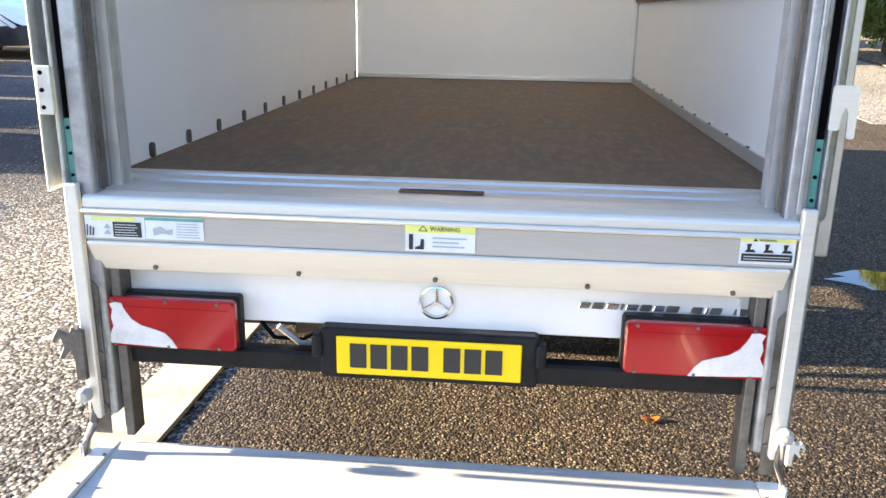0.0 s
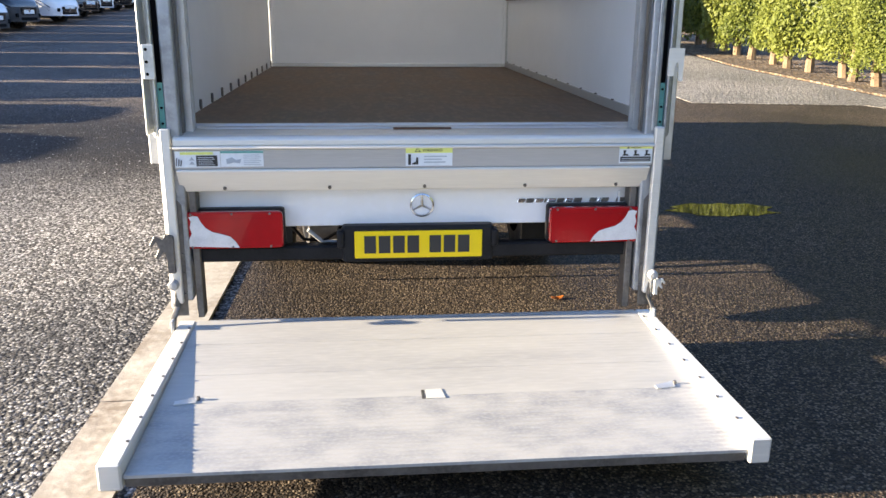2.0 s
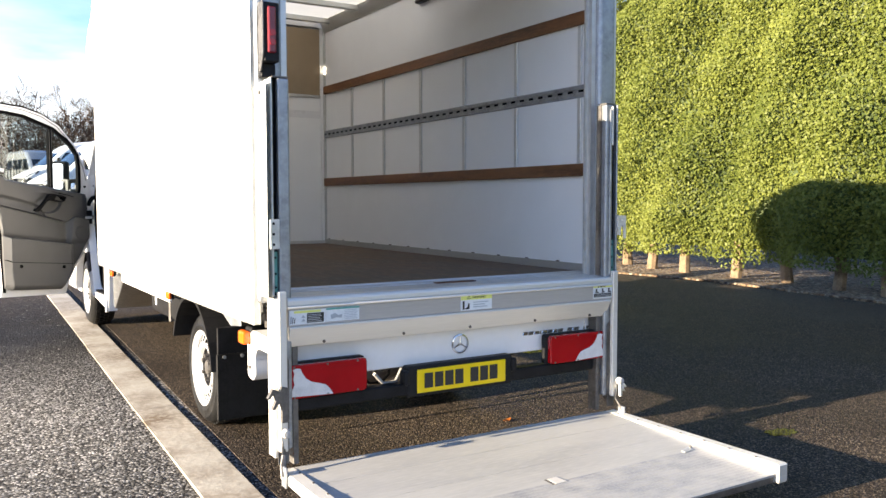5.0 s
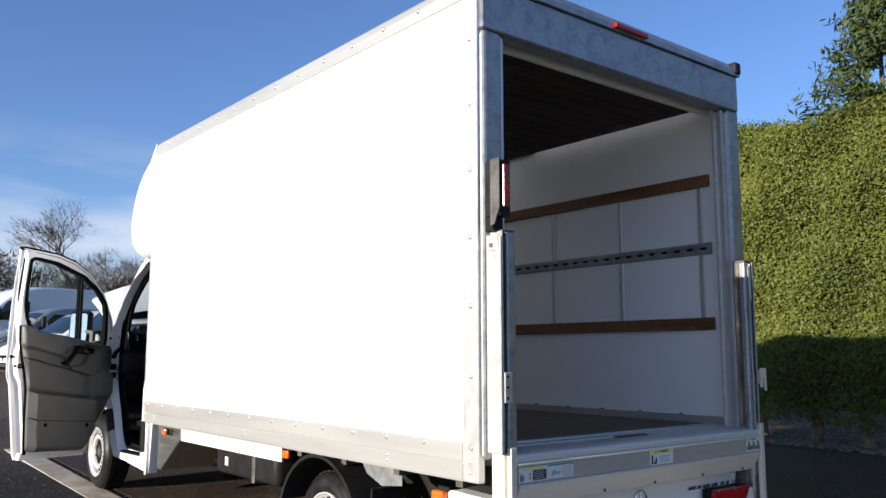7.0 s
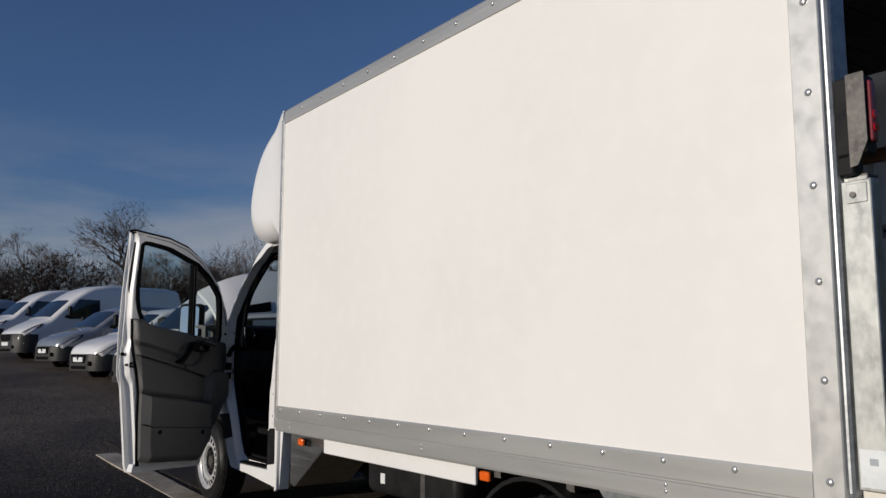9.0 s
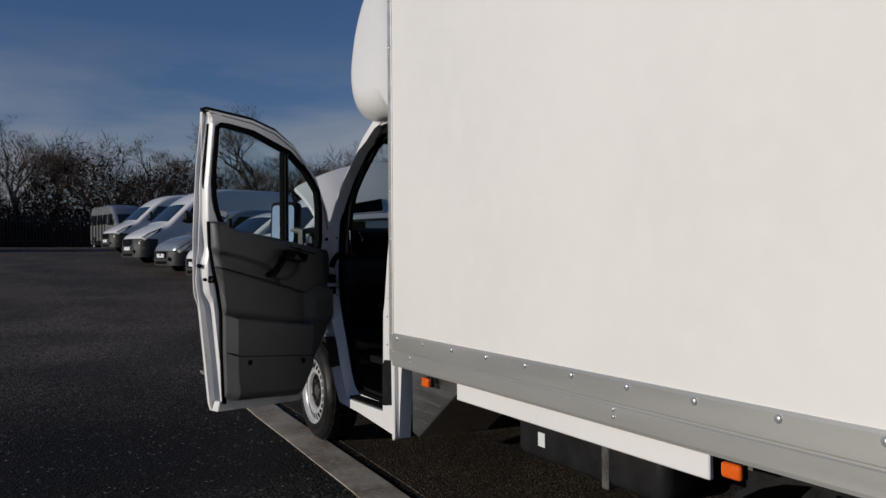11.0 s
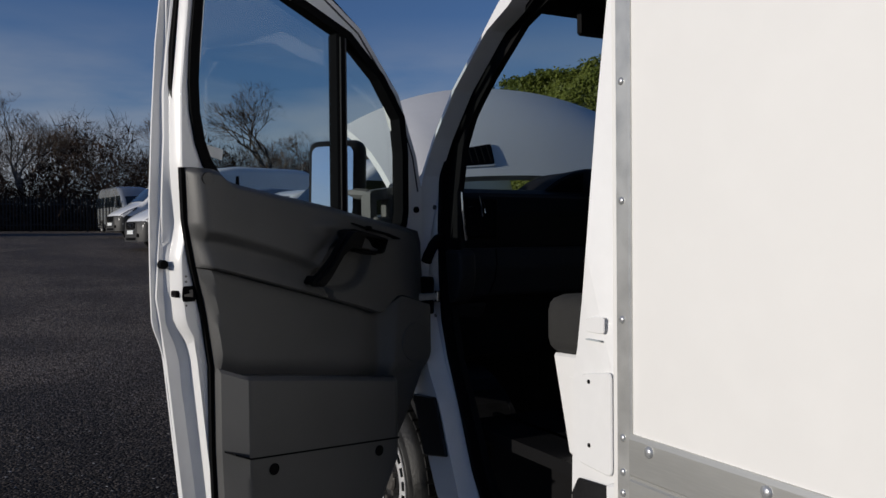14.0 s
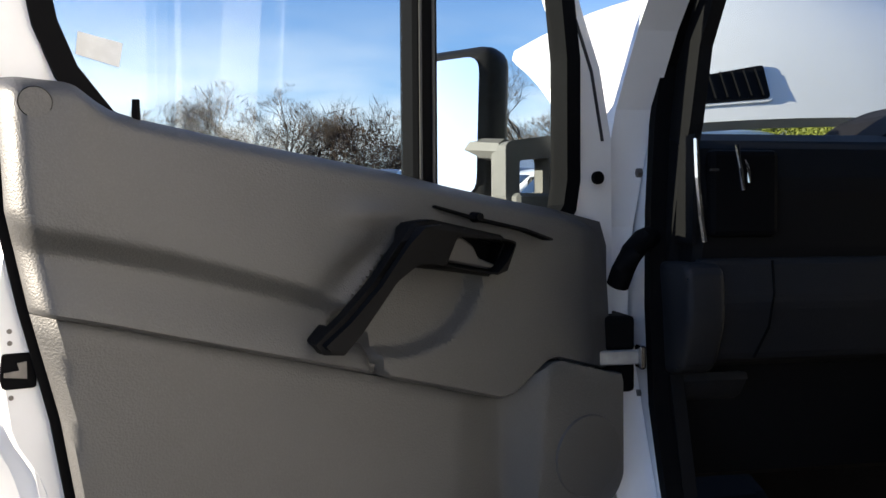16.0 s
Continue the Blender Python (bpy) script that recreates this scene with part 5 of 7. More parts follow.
def shrink(poly, d):
    n = len(poly)
    area = sum(poly[i - 1][0] * poly[i][1] - poly[i][0] * poly[i - 1][1] for i in range(n))
    sg = 1 if area > 0 else -1
    out = []
    for i in range(n):
        p, a, c = Vector(poly[i]), Vector(poly[i - 1]), Vector(poly[(i + 1) % n])
        e1, e2 = (p - a).normalized(), (c - p).normalized()
        nn = (Vector((-e1.y, e1.x)) + Vector((-e2.y, e2.x))) * sg
        nn = nn.normalized() if nn.length > 1e-6 else Vector((0, 0))
        out.append(tuple(p + nn * d))
    return out


def build_cab():
    side = part("cab_side", lean(framed(CAB_OUT, [CAB_OPEN], "x", -1.235, -1.165), -1.2, -1), WHITE, van, "white cab side with an open doorway")
    part("door_jamb", lean(framed(JAMB_OUT, [CAB_IN], "x", -1.164, -1.145), -1.2, -1), WHITE, van, "white door jamb")
    part("door_seal", lean(framed(shrink(CAB_IN, -0.004), [shrink(CAB_IN, 0.02)], "x", -1.172, -1.144), -1.2, -1), SEAL, van, "black rubber door seal")
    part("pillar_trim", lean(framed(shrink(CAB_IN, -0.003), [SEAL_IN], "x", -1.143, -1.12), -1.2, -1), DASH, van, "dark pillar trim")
    part("cab_side", lean(framed(CAB_OUT, [WIN_R], "x", 0.675, 0.745), 0.7, 1), WHITE, van, "white cab side with a window")
    wr = part("side_window", lean(prism(WIN_R, "x", 0.705, 0.712), 0.7, 1), GLASS, van)
    wr.visible_shadow = False
    # lower rear quarter in black plastic, seams and the door step
    part("quarter_trim", prism([(6.345, 0.61), (6.525, 0.58), (6.525, 0.80), (6.50, 0.84), (6.36, 0.85)], "x", -1.247, -1.236, 0.004), BLACK, van, "black plastic quarter trim")
    part("fender_trim", prism([(7.470, 0.888), (7.300, 0.903), (7.262, 0.83), (7.216, 0.722), (7.38, 0.690), (7.415, 0.774)], "x", -1.248, -1.236, 0.004), BLACK, van, "black plastic wing moulding")
    part("rear_fin", prism([(6.33, 0.43), (6.36, 0.415), (6.37, 0.86), (6.33, 0.87)], "x", -1.262, -1.236, 0.005), WHITE, van, "white folded fin behind the doorway")
    part("quarter_panel", prism(rounded([(6.37, 0.87), (6.51, 0.88), (6.49, 1.10), (6.37, 1.12)], 0.02, 3), "x", -1.243, -1.2355, 0.003), WHITE, van)
    part("sill_strip", prism([(6.555, 0.546), (7.085, 0.535), (7.085, 0.552), (6.555, 0.564)], "x", -1.224, -1.166, 0.004), SEAL, van, "black rubber sill strip")
    step = part("door_step", prism([(-1.143, 0.535), (-0.95, 0.53), (-0.95, 0.56), (-1.143, 0.565)], "y", 6.58, 7.10, 0.004), BLACK, van, "ribbed grey door step")
    for k in range(7):
        part("rib", box(-1.132 + k * 0.026, -1.120 + k * 0.026, 6.60, 7.08, 0.5605 - 0.0006 * k, 0.571 - 0.0006 * k), TRIM, step)
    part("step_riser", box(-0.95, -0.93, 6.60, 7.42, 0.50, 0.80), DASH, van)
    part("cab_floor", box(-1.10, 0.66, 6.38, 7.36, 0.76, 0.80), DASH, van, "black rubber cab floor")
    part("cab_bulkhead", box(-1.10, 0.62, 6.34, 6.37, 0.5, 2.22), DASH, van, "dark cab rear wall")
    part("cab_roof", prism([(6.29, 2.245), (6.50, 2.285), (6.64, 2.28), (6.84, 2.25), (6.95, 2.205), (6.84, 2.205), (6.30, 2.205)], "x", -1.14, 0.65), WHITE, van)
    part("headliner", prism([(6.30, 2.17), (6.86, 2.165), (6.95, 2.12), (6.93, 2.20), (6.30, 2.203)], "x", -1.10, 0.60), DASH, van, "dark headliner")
    part("sun_visor", box(-0.95, -0.45, 6.88, 6.90, 2.05, 2.14, 0.008), DASH, van)
    # windscreen
    ws = prism([(6.955, 2.19), (7.66, 1.605), (7.67, 1.612), (6.965, 2.197)], "x", -1.07, 0.58)
    w = part("windscreen", ws, GLASS, van, "clear windscreen")
    w.visible_shadow = False
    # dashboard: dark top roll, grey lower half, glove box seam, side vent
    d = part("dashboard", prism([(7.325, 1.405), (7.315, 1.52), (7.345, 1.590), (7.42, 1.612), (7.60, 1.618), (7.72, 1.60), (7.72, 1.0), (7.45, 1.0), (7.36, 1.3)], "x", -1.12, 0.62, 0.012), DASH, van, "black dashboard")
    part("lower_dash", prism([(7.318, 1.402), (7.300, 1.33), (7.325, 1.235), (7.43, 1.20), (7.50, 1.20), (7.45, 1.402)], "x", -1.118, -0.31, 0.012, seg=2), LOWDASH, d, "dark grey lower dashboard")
    part("end_bulge", prism(rounded([(7.29, 1.395), (7.285, 1.30), (7.32, 1.215), (7.42, 1.20), (7.42, 1.395)], 0.03, 4), "x", -1.150, -1.085, 0.012, seg=3), LOWDASH, d, smooth=True)
    part("dash_seam", tube([(-1.000, 7.302, 1.398), (-1.000, 7.296, 1.345), (-1.004, 7.304, 1.29), (-1.02, 7.322, 1.238)], 0.0022, 5), SEAL, d)
    part("knee_roll", prism(rounded([(7.36, 1.205), (7.40, 1.150), (7.46, 1.150), (7.46, 1.205)], 0.02, 3), "x", -1.14, -1.0, 0.01, seg=2), LOWDASH, d, smooth=True)
    vent = part("side_vent", box(-1.105, -0.985, 7.306, 7.33, 1.435, 1.575, 0.010, seg=2), SEAL, d, "black air vent")
    part("vent_tab", box(-1.108, -1.092, 7.302, 7.3055, 1.540, 1.544), CHROME, vent)
    part("vent_frame", tube([(-1.062, 7.303, 1.582), (-1.056, 7.301, 1.545), (-1.050, 7.303, 1.510)], 0.0035, 6), CHROME, vent)
    part("vent_frame", tube([(-1.047, 7.304, 1.558), (-1.041, 7.302, 1.540), (-1.041, 7.303, 1.522)], 0.003, 6), CHROME, vent)
    part("end_panel", prism([(7.312, 1.60), (7.365, 1.60), (7.385, 1.425), (7.322, 1.425)], "x", -1.128, -1.1205), DASH, d)
    part("dash_strip", tube([(-1.126, 7.314, 1.592), (-1.124, 7.312, 1.53), (-1.118, 7.312, 1.47), (-1.110, 7.314, 1.428)], 0.0045, 6), CHROME, d, "slim bright dashboard edge")
    part("wheel_arch", prism(arc(7.90, 0.455, 0.450, 5, 150, 16) + arc(7.90, 0.455, 0.425, 150, 5, 16), "x", -1.164, -0.78), BLACK, van, "black wheel arch liner")
    part("arch_wall", prism(arc(7.90, 0.455, 0.450, 0, 180, 16), "x", -0.78, -0.76), BLACK, van)
    part("console", prism([(7.36, 1.02), (7.30, 1.40), (7.32, 1.62), (7.40, 1.700), (7.66, 1.69), (7.66, 1.0)], "x", -0.555, 0.60, 0.03, seg=3), DASH, van, "raised black instrument console", smooth=True)
    part("console_shoulder", prism([(-0.74, 1.60), (-0.54, 1.60), (-0.54, 1.692), (-0.59, 1.682), (-0.66, 1.655)], "y", 7.40, 7.64, 0.01), DASH, van)
    cst = part("console_trim", tube([(-0.580, 7.305, 1.63), (-0.550, 7.295, 1.57), (-0.528, 7.285, 1.48), (-0.525, 7.285, 1.40), (-0.535, 7.29, 1.29)], 0.006, 6), CHROME, van, "bright curved console edge")
    part("console_panel", prism([(-0.572, 1.635), (-0.505, 1.650), (-0.475, 1.56), (-0.535, 1.55)], "y", 7.288, 7.298, 0.003), TRIMD, cst)
    part("steering_wheel", tube([(0.28 + 0.19 * math.cos(a), 7.16 + 0.09 * math.sin(a), 1.50 + 0.17 * math.sin(a)) for a in (2 * math.pi * k / 24 for k in range(25))], 0.016), BLACK, van, "black steering wheel", smooth=True)
    # passenger bench
    s = part("passenger_seat", box(-1.06, -0.18, 6.44, 6.93, 1.085, 1.265, 0.05, seg=3), CLOTH, van, "dark cloth passenger bench", smooth=True)
    part("backrest", prism([(6.42, 1.2), (6.60, 1.22), (6.50, 1.86), (6.40, 1.86)], "x", -1.04, -0.2, 0.03, seg=2), CLOTH, s)
    sb = part("seat_base", prism([(6.42, 0.80), (6.81, 0.80), (6.89, 1.09), (6.42, 1.11)], "x", -1.05, -0.2, 0.008), WHITE, s, "white painted seat box")
    part("pressing", prism([(6.47, 0.86), (6.74, 0.86), (6.80, 1.03), (6.47, 1.04)], "x", -1.053, -1.0505, 0.001), WHITE, sb)
    s2 = part("driver_seat", box(0.02, 0.52, 6.44, 6.95, 1.02, 1.22, 0.05, seg=3), CLOTH, van, "dark cloth driver seat", smooth=True)
    part("backrest", prism([(6.42, 1.2), (6.60, 1.22), (6.50, 1.90), (6.40, 1.90)], "x", 0.03, 0.51, 0.03, seg=2), CLOTH, s2)
    # cowl, engine bay, front end
    part("cowl", prism([(7.64, 1.60), (7.74, 1.575), (8.0, 1.50), (8.0, 1.40), (7.64, 1.40)], "x", -1.10, 0.62), BLACK, van, "black plastic cowl")
    part("engine_bay", box(-1.05, 0.57, 8.0, 8.7, 0.6, 1.2, 0.02), BLACK, van)
    part("front_end", box(-1.15, 0.66, 8.72, 8.9, 0.36, 1.05, 0.05, seg=3), WHITE, van, "white front bumper")
    # inner door frame hardware by the hinges
    for z, hgt in ((1.272, 0.030), (1.198, 0.026)):
        part("door_hinge", box(-1.252, -1.19, 7.40, 7.49, z - hgt, z + hgt, 0.008, seg=2), SEAL, van, "black door hinge cover")
    part("check_strap", box(-1.33, -1.185, 7.385, 7.397, 1.222, 1.246, 0.002), GALV, van, "galvanised door check strap")
    part("strap_bracket", box(-1.192, -1.18, 7.378, 7.402, 1.214, 1.254, 0.003), CHROME, van)
    part("cable_boot", tube([(-1.155, 7.42, 1.435), (-1.18, 7.395, 1.43), (-1.203, 7.385, 1.41), (-1.218, 7.388, 1.38), (-1.222, 7.40, 1.355)], 0.019, 18), SEAL, van, "black ribbed cable boot", smooth=True)
    for y, z in ((7.44, 1.545), (7.43, 1.10), (7.445, 1.16)):
        part("jamb_bolt", rod((-1.172, y, z), (-1.164, y, z), 0.008, seg=8), STEELD, van)
    for z in (1.085, 0.93):
        part("panel_hole", rod((-1.2445, 6.455, z), (-1.2432, 6.455, z), 0.0055, seg=10), SEAL, van)
    part("pillar_lip", prism(rounded([(6.40, 1.205), (6.47, 1.205), (6.475, 1.235), (6.44, 1.245), (6.40, 1.245)], 0.008, 3), "x", -1.2395, -1.2352, 0.0015), WHITE, van)
    part("pillar_groove", box(-1.2442, -1.2353, 6.41, 6.465, 1.186, 1.189), GREYINK, van)
    part("sill_cap", prism([(6.50, 0.80), (6.60, 0.86), (6.585, 0.60), (6.53, 0.55)], "x", -1.10, -1.06, 0.006), TRIM, van, "grey seat base end cap")


def build_bonnet():
    """Raised bonnet hinged at the windscreen: crowned sheet with two creases and two louvres."""
    n, m = 24, 12

    def at(u, t):
        c = 1 - abs(u) ** 2.2
        ln = 0.425 + 0.275 * c
        bulge = 0.035 * math.sin(math.pi * min(1, t * 1.05))
        x = CX + u * (0.84 + 0.05 * t)
        y = 7.96 + 0.72 * (0.58 + 0.12 * c) * t - bulge * 0.7 + 0.01 * abs(u) + 0.24 * max(0.0, abs(u) - 0.76)
        z = 1.668 + 0.048 * c + 0.685 * ln * t + bulge * 0.5
        return Vector((x, y, z))

    b = bmesh.new()
    top = [[b.verts.new(at(-1 + 2 * i / n, j / m)) for i in range(n + 1)] for j in range(m + 1)]
    low = [[b.verts.new(at(-1 + 2 * i / n, j / m) + Vector((0, 0.03, -0.02))) for i in range(n + 1)] for j in range(m + 1)]
    for g in (top, low):
        for p, q in zip(g, g[1:]):
            for i in range(n):
                b.faces.new((p[i], p[i + 1], q[i + 1], q[i]))
    for i in range(n):
        b.faces.new((top[0][i], top[0][i + 1], low[0][i + 1], low[0][i]))
        b.faces.new((top[m][i], top[m][i + 1], low[m][i + 1], low[m][i]))
    for j in range(m):
        b.faces.new((top[j][0], top[j + 1][0], low[j + 1][0], low[j][0]))
        b.faces.new((top[j][n], top[j + 1][n], low[j + 1][n], low[j][n]))
    bon = part("bonnet", b, WHITE, van, "white raised bonnet with black louvres", smooth=True)
    for s in (-1, 1):
        def patch(poly, lift, thick, s=s):
            b = bmesh.new()
            up = [b.verts.new(at(s * u, t) + Vector((0, -0.7, 0.7)) * lift) for u, t in poly]
            dn = [b.verts.new(at(s * u, t) + Vector((0, -0.7, 0.7)) * (lift - thick)) for u, t in poly]
            b.faces.new(up)
            b.faces.new(dn[::-1])
            for k in range(len(up)):
                m_ = (k + 1) % len(up)
                b.faces.new((up[k], up[m_], dn[m_], dn[k]))
            return b
        edge = rounded([(0.395, 0.085), (0.76, 0.085), (0.73, 0.255), (0.355, 0.305)], 0.035, 4)
        rim = part("louvre_rim", patch(edge, 0.006, 0.010), WHITE, bon, "white rim round the louvre")
        lv = part("louvre", patch(shrink(edge, 0.013), 0.0085, 0.004), SEAL, bon, "black louvre in the bonnet")
        for k in range(8):
            u = 0.425 + k * 0.038
            p, q = at(s * u, 0.110) + Vector((0, -0.008, 0.008)), at(s * (u - 0.018), 0.262) + Vector((0, -0.008, 0.008))
            part("slat", rod(p, q, 0.0030, seg=5), SEAL, lv)


# ---- open passenger door, drawn in its own plane: u from the hinge outward, height, and depth towards the cab ----
HINGE, TIP = Vector((-1.21, 7.43, 0)), Vector((-2.12, 7.08, 0))
du = (TIP - HINGE).normalized()
DOOR = Matrix.Translation(HINGE) @ Matrix(((du.x, -du.y, 0, 0), (du.y, du.x, 0, 0), (0, 0, 1, 0), (0, 0, 0, 1)))


def build_door():
    out = [(0.0, 1.0), (0.005, 1.60), (0.03, 1.72), (0.115, 1.925), (0.285, 2.115), (0.44, 2.205), (0.62, 2.255), (0.93, 2.28), (0.935, 2.20), (0.945, 1.72), (0.968, 1.45), (0.978, 1.28), (0.95, 1.10), (0.912, 0.76), (0.89, 0.56), (0.875, 0.515), (0.26, 0.50), (0.22, 0.62), (0.14, 0.78), (0.04, 0.92)]
    sweep = [(0.893, 1.95), (0.898, 1.86), (0.895, 1.78), (0.880, 1.70), (0.858, 1.645), (0.815, 1.59)]
    w1 = [(0.870, 2.183), *sweep, (0.70, 1.545), (0.40, 1.485), (0.40, 2.115), (0.62, 2.178)]
    w2 = rounded([(0.345, 2.06), (0.345, 1.485), (0.135, 1.455), (0.100, 1.50), (0.098, 1.73), (0.115, 1.85), (0.205, 1.965)], 0.03, 3)
    wo = [(0.870, 2.183)] + sweep + [(0.70, 1.545), (0.40, 1.485), (0.16, 1.448), (0.125, 1.458), (0.106, 1.485), (0.098, 1.53), (0.098, 1.73), (0.112, 1.845), (0.205, 1.968), (0.345, 2.080), (0.62, 2.178), (0.80, 2.200), (0.845, 2.200)]
    # drawn in (x = u, z) with depth along local y
    dr = part("door", framed(shrink(out, 0.058)[:1] + shrink(out, 0.012)[1:8] + shrink(out, 0.058)[8:], [wo], "y", -0.046, -0.012), WHITE, van, "open white passenger door with grey inner trim")
    dr.matrix_basis = DOOR
    dr.matrix_parent_inverse = Matrix.Translation(-van.location)
    part("door_skin", framed(shrink(out, 0.004), [shrink(wo, -0.042)], "y", -0.098, -0.076), WHITE, dr, "white outer door skin")
    # stepped edge flange facing the cab
    part("door_flange", framed(shrink(out[:8], 0.0) + [(0.90, 2.262), (0.90, 2.205), (0.66, 2.20), (0.45, 2.165), (0.27, 2.062), (0.125, 1.90), (0.055, 1.72), (0.045, 1.60), (0.04, 1.0)], [], "y", -0.0472, -0.0125), WHITE, dr, "white window frame pressing")
    part("outer_seal", framed(shrink(wo, -0.041), [shrink(wo, -0.004)], "y", -0.058, -0.0475), SEAL, dr, "black outer glass seal")
    part("frame_groove", prism(shrink(out, 0.017)[1:8] + shrink(out, 0.023)[1:8][::-1], "y", -0.0122, -0.0108), BUMPER, dr, "dark groove round the window frame")
    part("hole_seal", framed(shrink(wo, -0.0415), [shrink(wo, -0.036)], "y", -0.0985, -0.060), SEAL, dr)
    part("sill_pressing", prism([(0.875, 0.517), (0.26, 0.502), (0.24, 0.56), (0.86, 0.575)], "y", -0.075, -0.0125, 0.004), WHITE, dr)
    part("hinge_pressing", prism([(0.0, 1.0), (0.06, 1.0), (0.16, 0.82), (0.29, 0.56), (0.255, 0.51), (0.22, 0.62), (0.14, 0.78), (0.04, 0.92)], "y", -0.075, -0.0125), WHITE, dr)
    part("top_seal", prism([(0.925, 2.27), (0.44, 2.20), (0.285, 2.11), (0.29, 2.125), (0.44, 2.222), (0.62, 2.272), (0.935, 2.298)], "y", -0.09, -0.02), SEAL, dr, "black rubber seal along the door top")
    part("window_seal", framed(shrink(wo, -0.015), [shrink(wo, 0.013)], "y", -0.0114, 0.001), SEAL, dr, "black window seal")
    part("window_channel", framed(shrink(wo, 0.0005), [shrink(wo, 0.010)], "y", -0.047, -0.0116), SEAL, dr)
    part("divider", box(0.352, 0.394, -0.050, 0.000, 1.50, 2.085, 0.006), SEAL, dr, "black window divider")
    for u in (0.362, 0.384):
        part("divider_bead", box(u - 0.002, u + 0.002, 0.0002, 0.0022, 1.52, 2.07), TRIMD, dr)
    for w in (w1, w2):
        part("window", prism(grow(w, 0.006), "y", -0.040, -0.036), GLASS, dr, "clear door glass")
    st = part("window_sticker", prism([(0.795, 1.66), (0.845, 1.672), (0.842, 1.70), (0.79, 1.69)], "y", -0.0355, -0.034), LABELW, dr, "faded paper sticker on the glass")
    # moulded closing edge: outer lip, bead, wavering step that faces outward, inner land
    eb = bmesh.new()
    lip = [(0.52, 0.872), (0.56, 0.884), (0.74, 0.905), (0.85, 0.918), (1.03, 0.940), (1.10, 0.945), (1.156, 0.960), (1.182, 0.971), (1.212, 0.981), (1.30, 0.984), (1.44, 0.985), (1.55, 0.984), (1.76, 0.974), (1.97, 0.960), (2.27, 0.925)]
    step = [(0.52, 0.822), (0.74, 0.840), (0.85, 0.854), (1.03, 0.880), (1.10, 0.886), (1.157, 0.900), (1.183, 0.914), (1.213, 0.931), (1.30, 0.941), (1.375, 0.943), (1.40, 0.942), (1.436, 0.934), (1.482, 0.927), (1.55, 0.932), (1.64, 0.938), (1.76, 0.938), (1.84, 0.937), (2.27, 0.895)]
    at_ = lambda ln, z: float(np.interp(z, [p[0] for p in ln], [p[1] for p in ln]))
    rows = []
    for k in range(91):
        z = 0.53 + 1.73 * k / 90
        e, s_ = at_(lip, z), at_(step, z)
        bead = 0.014 if z > 1.42 else 0.004
        mid = max(s_ + 0.012, min(e - 0.010, e - 0.026))
        sec = [(e - 0.010, -0.097), (e, -0.094), (e, -0.088), (mid + 0.003, -0.086), (mid, -0.083), (mid - 0.001, -0.085 + bead), (s_ + 0.006, -0.066), (s_ + 0.001, -0.062), (s_ - 0.002, -0.018), (s_ - 0.007, -0.0105), (s_ - 0.055, -0.010)]
        rows.append([eb.verts.new((u, y, z)) for u, y in sec])
    for p, q in zip(rows, rows[1:]):
        for k in range(len(p) - 1):
            eb.faces.new((p[k], p[k + 1], q[k + 1], q[k]))
    part("edge_moulding", eb, WHITE, dr, "white moulded closing edge", smooth=True)
    # inner trim: three moulded sheets (rolled upper part, hollow middle, map pocket) between shared edges
    line = lambda pts, q: float(np.interp(q, [p[0] for p in pts], [p[1] for p in pts]))
    step01 = lambda q: (lambda c: c * c * (3 - 2 * c))(max(0.0, min(1.0, q)))
    fade = lambda e, w: (1 - e / w) ** 2 if e < w else 0.0
    outer = [(0.57, 0.838), (0.63, 0.842), (0.865, 0.852), (1.09, 0.853), (1.234, 0.875), (1.365, 0.906), (1.48, 0.928), (1.63, 0.934)]
    inner = [(0.55, 0.315), (0.767, 0.184), (0.85, 0.125), (0.984, 0.052), (1.05, 0.028), (1.42, 0.030), (1.466, 0.046)]
    topl = [(0.03, 1.458), (0.15, 1.484), (0.258, 1.499), (0.357, 1.516), (0.449, 1.534), (0.565, 1.552), (0.684, 1.571), (0.784, 1.589), (0.815, 1.597), (0.833, 1.608), (0.85, 1.622), (0.862, 1.627), (0.935, 1.631)]
    seam = [(0.03, 1.211), (0.056, 1.215), (0.168, 1.246), (0.188, 1.244), (0.258, 1.201), (0.284, 1.197), (0.35, 1.216), (0.54, 1.269), (0.69, 1.308), (0.82, 1.343), (0.91, 1.364)]
    fold = [(0.0, 1.0), (0.44, 1.10), (0.47, 1.24), (0.50, 1.322), (0.52, 1.346), (0.546, 1.367), (0.592, 1.387), (0.679, 1.413), (0.759, 1.435), (0.851, 1.456), (0.907, 1.466), (0.935, 1.486)]
    lip_ = [(0.18, 0.990), (0.234, 0.986), (0.47, 1.021), (0.806, 1.067), (0.853, 1.088)]
    foot = [(0.30, 0.556), (0.80, 0.584), (0.845, 0.602)]

    def roll(u, z):
        """Depth of the rolled upper trim: a proud plateau, a fold, and a cove that swells again to the seam."""
        d = line([(0.03, 0.012), (0.09, 0.036), (0.25, 0.060), (0.45, 0.074), (0.60, 0.077), (0.85, 0.075), (0.935, 0.070)], u)
        hi, fo, se = line(topl, u), line(fold, u), line(seam, u)
        if z > fo:
            d -= 0.020 * max(0.0, (z - max(fo, se)) / max(0.02, hi - max(fo, se))) ** 2
        else:
            t = fo - z
            d -= 0.024 * step01(t / 0.034) * (1 - 0.75 * step01((t - 0.030) / max(0.03, fo - se - 0.030)))
        bar_u = 0.575 - 0.93 * (z - 1.30)
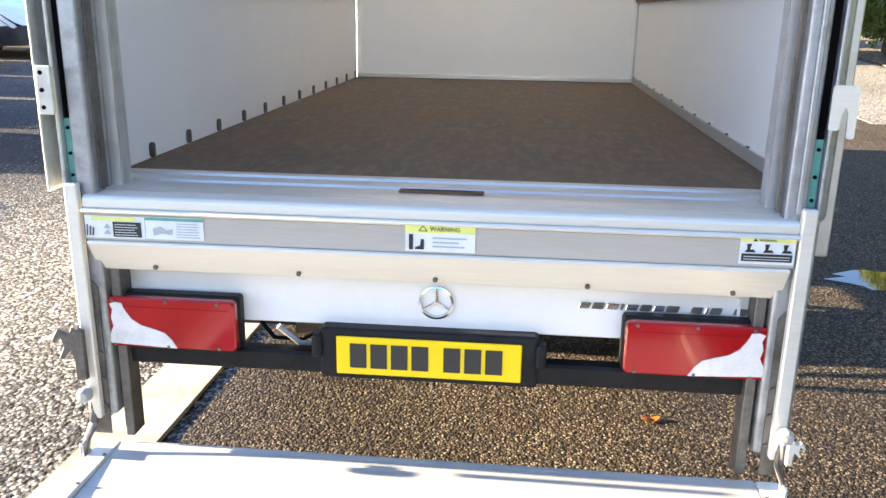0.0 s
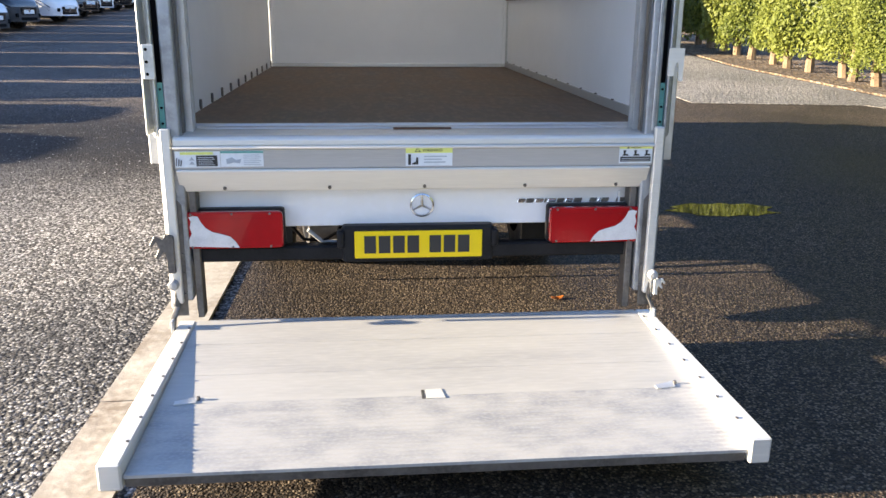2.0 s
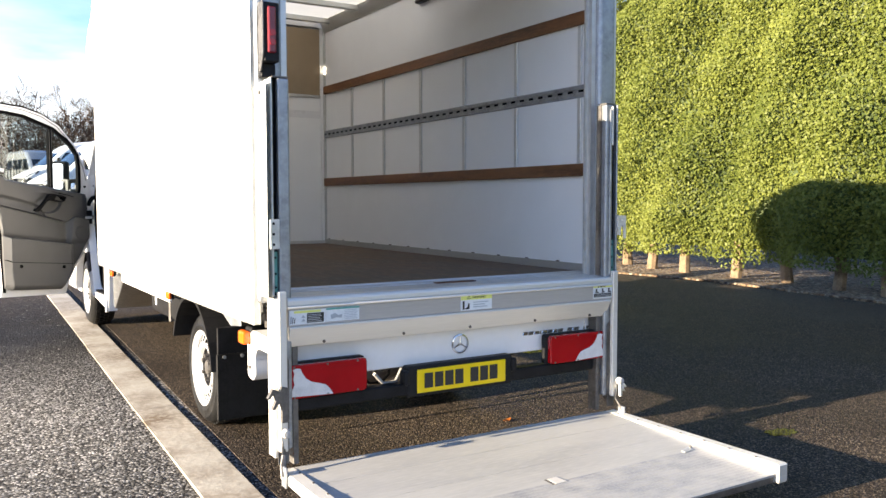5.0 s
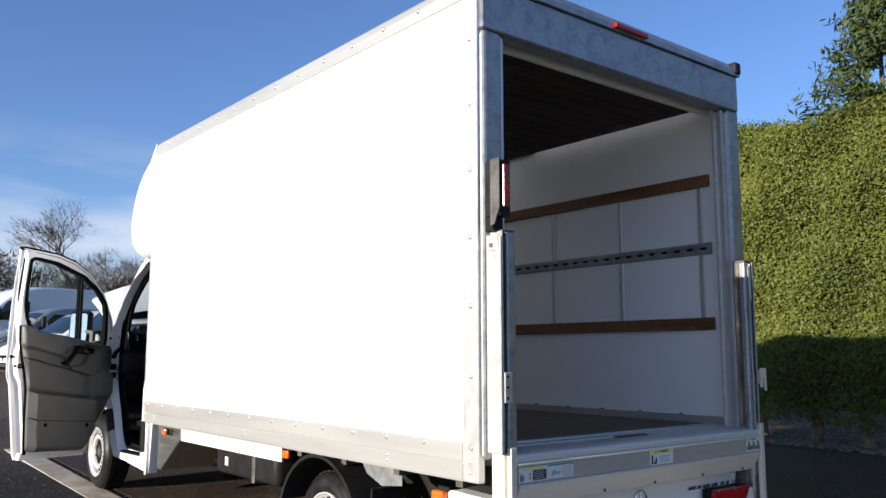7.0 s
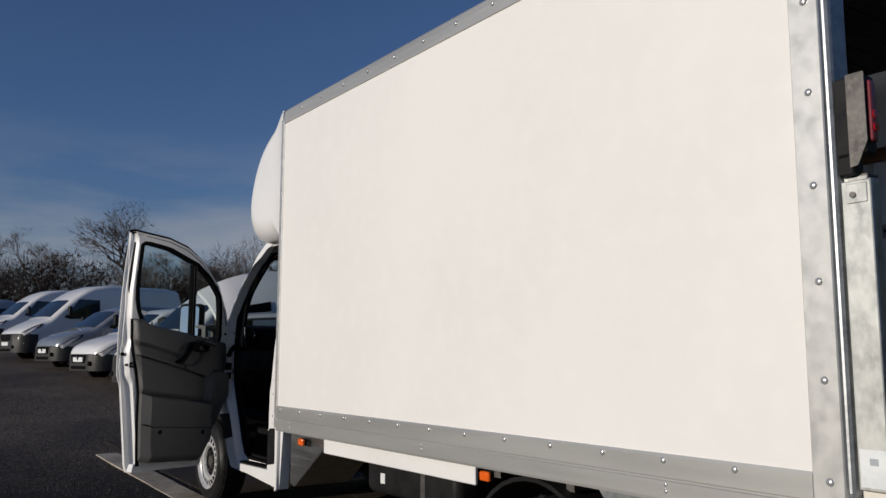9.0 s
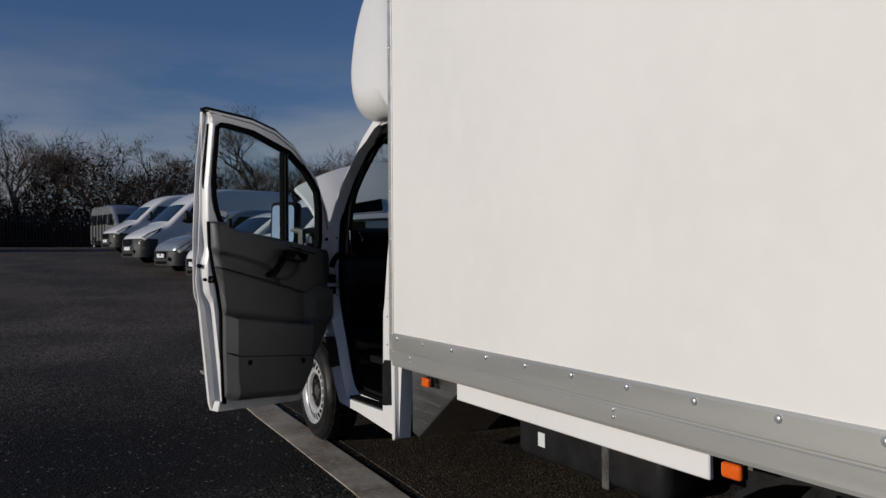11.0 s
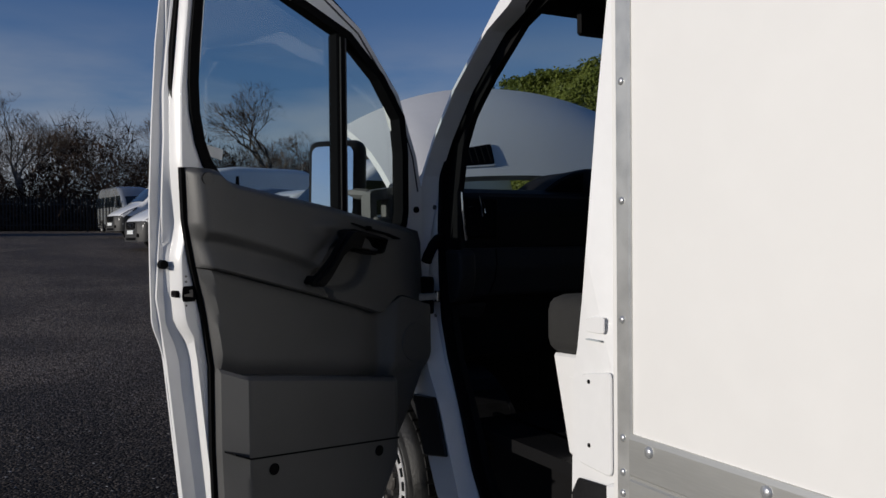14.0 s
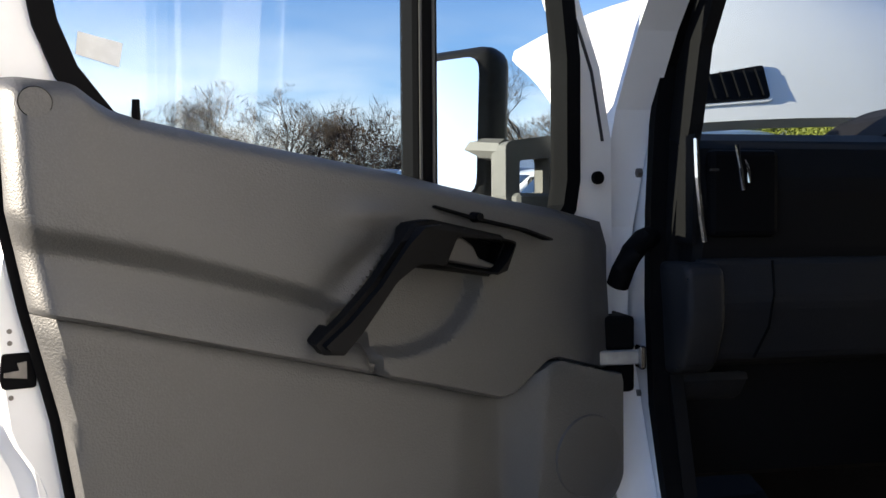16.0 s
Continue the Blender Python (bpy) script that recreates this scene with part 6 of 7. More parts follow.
        d -= 0.026 * step01((1.05 - ((u - 0.455) / 0.14) ** 2 - ((z - 1.385) / 0.106) ** 2) / 0.30) * step01((bar_u + 0.012 - u) / 0.02) * step01((1.44 - z) / 0.03)
        d -= 0.018 * math.exp(-((u - bar_u - 0.035) / 0.032) ** 2 - ((z - 1.405) / 0.035) ** 2)
        d += 0.010 * math.exp(-((u - 0.50) / 0.045) ** 2 - ((z - 1.475) / 0.016) ** 2)
        d -= 0.026 * fade(hi - z, 0.022) + 0.034 * fade(line(outer, z) - u, 0.026) + 0.009 * fade(z - se, 0.006)
        return max(0.004, d)

    def middle(u, z):
        """Depth of the flat middle panel with its chamfered outer edge, dip, and raised speaker end."""
        k = (1.36 - z) / 0.33
        c = 0.878 - 0.035 * k
        d = 0.048
        if u > c:
            d -= 0.030 * min(1.0, (u - c) / max(0.012, line(outer, z) - c))
        a, b_, e = 0.357 + 0.025 * k * 0.5, 0.267 - 0.010 * k, 0.180 + 0.04 * k
        if u < a:
            d -= 0.022 * step01((a - u) / max(0.02, a - b_))
        if u < b_:
            d += 0.036 * min(1.0, (b_ - u) / max(0.03, b_ - e))
        d -= 0.022 * fade(max(0.0, z - line(lip_, u)), 0.05)
        d -= 0.006 * fade(max(0.0, line(seam, u) - z), 0.008) + 0.03 * fade(max(0.0, u - line(inner, z)), 0.018)
        return max(0.004, d)

    def pocket(u, z):
        """Depth of the map pocket: proud front, sloping outer band, rounded lip and foot."""
        e = line(outer, z) - u
        d = 0.098 if e > 0.050 else 0.040 + 0.058 * max(0.0, e) / 0.050
        d -= 0.014 * fade(max(0.0, line(lip_, u) - z), 0.014) + 0.030 * fade(max(0.0, z - line(foot, u)), 0.05)
        return d - 0.050 * fade(max(0.0, u - max(0.205, line(inner, z))), 0.05)

    def moulded(name, low_, high, near_, depth, mat_, label, nu=110, nv=44):
        b = bmesh.new()
        g = []
        for j in range(nv + 1):
            g.append([])
            for i in range(nu + 1):
                z = (low_(0.5) + high(0.5)) / 2
                for _ in range(4):
                    u = near_(z) + (line(outer, z) - near_(z)) * i / nu
                    z = low_(u) + (high(u) - low_(u)) * j / nv
                g[-1].append(b.verts.new((u, depth(u, z), z)))
        for p, q in zip(g, g[1:]):
            for i in range(nu):
                b.faces.new((p[i], p[i + 1], q[i + 1], q[i]))
        border = g[0][:] + [r[-1] for r in g[1:]] + g[-1][-2::-1] + [r[0] for r in g[-2:0:-1]]
        back = [b.verts.new((v.co.x, -0.004, v.co.z)) for v in border]
        for i in range(len(border)):
            k = (i + 1) % len(border)
            b.faces.new((border[i], border[k], back[k], back[i]))
        return part(name, b, mat_, dr, label, smooth=True)

    moulded("upper_trim", lambda u: line(seam, u) + 0.0012, lambda u: line(topl, u), lambda z: line(inner, z), roll, TRIM, "grey rolled upper door trim", 130, 60)
    tr = moulded("door_trim", lambda u: line(foot, u) + 0.004, lambda u: line(seam, u) - 0.0012, lambda z: line(inner, z), middle, TRIM, "grey moulded plastic door trim", 110, 60)
    pk = moulded("map_pocket", lambda u: line(foot, u), lambda u: line(lip_, u), lambda z: max(0.205, line(inner, z)), pocket, TRIM, "grey door pocket", 80, 44)
    zs_ = [0.56 + 1.07 * k / 24 for k in range(25)]
    # black strip put in for the trim's side shadow
    part("trim_gap", prism([(line(outer, z) + 0.011, z) for z in zs_] + [(line(outer, z) - 0.012, z) for z in zs_[::-1]], "y", -0.0092, 0.006), SEAL, dr, "black strip for the shaded gap along the trim")
    part("pocket_seam", prism([(0.849, 0.866), (0.800, 0.845), (0.235, 0.799), (0.235, 0.794), (0.800, 0.840), (0.849, 0.861)], "y", 0.046, 0.0992), SEAL, pk)
    for u, z in ((0.725, 0.800), (0.325, 0.772)):
        part("plug", rod((u, 0.095, z), (u, 0.1005, z), 0.0165, seg=16), SEAL, pk)
    part("speaker", lathe([(0.066, 0.0), (0.064, 0.0035), (0.058, 0.004), (0.001, 0.0045)], (0.118, middle(0.118, 1.09), 1.090), "y", 28), TRIMD, tr, "round speaker cover", smooth=True)
    dy = roll(0.897, 1.598)
    part("disc_gap", rod((0.897, dy - 0.008, 1.598), (0.897, dy + 0.0022, 1.598), 0.0175, seg=28), SEAL, dr)
    part("trim_disc", rod((0.897, dy - 0.008, 1.598), (0.897, dy + 0.0030, 1.598), 0.0165, seg=28), TRIM, dr, "round grey trim plug")
    part("lock_pin", rod((0.787, 0.030, 1.585), (0.787, 0.030, 1.612), 0.0055, 0.0045, seg=8), SEAL, dr)
    # pull handle: slanting bar that runs on into the latch bezel
    hout = [(0.597, 1.313), (0.588, 1.300), (0.562, 1.298), (0.537, 1.324), (0.488, 1.382), (0.455, 1.403), (0.412, 1.398), (0.325, 1.385), (0.306, 1.402), (0.288, 1.431), (0.304, 1.444), (0.420, 1.467), (0.450, 1.463), (0.479, 1.438), (0.520, 1.388), (0.562, 1.346)]
    hole = [(0.409, 1.408), (0.391, 1.440), (0.380, 1.449), (0.300, 1.432), (0.314, 1.398), (0.328, 1.394)]
    front = [(0.288, 0.116), (0.40, 0.122), (0.47, 0.132), (0.54, 0.140), (0.58, 0.138), (0.60, 0.130)]
    hb = framed(hout, [hole], "y", 0.0, 0.6)
    hb = framed(shrink(hout, 0.007), [shrink(hole, -0.005)], "y", 0.6, 1.0, hb)
    for v in hb.verts:
        f_ = line(front, v.co.x)
        base_ = 0.050 if v.co.x < 0.46 else f_ - 0.036
        v.co.y = base_ + (f_ - base_) * v.co.y
    h = part("pull_handle", hb, HANDLE, dr, "black angled pull handle running into its bezel", smooth=True)
    part("handle_foot", prism(rounded([(0.590, 1.312), (0.584, 1.304), (0.566, 1.303), (0.554, 1.318), (0.566, 1.332)], 0.006, 3), "y", 0.045, 0.118), HANDLE, h)
    # black plate behind the lever, which also stands for the lever's shadow
    part("bezel_back", prism(shrink(hole, -0.004), "y", 0.040, 0.060), SEAL, h)
    part("latch_lever", prism([(0.404, 1.410), (0.389, 1.437), (0.379, 1.445), (0.356, 1.430), (0.347, 1.412), (0.318, 1.402), (0.328, 1.396)], "y", 0.062, 0.100, 0.003), TRIMD, h, "grey latch lever")
    part("trim_slit", prism([(0.396, 1.4865), (0.325, 1.4695), (0.240, 1.4525), (0.190, 1.4365), (0.190, 1.4335), (0.240, 1.4485), (0.325, 1.4650), (0.396, 1.4835)], "y", 0.030, line([(0.2, 0.058), (0.4, 0.072)], 0.3)), SEAL, dr, "dark slit above the handle")
    part("slit_knob", rod((0.325, 0.05, 1.470), (0.325, 0.070, 1.470), 0.008, 0.006, seg=10), SEAL, dr)
    # lock, stops and studs on the closing edge
    lk = part("door_lock", prism(rounded([(0.898, 1.272), (0.934, 1.272), (0.937, 1.286), (0.934, 1.314), (0.898, 1.314)], 0.004, 2), "y", -0.012, -0.0068, 0.001), SEAL, dr, "black door lock")
    part("latch_claw", prism([(0.908, 1.284), (0.932, 1.287), (0.932, 1.292), (0.916, 1.294), (0.918, 1.303), (0.908, 1.304)], "y", -0.0066, -0.0045), STEELD, lk, "dull steel latch claw")
    part("lock_catch", box(0.936, 0.948, -0.050, -0.020, 1.284, 1.302, 0.003), SEAL, dr)
    for z in (1.262, 1.326, 1.34):
        part("screw", rod((0.925, -0.0102, z), (0.925, -0.0085, z), 0.003, seg=8), STEELD, dr)
    part("door_stop", rod((0.963, -0.070, 1.372), (0.963, -0.052, 1.372), 0.012, seg=14), SEAL, dr)
    part("door_stop", rod((0.045, -0.004, 1.535), (0.045, 0.004, 1.535), 0.011, seg=14), SEAL, dr)
    # outside mirror, turned to look back along a closed door, on a pale bracket
    mb = box(-0.105, 0.105, -0.040, 0.048, -0.155, 0.15, 0.036, seg=4)
    mir = part("mirror", mb, BLACK, dr, "black door mirror housing", smooth=True)
    mir.matrix_basis = Matrix.Translation((0.140, -0.300, 1.640)) @ Matrix.Rotation(radians(-65), 4, "Z") @ Matrix.Rotation(radians(3), 4, "X")
    part("mirror_glass", prism(rounded([(-0.080, -0.130), (0.080, -0.130), (0.080, 0.124), (-0.080, 0.124)], 0.03, 5), "y", 0.0485, 0.0505), MIRROR, mir, "mirror glass")
    part("mirror_bracket", framed(rounded([(0.150, 1.602), (0.018, 1.622), (0.012, 1.492), (0.150, 1.492)], 0.015, 3), [rounded([(0.120, 1.570), (0.055, 1.577), (0.055, 1.511), (0.120, 1.511)], 0.006, 2)], "y", -0.165, -0.120), MIRARM, dr, "grey mirror bracket")
    part("mirror_arm", tube([(0.150, -0.25, 1.60), (0.140, -0.20, 1.595), (0.130, -0.15, 1.590)], 0.020, 8), MIRARM, dr, "grey mirror arm", smooth=True)
    part("mirror_foot", box(0.02, 0.14, -0.122, -0.096, 1.475, 1.512, 0.006), MIRARM, dr)



build_cab()
build_bonnet()
build_door()


# ---- parked vehicles ----
VEHICLES = {
    # length, wheel radius, front and rear wheel, half width, bonnet end, screen top, roof corner, roof taper, side outline of the top
    "van": (5.6, 0.34, 0.98, 4.45, 1.0, 0.92, 1.60, 0.22, 0.87, [(0, 0.62), (0.03, 0.80), (0.12, 0.92), (0.45, 1.12), (0.92, 1.33), (1.60, 1.97), (2.02, 2.29), (2.45, 2.46), (2.9, 2.52), (5.2, 2.52), (5.5, 2.42), (5.6, 1.8)]),
    "minibus": (6.3, 0.34, 0.98, 5.0, 1.0, 0.92, 1.60, 0.22, 0.87, [(0, 0.62), (0.03, 0.80), (0.12, 0.92), (0.45, 1.12), (0.92, 1.33), (1.60, 1.98), (2.02, 2.31), (2.45, 2.50), (2.9, 2.56), (5.9, 2.56), (6.2, 2.46), (6.3, 1.8)]),
    "small_van": (4.5, 0.31, 0.86, 3.6, 0.90, 1.0, 1.72, 0.16, 0.88, [(0, 0.58), (0.03, 0.73), (0.12, 0.84), (0.45, 1.00), (1.0, 1.15), (1.72, 1.68), (2.0, 1.79), (2.5, 1.85), (4.1, 1.83), (4.4, 1.74), (4.5, 1.2)]),
    "car": (4.0, 0.31, 0.84, 3.35, 0.86, 1.0, 1.86, 0.16, 0.74, [(0, 0.52), (0.03, 0.66), (0.12, 0.75), (0.5, 0.87), (1.0, 0.96), (1.86, 1.38), (2.2, 1.45), (2.8, 1.46), (3.5, 1.32), (3.85, 1.05), (4.0, 0.8)]),
}


def vehicle(kind, paint, label):
    """A parked vehicle at the origin, nose towards -y: a shell swept along its length, with glass, lamps, bumper and wheels laid on it."""
    ln, r, fw, rw, hw, be, sy, rc, taper, tops = VEHICLES[kind]
    h = max(z for _, z in tops)
    car = kind == "car"
    top = lambda y: float(np.interp(y, [p[0] for p in tops], [p[1] for p in tops]))
    belt = top(be)
    plan = [(0, 0.60), (0.05, 0.77), (0.15, 0.89), (0.4, 0.97), (0.9, 1.0), (ln - 0.25, 1.0), (ln, 0.92)]
    tum = [(0.25, 0.95), (0.5, 1.0), (belt - 0.05, 0.995), (h, taper)]
    wd = lambda y, z: hw * float(np.interp(y, [p[0] for p in plan], [p[1] for p in plan])) * float(np.interp(z, [p[0] for p in tum], [p[1] for p in tum]))
    cr = lambda y: min(rc, 0.28 * (top(y) - 0.28))

    def edge(y, z):
        """Half width of the shell at a height, rounded over at the top."""
        c = cr(y)
        zc = top(y) - c
        if z <= zc:
            return wd(y, z)
        return wd(y, zc) - c + math.sqrt(max(0.0, c * c - (z - zc) ** 2))

    def lid(y, x):
        """Height of the shell at a distance from its middle line."""
        c = cr(y)
        w = wd(y, top(y) - c) - c
        if abs(x) <= w:
            return top(y) + 0.03 * (1 - (x / w) ** 2)
        return top(y) - c + math.sqrt(max(0.0, c * c - (abs(x) - w) ** 2))

    th = root("parked_" + ("car" if car else "minibus" if kind == "minibus" else "van"), label, "car" if car else "van", "parked vehicles in the yard")
    ys = sorted({0, 0.02, 0.05, 0.1, 0.16, 0.25, 0.4, 0.6, 0.8, be, ln, ln - 0.05, ln - 0.15, ln - 0.3, ln - 0.6, *[be + (sy - be) * k / 5 for k in range(1, 6)], sy + 0.12, sy + 0.28, sy + 0.5, sy + 0.8, sy + 1.4, (sy + ln) / 2 + 0.3})
    b = bmesh.new()
    rows = []
    for y in ys:
        c = cr(y)
        zc = top(y) - c
        half = [(wd(y, z), z) for z in np.linspace(0.28, zc, 7)]
        w1 = wd(y, zc) - c
        half += [(w1 + c * math.cos(a), zc + c * math.sin(a)) for a in (radians(q) for q in (22, 45, 68))]
        half += [(w1 * q, top(y) + 0.03 * (1 - q * q)) for q in (1.0, 0.6, 0.25)]
        rows.append([b.verts.new((x, y, z)) for x, z in half] + [b.verts.new((-x, y, z)) for x, z in half[::-1]])
    for p, q in zip(rows, rows[1:]):
        for k in range(len(p)):
            b.faces.new((p[k], p[(k + 1) % len(p)], q[(k + 1) % len(p)], q[k]))
    b.faces.new(rows[0])
    b.faces.new(rows[-1][::-1])
    body = part("body", b, PAINTS[paint], th, smooth=True)

    def side_patch(name, poly, mat_, par, s, off=0.010):
        b = bmesh.new()
        out_ = [b.verts.new((s * (edge(y, z) + off), y, z)) for y, z in poly]
        in_ = [b.verts.new((s * (edge(y, z) - 0.03), y, z)) for y, z in poly]
        b.faces.new(out_)
        b.faces.new(in_[::-1])
        for k in range(len(poly)):
            m_ = (k + 1) % len(poly)
            b.faces.new((out_[k], out_[m_], in_[m_], in_[k]))
        return part(name, b, mat_, par)

    # windscreen wrapping round to the pillars
    b = bmesh.new()
    g = []
    for layer in (0.010, -0.02):
        for k in range(7):
            y = be + 0.05 + (sy - be - 0.08) * k / 6
            w = edge(y, top(y) - cr(y)) - cr(y) * 0.95
            g.append([b.verts.new((w * q, y - layer * 0.7, lid(y, w * q) + layer * 0.7)) for q in np.linspace(-1, 1, 11)])
    for lo, hi in ((0, 7), (7, 14)):
        for p, q in zip(g[lo:hi], g[lo + 1:hi]):
            for k in range(10):
                b.faces.new((p[k], p[k + 1], q[k + 1], q[k]))
    for p, q in ((g[0], g[7]), (g[6], g[13])):
        for k in range(10):
            b.faces.new((p[k], p[k + 1], q[k + 1], q[k]))
    for k in range(6):
        for e in (0, 10):
            b.faces.new((g[k][e], g[k + 1][e], g[k + 8][e], g[k + 7][e]))
    part("windscreen", b, DARKGL, body, smooth=True)
    mid = (be + sy) / 2
    zt = min(h - rc - (0.06 if not car else 0.02), top(sy) + 0.02)
    for s in (-1, 1):
        lowz = belt + 0.05
        front = [(be + 0.42, lowz), (mid + 0.22, min(zt, lid(mid, 0) - 0.16)), (sy + 0.22, zt), (sy + 0.92, zt), (sy + 0.92, lowz), (be + 0.60, lowz - 0.05)]
        side_patch("side_window", front, DARKGL, body, s)
        more = 4 if kind == "minibus" else 1 if car else 0
        for k in range(more):
            a = sy + 1.06 + k * 0.98
            e = min(a + 0.86, ln - (0.75 if car else 0.25))
            side_patch("side_window", [(a, lowz + 0.04), (a, zt), (e, zt - (0.12 if car else 0)), (e, lowz + 0.04)], DARKGL, body, s)
        q = belt
        hl = side_patch("headlight", [(0.045, q - 0.60), (0.05, q - 0.50), (0.15, q - 0.44), (0.38, q - 0.29), (0.70, q - 0.16), (0.66, q - 0.25), (0.36, q - 0.43), (0.18, q - 0.57)], DARKGL, th, s, 0.022)
        side_patch("lamp_core", [(0.07, q - 0.575), (0.15, q - 0.465), (0.39, q - 0.305), (0.62, q - 0.215), (0.36, q - 0.41), (0.19, q - 0.55)], CLEARL, hl, s, 0.028)
        m_ = box(-0.07, 0.07, -0.05, 0.06, -0.16, 0.16, 0.035, seg=2) if not car else box(-0.09, 0.09, -0.05, 0.05, -0.06, 0.06, 0.03, seg=2)
        bmesh.ops.translate(m_, vec=(s * (hw + 0.15), be + 0.52, belt + (0.25 if not car else 0.08)), verts=m_.verts)
        mr_ = part("mirror", m_, BLACK if not car else PAINTS[paint], th)
        part("mirror_arm", rod((s * (hw - 0.08), be + 0.58, belt + 0.12), (s * (hw + 0.12), be + 0.54, belt + 0.14), 0.03, seg=6), BLACK, mr_)
        part("sill_trim", box(min(s * (hw - 0.03), s * (hw + 0.012)), max(s * (hw - 0.03), s * (hw + 0.012)), fw + r + 0.1, rw - r - 0.1, 0.30, 0.44, 0.01), BLACK, th)
    # wrap-round bumper following the nose
    bz = belt - 0.50 if not car else belt - 0.42
    b = bmesh.new()
    g = []
    for y in (-0.03, 0.0, 0.05, 0.12, 0.22, 0.36, fw - r - 0.06):
        yy = max(0.0, y)
        zs = [0.24, 0.30, 0.42, max(0.46, bz - 0.03), max(0.49, bz)]
        half = [(edge(yy, z) * (0.93 if y < 0 else 1) + (0.018 if k < 4 else -0.01), z) for k, z in enumerate(zs)]
        g.append([b.verts.new((x, y - 0.012, z)) for x, z in half] + [b.verts.new((-x, y - 0.012, z)) for x, z in half[::-1]])
    for p, q in zip(g, g[1:]):
        for k in range(len(p)):
            b.faces.new((p[k], p[(k + 1) % len(p)], q[(k + 1) % len(p)], q[k]))
    b.faces.new(g[0])
    b.faces.new(g[-1][::-1])
    bp = part("bumper", b, BUMPER if not car else PAINTS[paint], th, "dark plastic wrap-round bumper" if not car else "", smooth=True)
    part("lower_intake", box(-0.40, 0.40, -0.056, 0.0, 0.28, 0.36, 0.01), SEAL, bp)
    for s in (-1, 1):
        part("fog_lamp", rod((s * 0.56, -0.05, 0.42), (s * 0.56, 0.0, 0.42), 0.055, seg=14), SEAL, bp)
    gr = part("grille", prism(rounded([(-0.36, bz - 0.22), (0.36, bz - 0.22), (0.42, bz - 0.02), (-0.42, bz - 0.02)], 0.05, 3), "y", -0.055, 0.12, 0.012), SEAL, th, "black grille with a bright badge")
    for k in range(3):
        part("grille_bar", box(-0.34, 0.34, -0.061, -0.0555, bz - 0.18 + k * 0.055, bz - 0.168 + k * 0.055), CHROME, gr)
    part("badge", rod((0, -0.07, bz - 0.10), (0, -0.0615, bz - 0.10), 0.05, seg=10), CHROME, gr)
    part("number_plate", box(-0.26, 0.26, -0.066, -0.048, 0.46, 0.57), LABELW, th)
    for q in (fw, rw):
        part("arch", prism(arc(q, r, r + 0.075, -12, 192, 18), "x", -hw - 0.006, hw + 0.006), BUMPER, th)
    for s in (-1, 1):
        for y in (fw, rw):
            x = s * (hw + 0.016)
            t = part("wheel", lathe([(r * 0.62, 0), (r * 0.95, -s * 0.005), (r, -s * 0.03), (r, -s * 0.19), (r * 0.6, -s * 0.2)], (x, y, r), "x", 24), RUBBER, th, smooth=True)
            part("rim", lathe([(r * 0.64, s * 0.004), (r * 0.5, -s * 0.02), (r * 0.2, -s * 0.01), (0.001, -s * 0.01)], (x, y, r), "x", 24), SILVER, t, smooth=True)
    return th


def park(protos):
    """Prototype vehicles and copies in two slanted rows and along the fence."""
    stand = lambda x, y, face: pose(x, y, gz(y), 0, 0, face)
    for key, spots in protos:
        kind, paint, label = key
        first = None
        for x, y, face in spots:
            if first is None:
                first = vehicle(kind, paint, label)
                first.matrix_basis = stand(x, y, face)
            else:
                copy_thing(first, stand(x, y, face))


park([
    (("van", "white", "white panel van parked nose out in a row"), [(0.3, 30.3, -78), (0.5, 39.2, -78), (1.15, 19.4, -78), (-9.5, 43.2, 6), (-13.0, 43.6, 4)]),
    (("minibus", "white", "long white minibus with dark side windows"), [(6.8, 27.5, -78), (8.6, 36.0, -78)]),
    (("small_van", "silver", "small silver van parked nose out"), [(0.7, 26.3, -78)]),
    (("small_van", "white", "small white van parked nose out"), [(0.9, 22.7, -78), *[(-10.3 + 0.2 * (k % 2), 4.5 + 2.53 * k, 80) for k in range(8)]]),
    (("small_van", "black", "small black van parked in a slanted row"), [(-10.2, 24.7, 80)]),
    (("minibus", "silver", "silver minibus with dark glass by the fence"), [(3.3, 50.3, 11)]),
    (("van", "navy", "dark blue van parked by the fence"), [(-6.5, 42.6, 6)]),
    (("car", "white", "white hatchback parked in a slanted row"), [(-9.9, 27.3, 76), (-10.2, 32.4, 76), (-10.3, 37.5, 76)]),
    (("car", "black", "black car parked in a slanted row"), [(-10.0, 29.8, 76), (-10.2, 34.9, 76)]),
])


# ---- hedge, conifers, bare trees, fence ----
def mesh_object(name, verts, faces, mat_, parent, label="", kind=""):
    me = bpy.data.meshes.new(name)
    me.from_pydata(verts, [], faces)
    me.materials.append(mat_)
    ob = new(name, me)
    if parent:
        ob.parent = parent
        if parent.type == "EMPTY":
            ob.matrix_parent_inverse = Matrix.Translation(-parent.location)
    return tagged(ob, label, kind=kind)


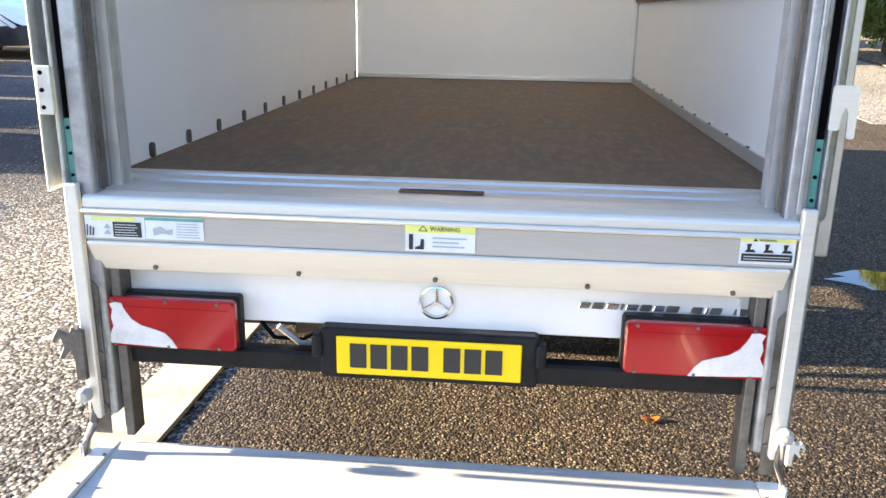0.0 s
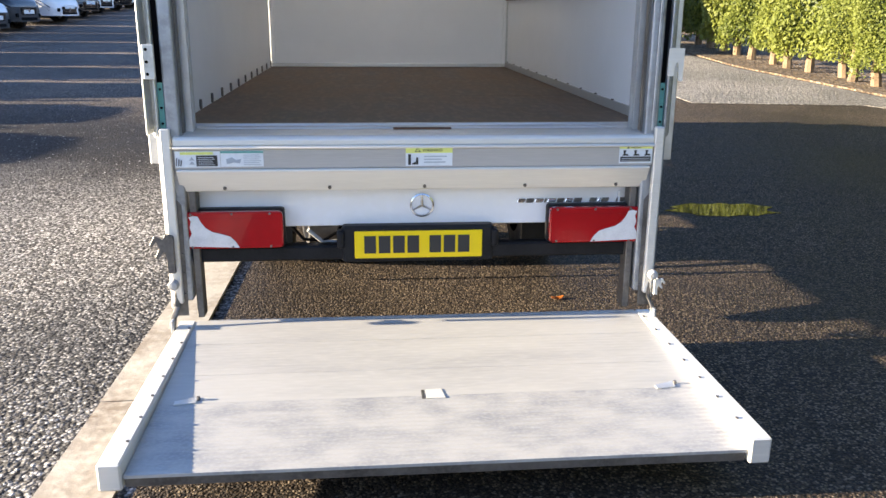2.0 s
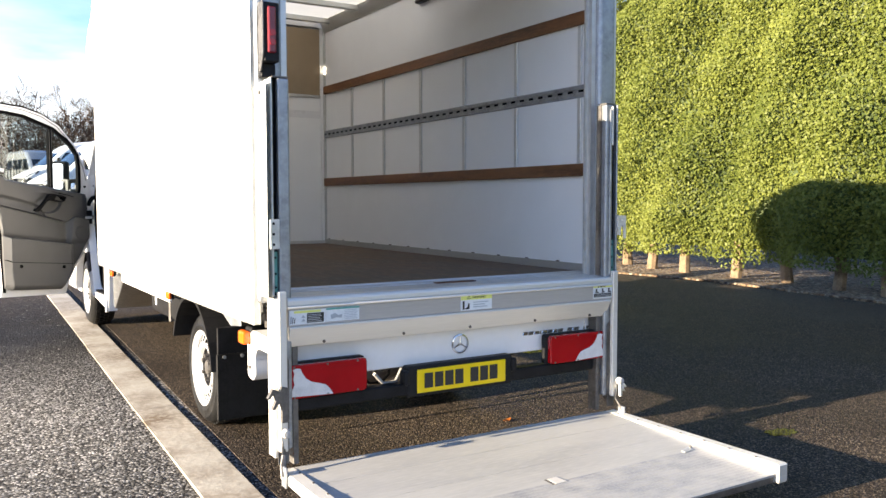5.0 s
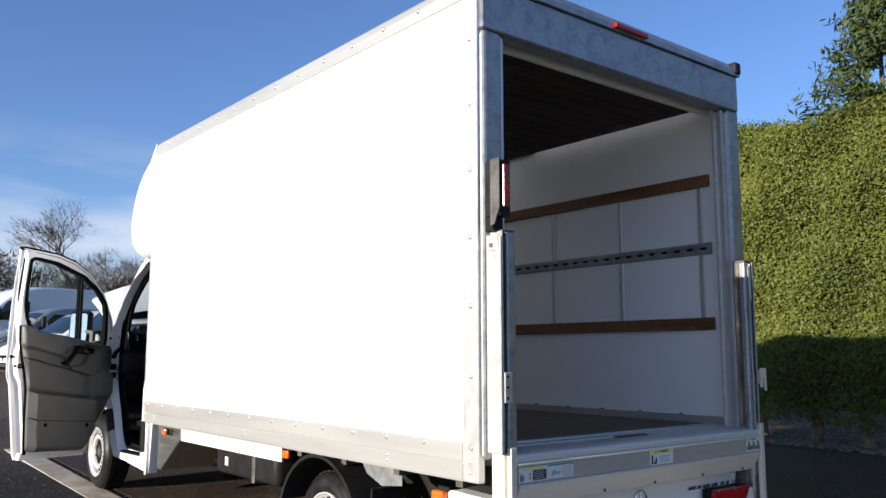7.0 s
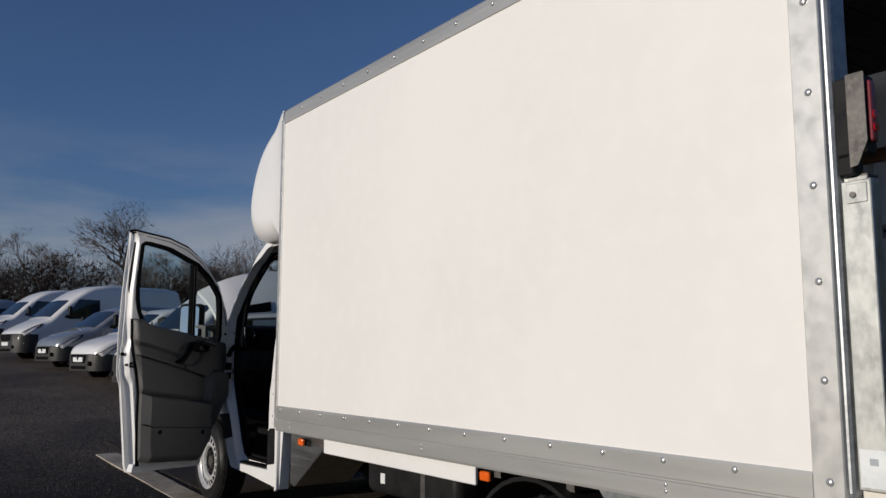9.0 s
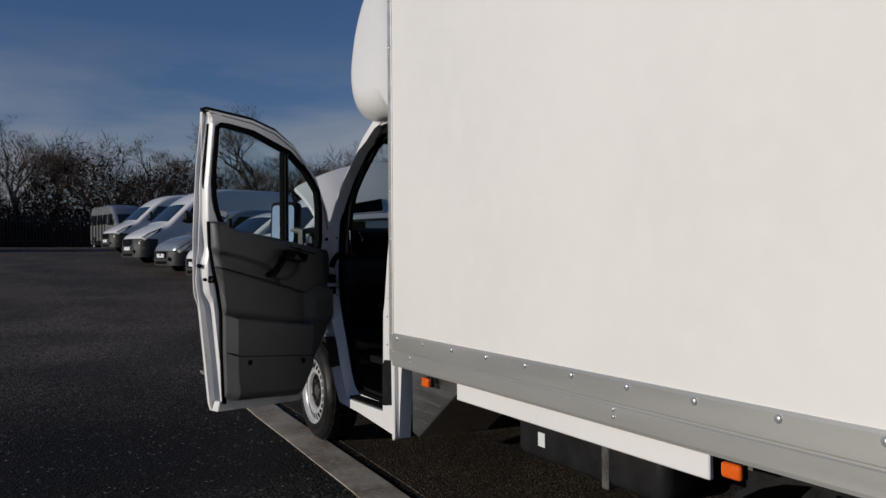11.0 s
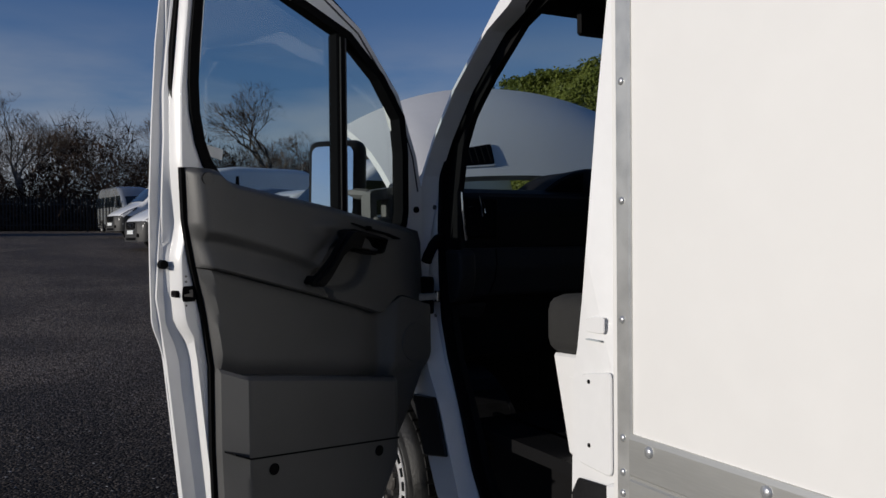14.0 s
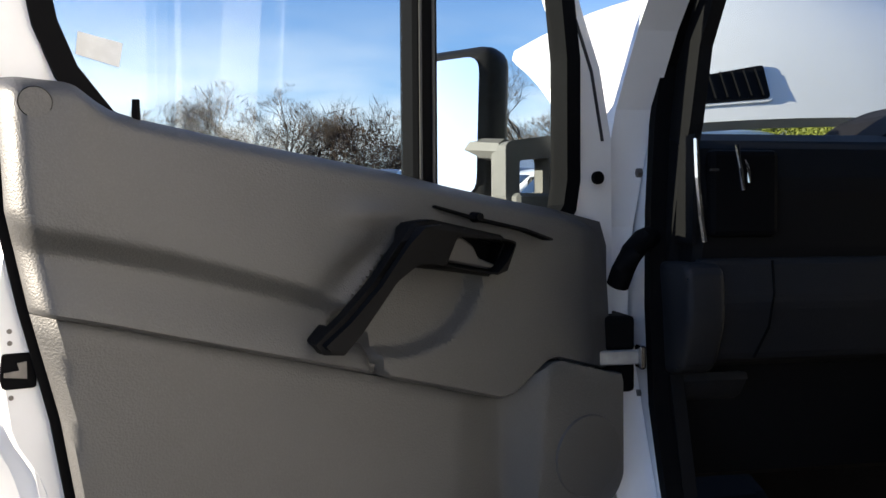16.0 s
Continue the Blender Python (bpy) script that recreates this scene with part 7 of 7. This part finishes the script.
def sprigs(centres, normals, size, rng, slim=1.0):
    """Small leaf sprigs: bent two-blade leaves at each centre, turned roughly to its normal."""
    n = len(centres)
    a = rng.normal(size=(n, 3))
    nn = normals + 0.75 * rng.normal(size=(n, 3))
    nn /= np.linalg.norm(nn, axis=1)[:, None]
    u = np.cross(nn, a)
    u /= np.linalg.norm(u, axis=1)[:, None]
    v = np.cross(nn, u)
    s = (size * rng.uniform(0.6, 1.4, n))[:, None]
    w = s * slim * rng.uniform(0.45, 0.8, n)[:, None]
    lift = nn * s * 0.25
    P = [centres - u * s, centres + v * w + lift * 0.4, centres + u * s + lift, centres - v * w + lift * 0.4]
    verts = np.stack(P, 1).reshape(-1, 3)
    base = np.arange(n)[:, None] * 4
    faces = np.concatenate([base + [0, 1, 2], base + [0, 2, 3]], 0)
    return verts, faces


def build_hedge():
    rng = np.random.default_rng(7)
    th = root("hedge", "tall clipped yellow-green conifer hedge", "hedge")
    th.location = (8.6, 12, 0)

    def face(y, z):
        """Front of the hedge: bulging between its stems, uneven."""
        return 8.05 + 0.16 * np.sin(y * 1.9 + 0.6 * np.sin(z * 1.3)) + 0.10 * np.sin(y * 4.7 + z * 2.1) + 0.07 * np.sin(z * 5.3 + y * 0.7) + 0.25 * np.clip((1.2 - z) / 0.8, 0, 1) + 0.30 * np.clip((z - 4.2) / 0.8, 0, 1) ** 2

    def top(y):
        return 4.92 + 0.10 * np.sin(y * 0.9) + 0.06 * np.sin(y * 3.1) + 0.012 * y

    C, N, S = [], [], []
    for n, y0, y1, sz in ((200000, -2, 14, 0.025), (44000, 14, 22.5, 0.044), (9000, -16, -2, 0.10)):
        y = rng.uniform(y0, y1, n)
        g = np.interp(y, [p[0] for p in RISE], [p[1] for p in RISE])
        z = g + 0.34 + rng.uniform(0, 1, n) ** 0.95 * (top(y) - g - 0.34) + 0.18 * np.sin(y * 2.3) * (rng.uniform(0, 1, n) < 0.15)
        x = face(y, z) + np.abs(rng.normal(0, 0.09, n)) - 0.05
        C.append(np.stack([x, y, z], 1))
        N.append(np.tile([-1.0, 0, 0.25], (n, 1)))
        S.append(np.full(n, sz))
        m = n // 4
        y = rng.uniform(y0, y1, m)
        C.append(np.stack([rng.uniform(8.15, 9.4, m), y, top(y) + rng.normal(0, 0.06, m)], 1))
        N.append(np.tile([-0.2, 0, 1.0], (m, 1)))
        S.append(np.full(m, sz))
    v, f = sprigs(np.concatenate(C), np.concatenate(N), np.concatenate(S), rng)
    mesh_object("foliage", v.tolist(), f.tolist(), HEDGE, th, "dense yellow-green foliage", "stuff")
    # added dark green core closes the hedge; its tone stands for the shade inside
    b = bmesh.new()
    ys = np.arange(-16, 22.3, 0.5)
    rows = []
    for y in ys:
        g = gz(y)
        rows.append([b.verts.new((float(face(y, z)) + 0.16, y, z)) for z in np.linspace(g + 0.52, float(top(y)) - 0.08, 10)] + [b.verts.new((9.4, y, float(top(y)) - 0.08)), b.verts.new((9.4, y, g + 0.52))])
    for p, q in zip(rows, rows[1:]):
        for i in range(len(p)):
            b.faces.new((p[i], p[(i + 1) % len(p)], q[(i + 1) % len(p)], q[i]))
    part("dark_core", b, CONIF, th)
    rnd = random.Random(3)
    y = -13.0
    while y < 22:
        x, g = 8.6 + rnd.uniform(-0.15, 0.15), gz(y)
        pts = [(x + rnd.uniform(-0.05, 0.05) * k, y + rnd.uniform(-0.08, 0.08) * k, g - 0.05 + 0.42 * k) for k in range(4)]
        b = None
        for k in range(3):
            b = rod(pts[k], pts[k + 1], 0.10 - 0.018 * k, 0.085 - 0.018 * k, 8, b)
        part("stem", b, TRUNK, th)
        y += rnd.uniform(0.65, 1.05)


def conifer(x, y, h, r, seed, label):
    rng = np.random.default_rng(seed)
    th = root("conifer", label, "tree", "conifers behind the hedge")
    th.location = (x, y, gz(y))
    part("trunk", rod((x, y, gz(y) - 0.1), (x, y, gz(y) + h * 0.9), 0.18, 0.03, 8), BARK, th)
    C, N = [], []
    nb = int(h * 50)
    for k in range(nb):
        t = rng.uniform(0.08, 1.0) ** 0.85
        a = rng.uniform(0, 2 * math.pi)
        ln = r * (1 - t) ** 0.75 * rng.uniform(0.6, 1.1) + 0.15
        m = int(26 + 60 * (1 - t))
        s = rng.uniform(0.1, 1.0, m) ** 0.7
        off = rng.normal(0, 0.10 + 0.12 * (1 - t), (m, 3)) * s[:, None]
        d = np.array([math.cos(a), math.sin(a), 0.28 - 0.25 * (1 - t)])
        C.append(np.array([x, y, gz(y) + h * t]) + d * (ln * s)[:, None] + off)
        N.append(np.tile(d + [0, 0, 0.4], (m, 1)))
    C = np.concatenate(C)
    v, f = sprigs(C, np.concatenate(N), np.full(len(C), 0.10), rng, 0.42)
    mesh_object("crown", v.tolist(), f.tolist(), CONIF, th, "dark green feathery crown", "stuff")


def bare_tree(seed, h):
    """A leafless tree at the origin: tapered trunk and limbs, and a crown of fine twigs."""
    rnd = random.Random(seed)
    th = root("bare_tree", "leafless winter tree with a spreading twiggy crown", "tree", "bare trees beyond the fence")
    V, F = {"trunk": [], "crown": []}, {"trunk": [], "crown": []}

    def limb(key, p, q, r0, r1):
        d = (q - p).normalized()
        s = d.cross(Vector((0.3, 0.5, 0.81))).normalized()
        t = d.cross(s)
        n = 5 if key == "trunk" else 3
        i = len(V[key])
        if r0 < 0.0085:
            V[key] += [tuple(p + 0.8 * r0 * s), tuple(p - 0.8 * r0 * s), tuple(q)]
            F[key].append((i, i + 1, i + 2))
            return
        for c, r in ((p, r0), (q, r1)):
            for k in range(n):
                a = 2 * math.pi * k / n
                V[key].append(tuple(c + r * (math.cos(a) * s + math.sin(a) * t)))
        for k in range(n):
            F[key].append((i + k, i + (k + 1) % n, i + n + (k + 1) % n, i + n + k))

    def branch(p, d, ln, r, lev):
        q = p + d * ln
        key = "trunk" if lev < 3 else "crown"
        limb(key, p, q, r, r * 0.72)
        if lev >= 7:
            return
        for k in range(3 if lev < 4 else 4):
            ax = Vector((rnd.gauss(0, 1), rnd.gauss(0, 1), rnd.gauss(0, 0.6))).normalized()
            nd = (d + ax * rnd.uniform(0.5, 0.95) + Vector((0, 0, 0.10 if lev < 3 else 0.02))).normalized()
            branch(p + d * ln * rnd.uniform(0.55, 1.0), nd, ln * rnd.uniform(0.60, 0.82), max(0.008, r * rnd.uniform(0.45, 0.62)), lev + 1)

    branch(Vector((0, 0, -0.1)), Vector((rnd.uniform(-0.08, 0.08), rnd.uniform(-0.08, 0.08), 1)).normalized(), h * 0.27, h * 0.016, 0)
    mesh_object("trunk", V["trunk"], F["trunk"], BARK, th)
    mesh_object("crown", V["crown"], F["crown"], TWIG, th, "fine brown twigs")
    return th


def build_far():
    rnd = random.Random(11)
    protos = [bare_tree(s, h) for s, h in ((1, 10.5), (2, 9.0), (3, 11.5), (5, 8.0))]
    k = 0
    for x in np.arange(-58, 40, 2.3):
        y = rnd.uniform(58, 78)
        m = pose(x + rnd.uniform(-1.5, 1.5), y, gz(y), 0, 0, rnd.uniform(0, 360)) @ Matrix.Diagonal((rnd.uniform(0.9, 1.28),) * 3 + (1,))
        if k < 4:
            protos[k].matrix_basis = m
        else:
            o = copy_thing(protos[k % 4], m)
            o.scale = m.to_scale()
        k += 1
    # brown scrub along the fence
    rng = np.random.default_rng(5)
    n = 260000
    x = rng.uniform(-65, 45, n)
    y = rng.uniform(56, 66, n)
    hgt = 4.7 + 1.1 * np.sin(x * 0.31) + 0.8 * np.sin(x * 0.83 + 1) + 0.6 * np.sin(x * 2.7)
    z = np.interp(y, [p[0] for p in RISE], [p[1] for p in RISE]) + rng.uniform(0, 1, n) ** 2.3 * np.clip(hgt, 1.4, 6)
    d = rng.normal(size=(n, 3)) * [0.6, 0.6, 0.8]
    d *= (rng.uniform(0.25, 0.7, n) / np.linalg.norm(d, axis=1))[:, None]
    s = rng.normal(size=(n, 3)) * (0.018 + 0.05 * (rng.uniform(0, 1, n) < np.exp(-(z - 2.0) / 0.9)))[:, None]
    c = np.stack([x, y, z], 1)
    n2 = 110000
    x2, y2 = rng.uniform(-70, 48, n2), rng.uniform(64, 80, n2)
    tall = np.clip(6.2 + 1.3 * np.sin(x2 * 0.23 + 2) + 0.9 * np.sin(x2 * 0.61) + 0.7 * np.sin(x2 * 1.9 + 1), 3, 9)
    c2 = np.stack([x2, y2, np.interp(y2, [p[0] for p in RISE], [p[1] for p in RISE]) + rng.uniform(0.1, 1, n2) ** 1.2 * tall], 1)
    d2 = rng.normal(size=(n2, 3)) * [0.45, 0.45, 0.5] + [0, 0, 0.55]
    d2 *= (rng.uniform(0.5, 1.3, n2) / np.linalg.norm(d2, axis=1))[:, None]
    s2 = rng.normal(size=(n2, 3)) * 0.011
    c, d, s, n = np.vstack([c, c2]), np.vstack([d, d2]), np.vstack([s, s2]), n + n2
    v = np.stack([c - s, c + s, c + d], 1).reshape(-1, 3)
    mesh_object("scrub", v.tolist(), (np.arange(n)[:, None] * 3 + [0, 1, 2]).tolist(), SCRUB, None)
    tagged(bpy.data.objects["scrub"], "brown leafless scrub behind the fence", "scrub", kind="stuff")
    # iron railings
    th = root("yard_fence", "black iron palisade fence along the yard", "fence")
    th.location = (-10, 53, gz(53))
    V, F = [], []
    for i, xx in enumerate(np.arange(-60, 30, 0.16)):
        z0 = gz(53)
        for dx, dy, dz in ((-0.03, 0, 0.1), (0.03, 0, 0.1), (0.03, 0, 1.75), (0, 0, 1.9), (-0.03, 0, 1.75), (-0.03, 0.02, 0.1), (0.03, 0.02, 0.1), (0.03, 0.02, 1.75), (0, 0.02, 1.9), (-0.03, 0.02, 1.75)):
            V.append((xx + dx, 53 + dy, z0 + dz))
        o = i * 10
        F += [(o, o + 1, o + 2, o + 3, o + 4), (o + 9, o + 8, o + 7, o + 6, o + 5)]
    mesh_object("palisade", V, F, IRON, th, "", "stuff")
    for z in (0.35, 1.45):
        part("rail", box(-60, 30, 53.02, 53.06, gz(53) + z, gz(53) + z + 0.05), IRON, th)
    for xx in np.arange(-60, 30, 2.75):
        part("post", box(xx - 0.05, xx + 0.05, 53.07, 53.15, gz(53) - 0.1, gz(53) + 1.8), IRON, th)
    bar = root("safety_rail", "low faded yellow barrier rail before the fence", "barrier")
    bar.location = (-10, 52, gz(52))
    part("rail", box(-45, -5, 52.0, 52.06, gz(52) + 0.32, gz(52) + 0.55, 0.01), BARRIER, bar)
    for xx in np.arange(-45, -4.9, 2.5):
        part("post", box(xx - 0.06, xx + 0.06, 52.07, 52.17, gz(52) - 0.1, gz(52) + 0.55), STEELD, bar)


build_hedge()
conifer(13.4, 6.4, 8.9, 3.6, 21, "tall dark conifer behind the hedge")
conifer(15.0, 4.0, 11.5, 4.0, 22, "tall dark conifer behind the hedge")
conifer(15.0, 0.5, 10.0, 3.6, 23, "dark conifer behind the hedge")
conifer(13.6, 33.0, 6.6, 2.2, 24, "yellowish conifer beyond the hedge")
build_far()


def puddle(x, y, rx, ry, seed):
    rnd = random.Random(seed)
    pts = [(x + rx * math.cos(a) * rnd.uniform(0.75, 1.1), y + ry * math.sin(a) * rnd.uniform(0.75, 1.1)) for a in (2 * math.pi * k / 22 for k in range(22))]
    ob = edged("puddle", pts, 0.0105, 0.003, WATER, ())
    tagged(ob, "shallow puddle on the tarmac", "puddle", kind="structure")


puddle(2.15, 4.55, 0.42, 0.22, 1)
puddle(1.75, 1.75, 0.12, 0.07, 2)


def build_leaf():
    """A curled fallen leaf lying on the tarmac."""
    b = bmesh.new()
    mid, lf, rt = [], [], []
    for k in range(7):
        t = k / 6
        w = 0.020 * math.sin(math.pi * (0.08 + 0.92 * t)) ** 0.8
        z = 0.013 + 0.010 * (2 * t - 1) ** 2
        mid.append(b.verts.new((0.465 + 0.07 * t, 2.79 + 0.02 * t, gz(2.79) + z)))
        lf.append(b.verts.new((0.465 + 0.07 * t, 2.79 + 0.02 * t + w, gz(2.79) + z + 0.006)))
        rt.append(b.verts.new((0.465 + 0.07 * t, 2.79 + 0.02 * t - w, gz(2.79) + z + 0.004)))
    for k in range(6):
        b.faces.new((mid[k], mid[k + 1], lf[k + 1], lf[k]))
        b.faces.new((rt[k], rt[k + 1], mid[k + 1], mid[k]))
    ob = part("fallen_leaf", b, LEAF, None, smooth=True)
    tagged(ob, "curled orange dead leaf lying on the tarmac", "leaf")


build_leaf()
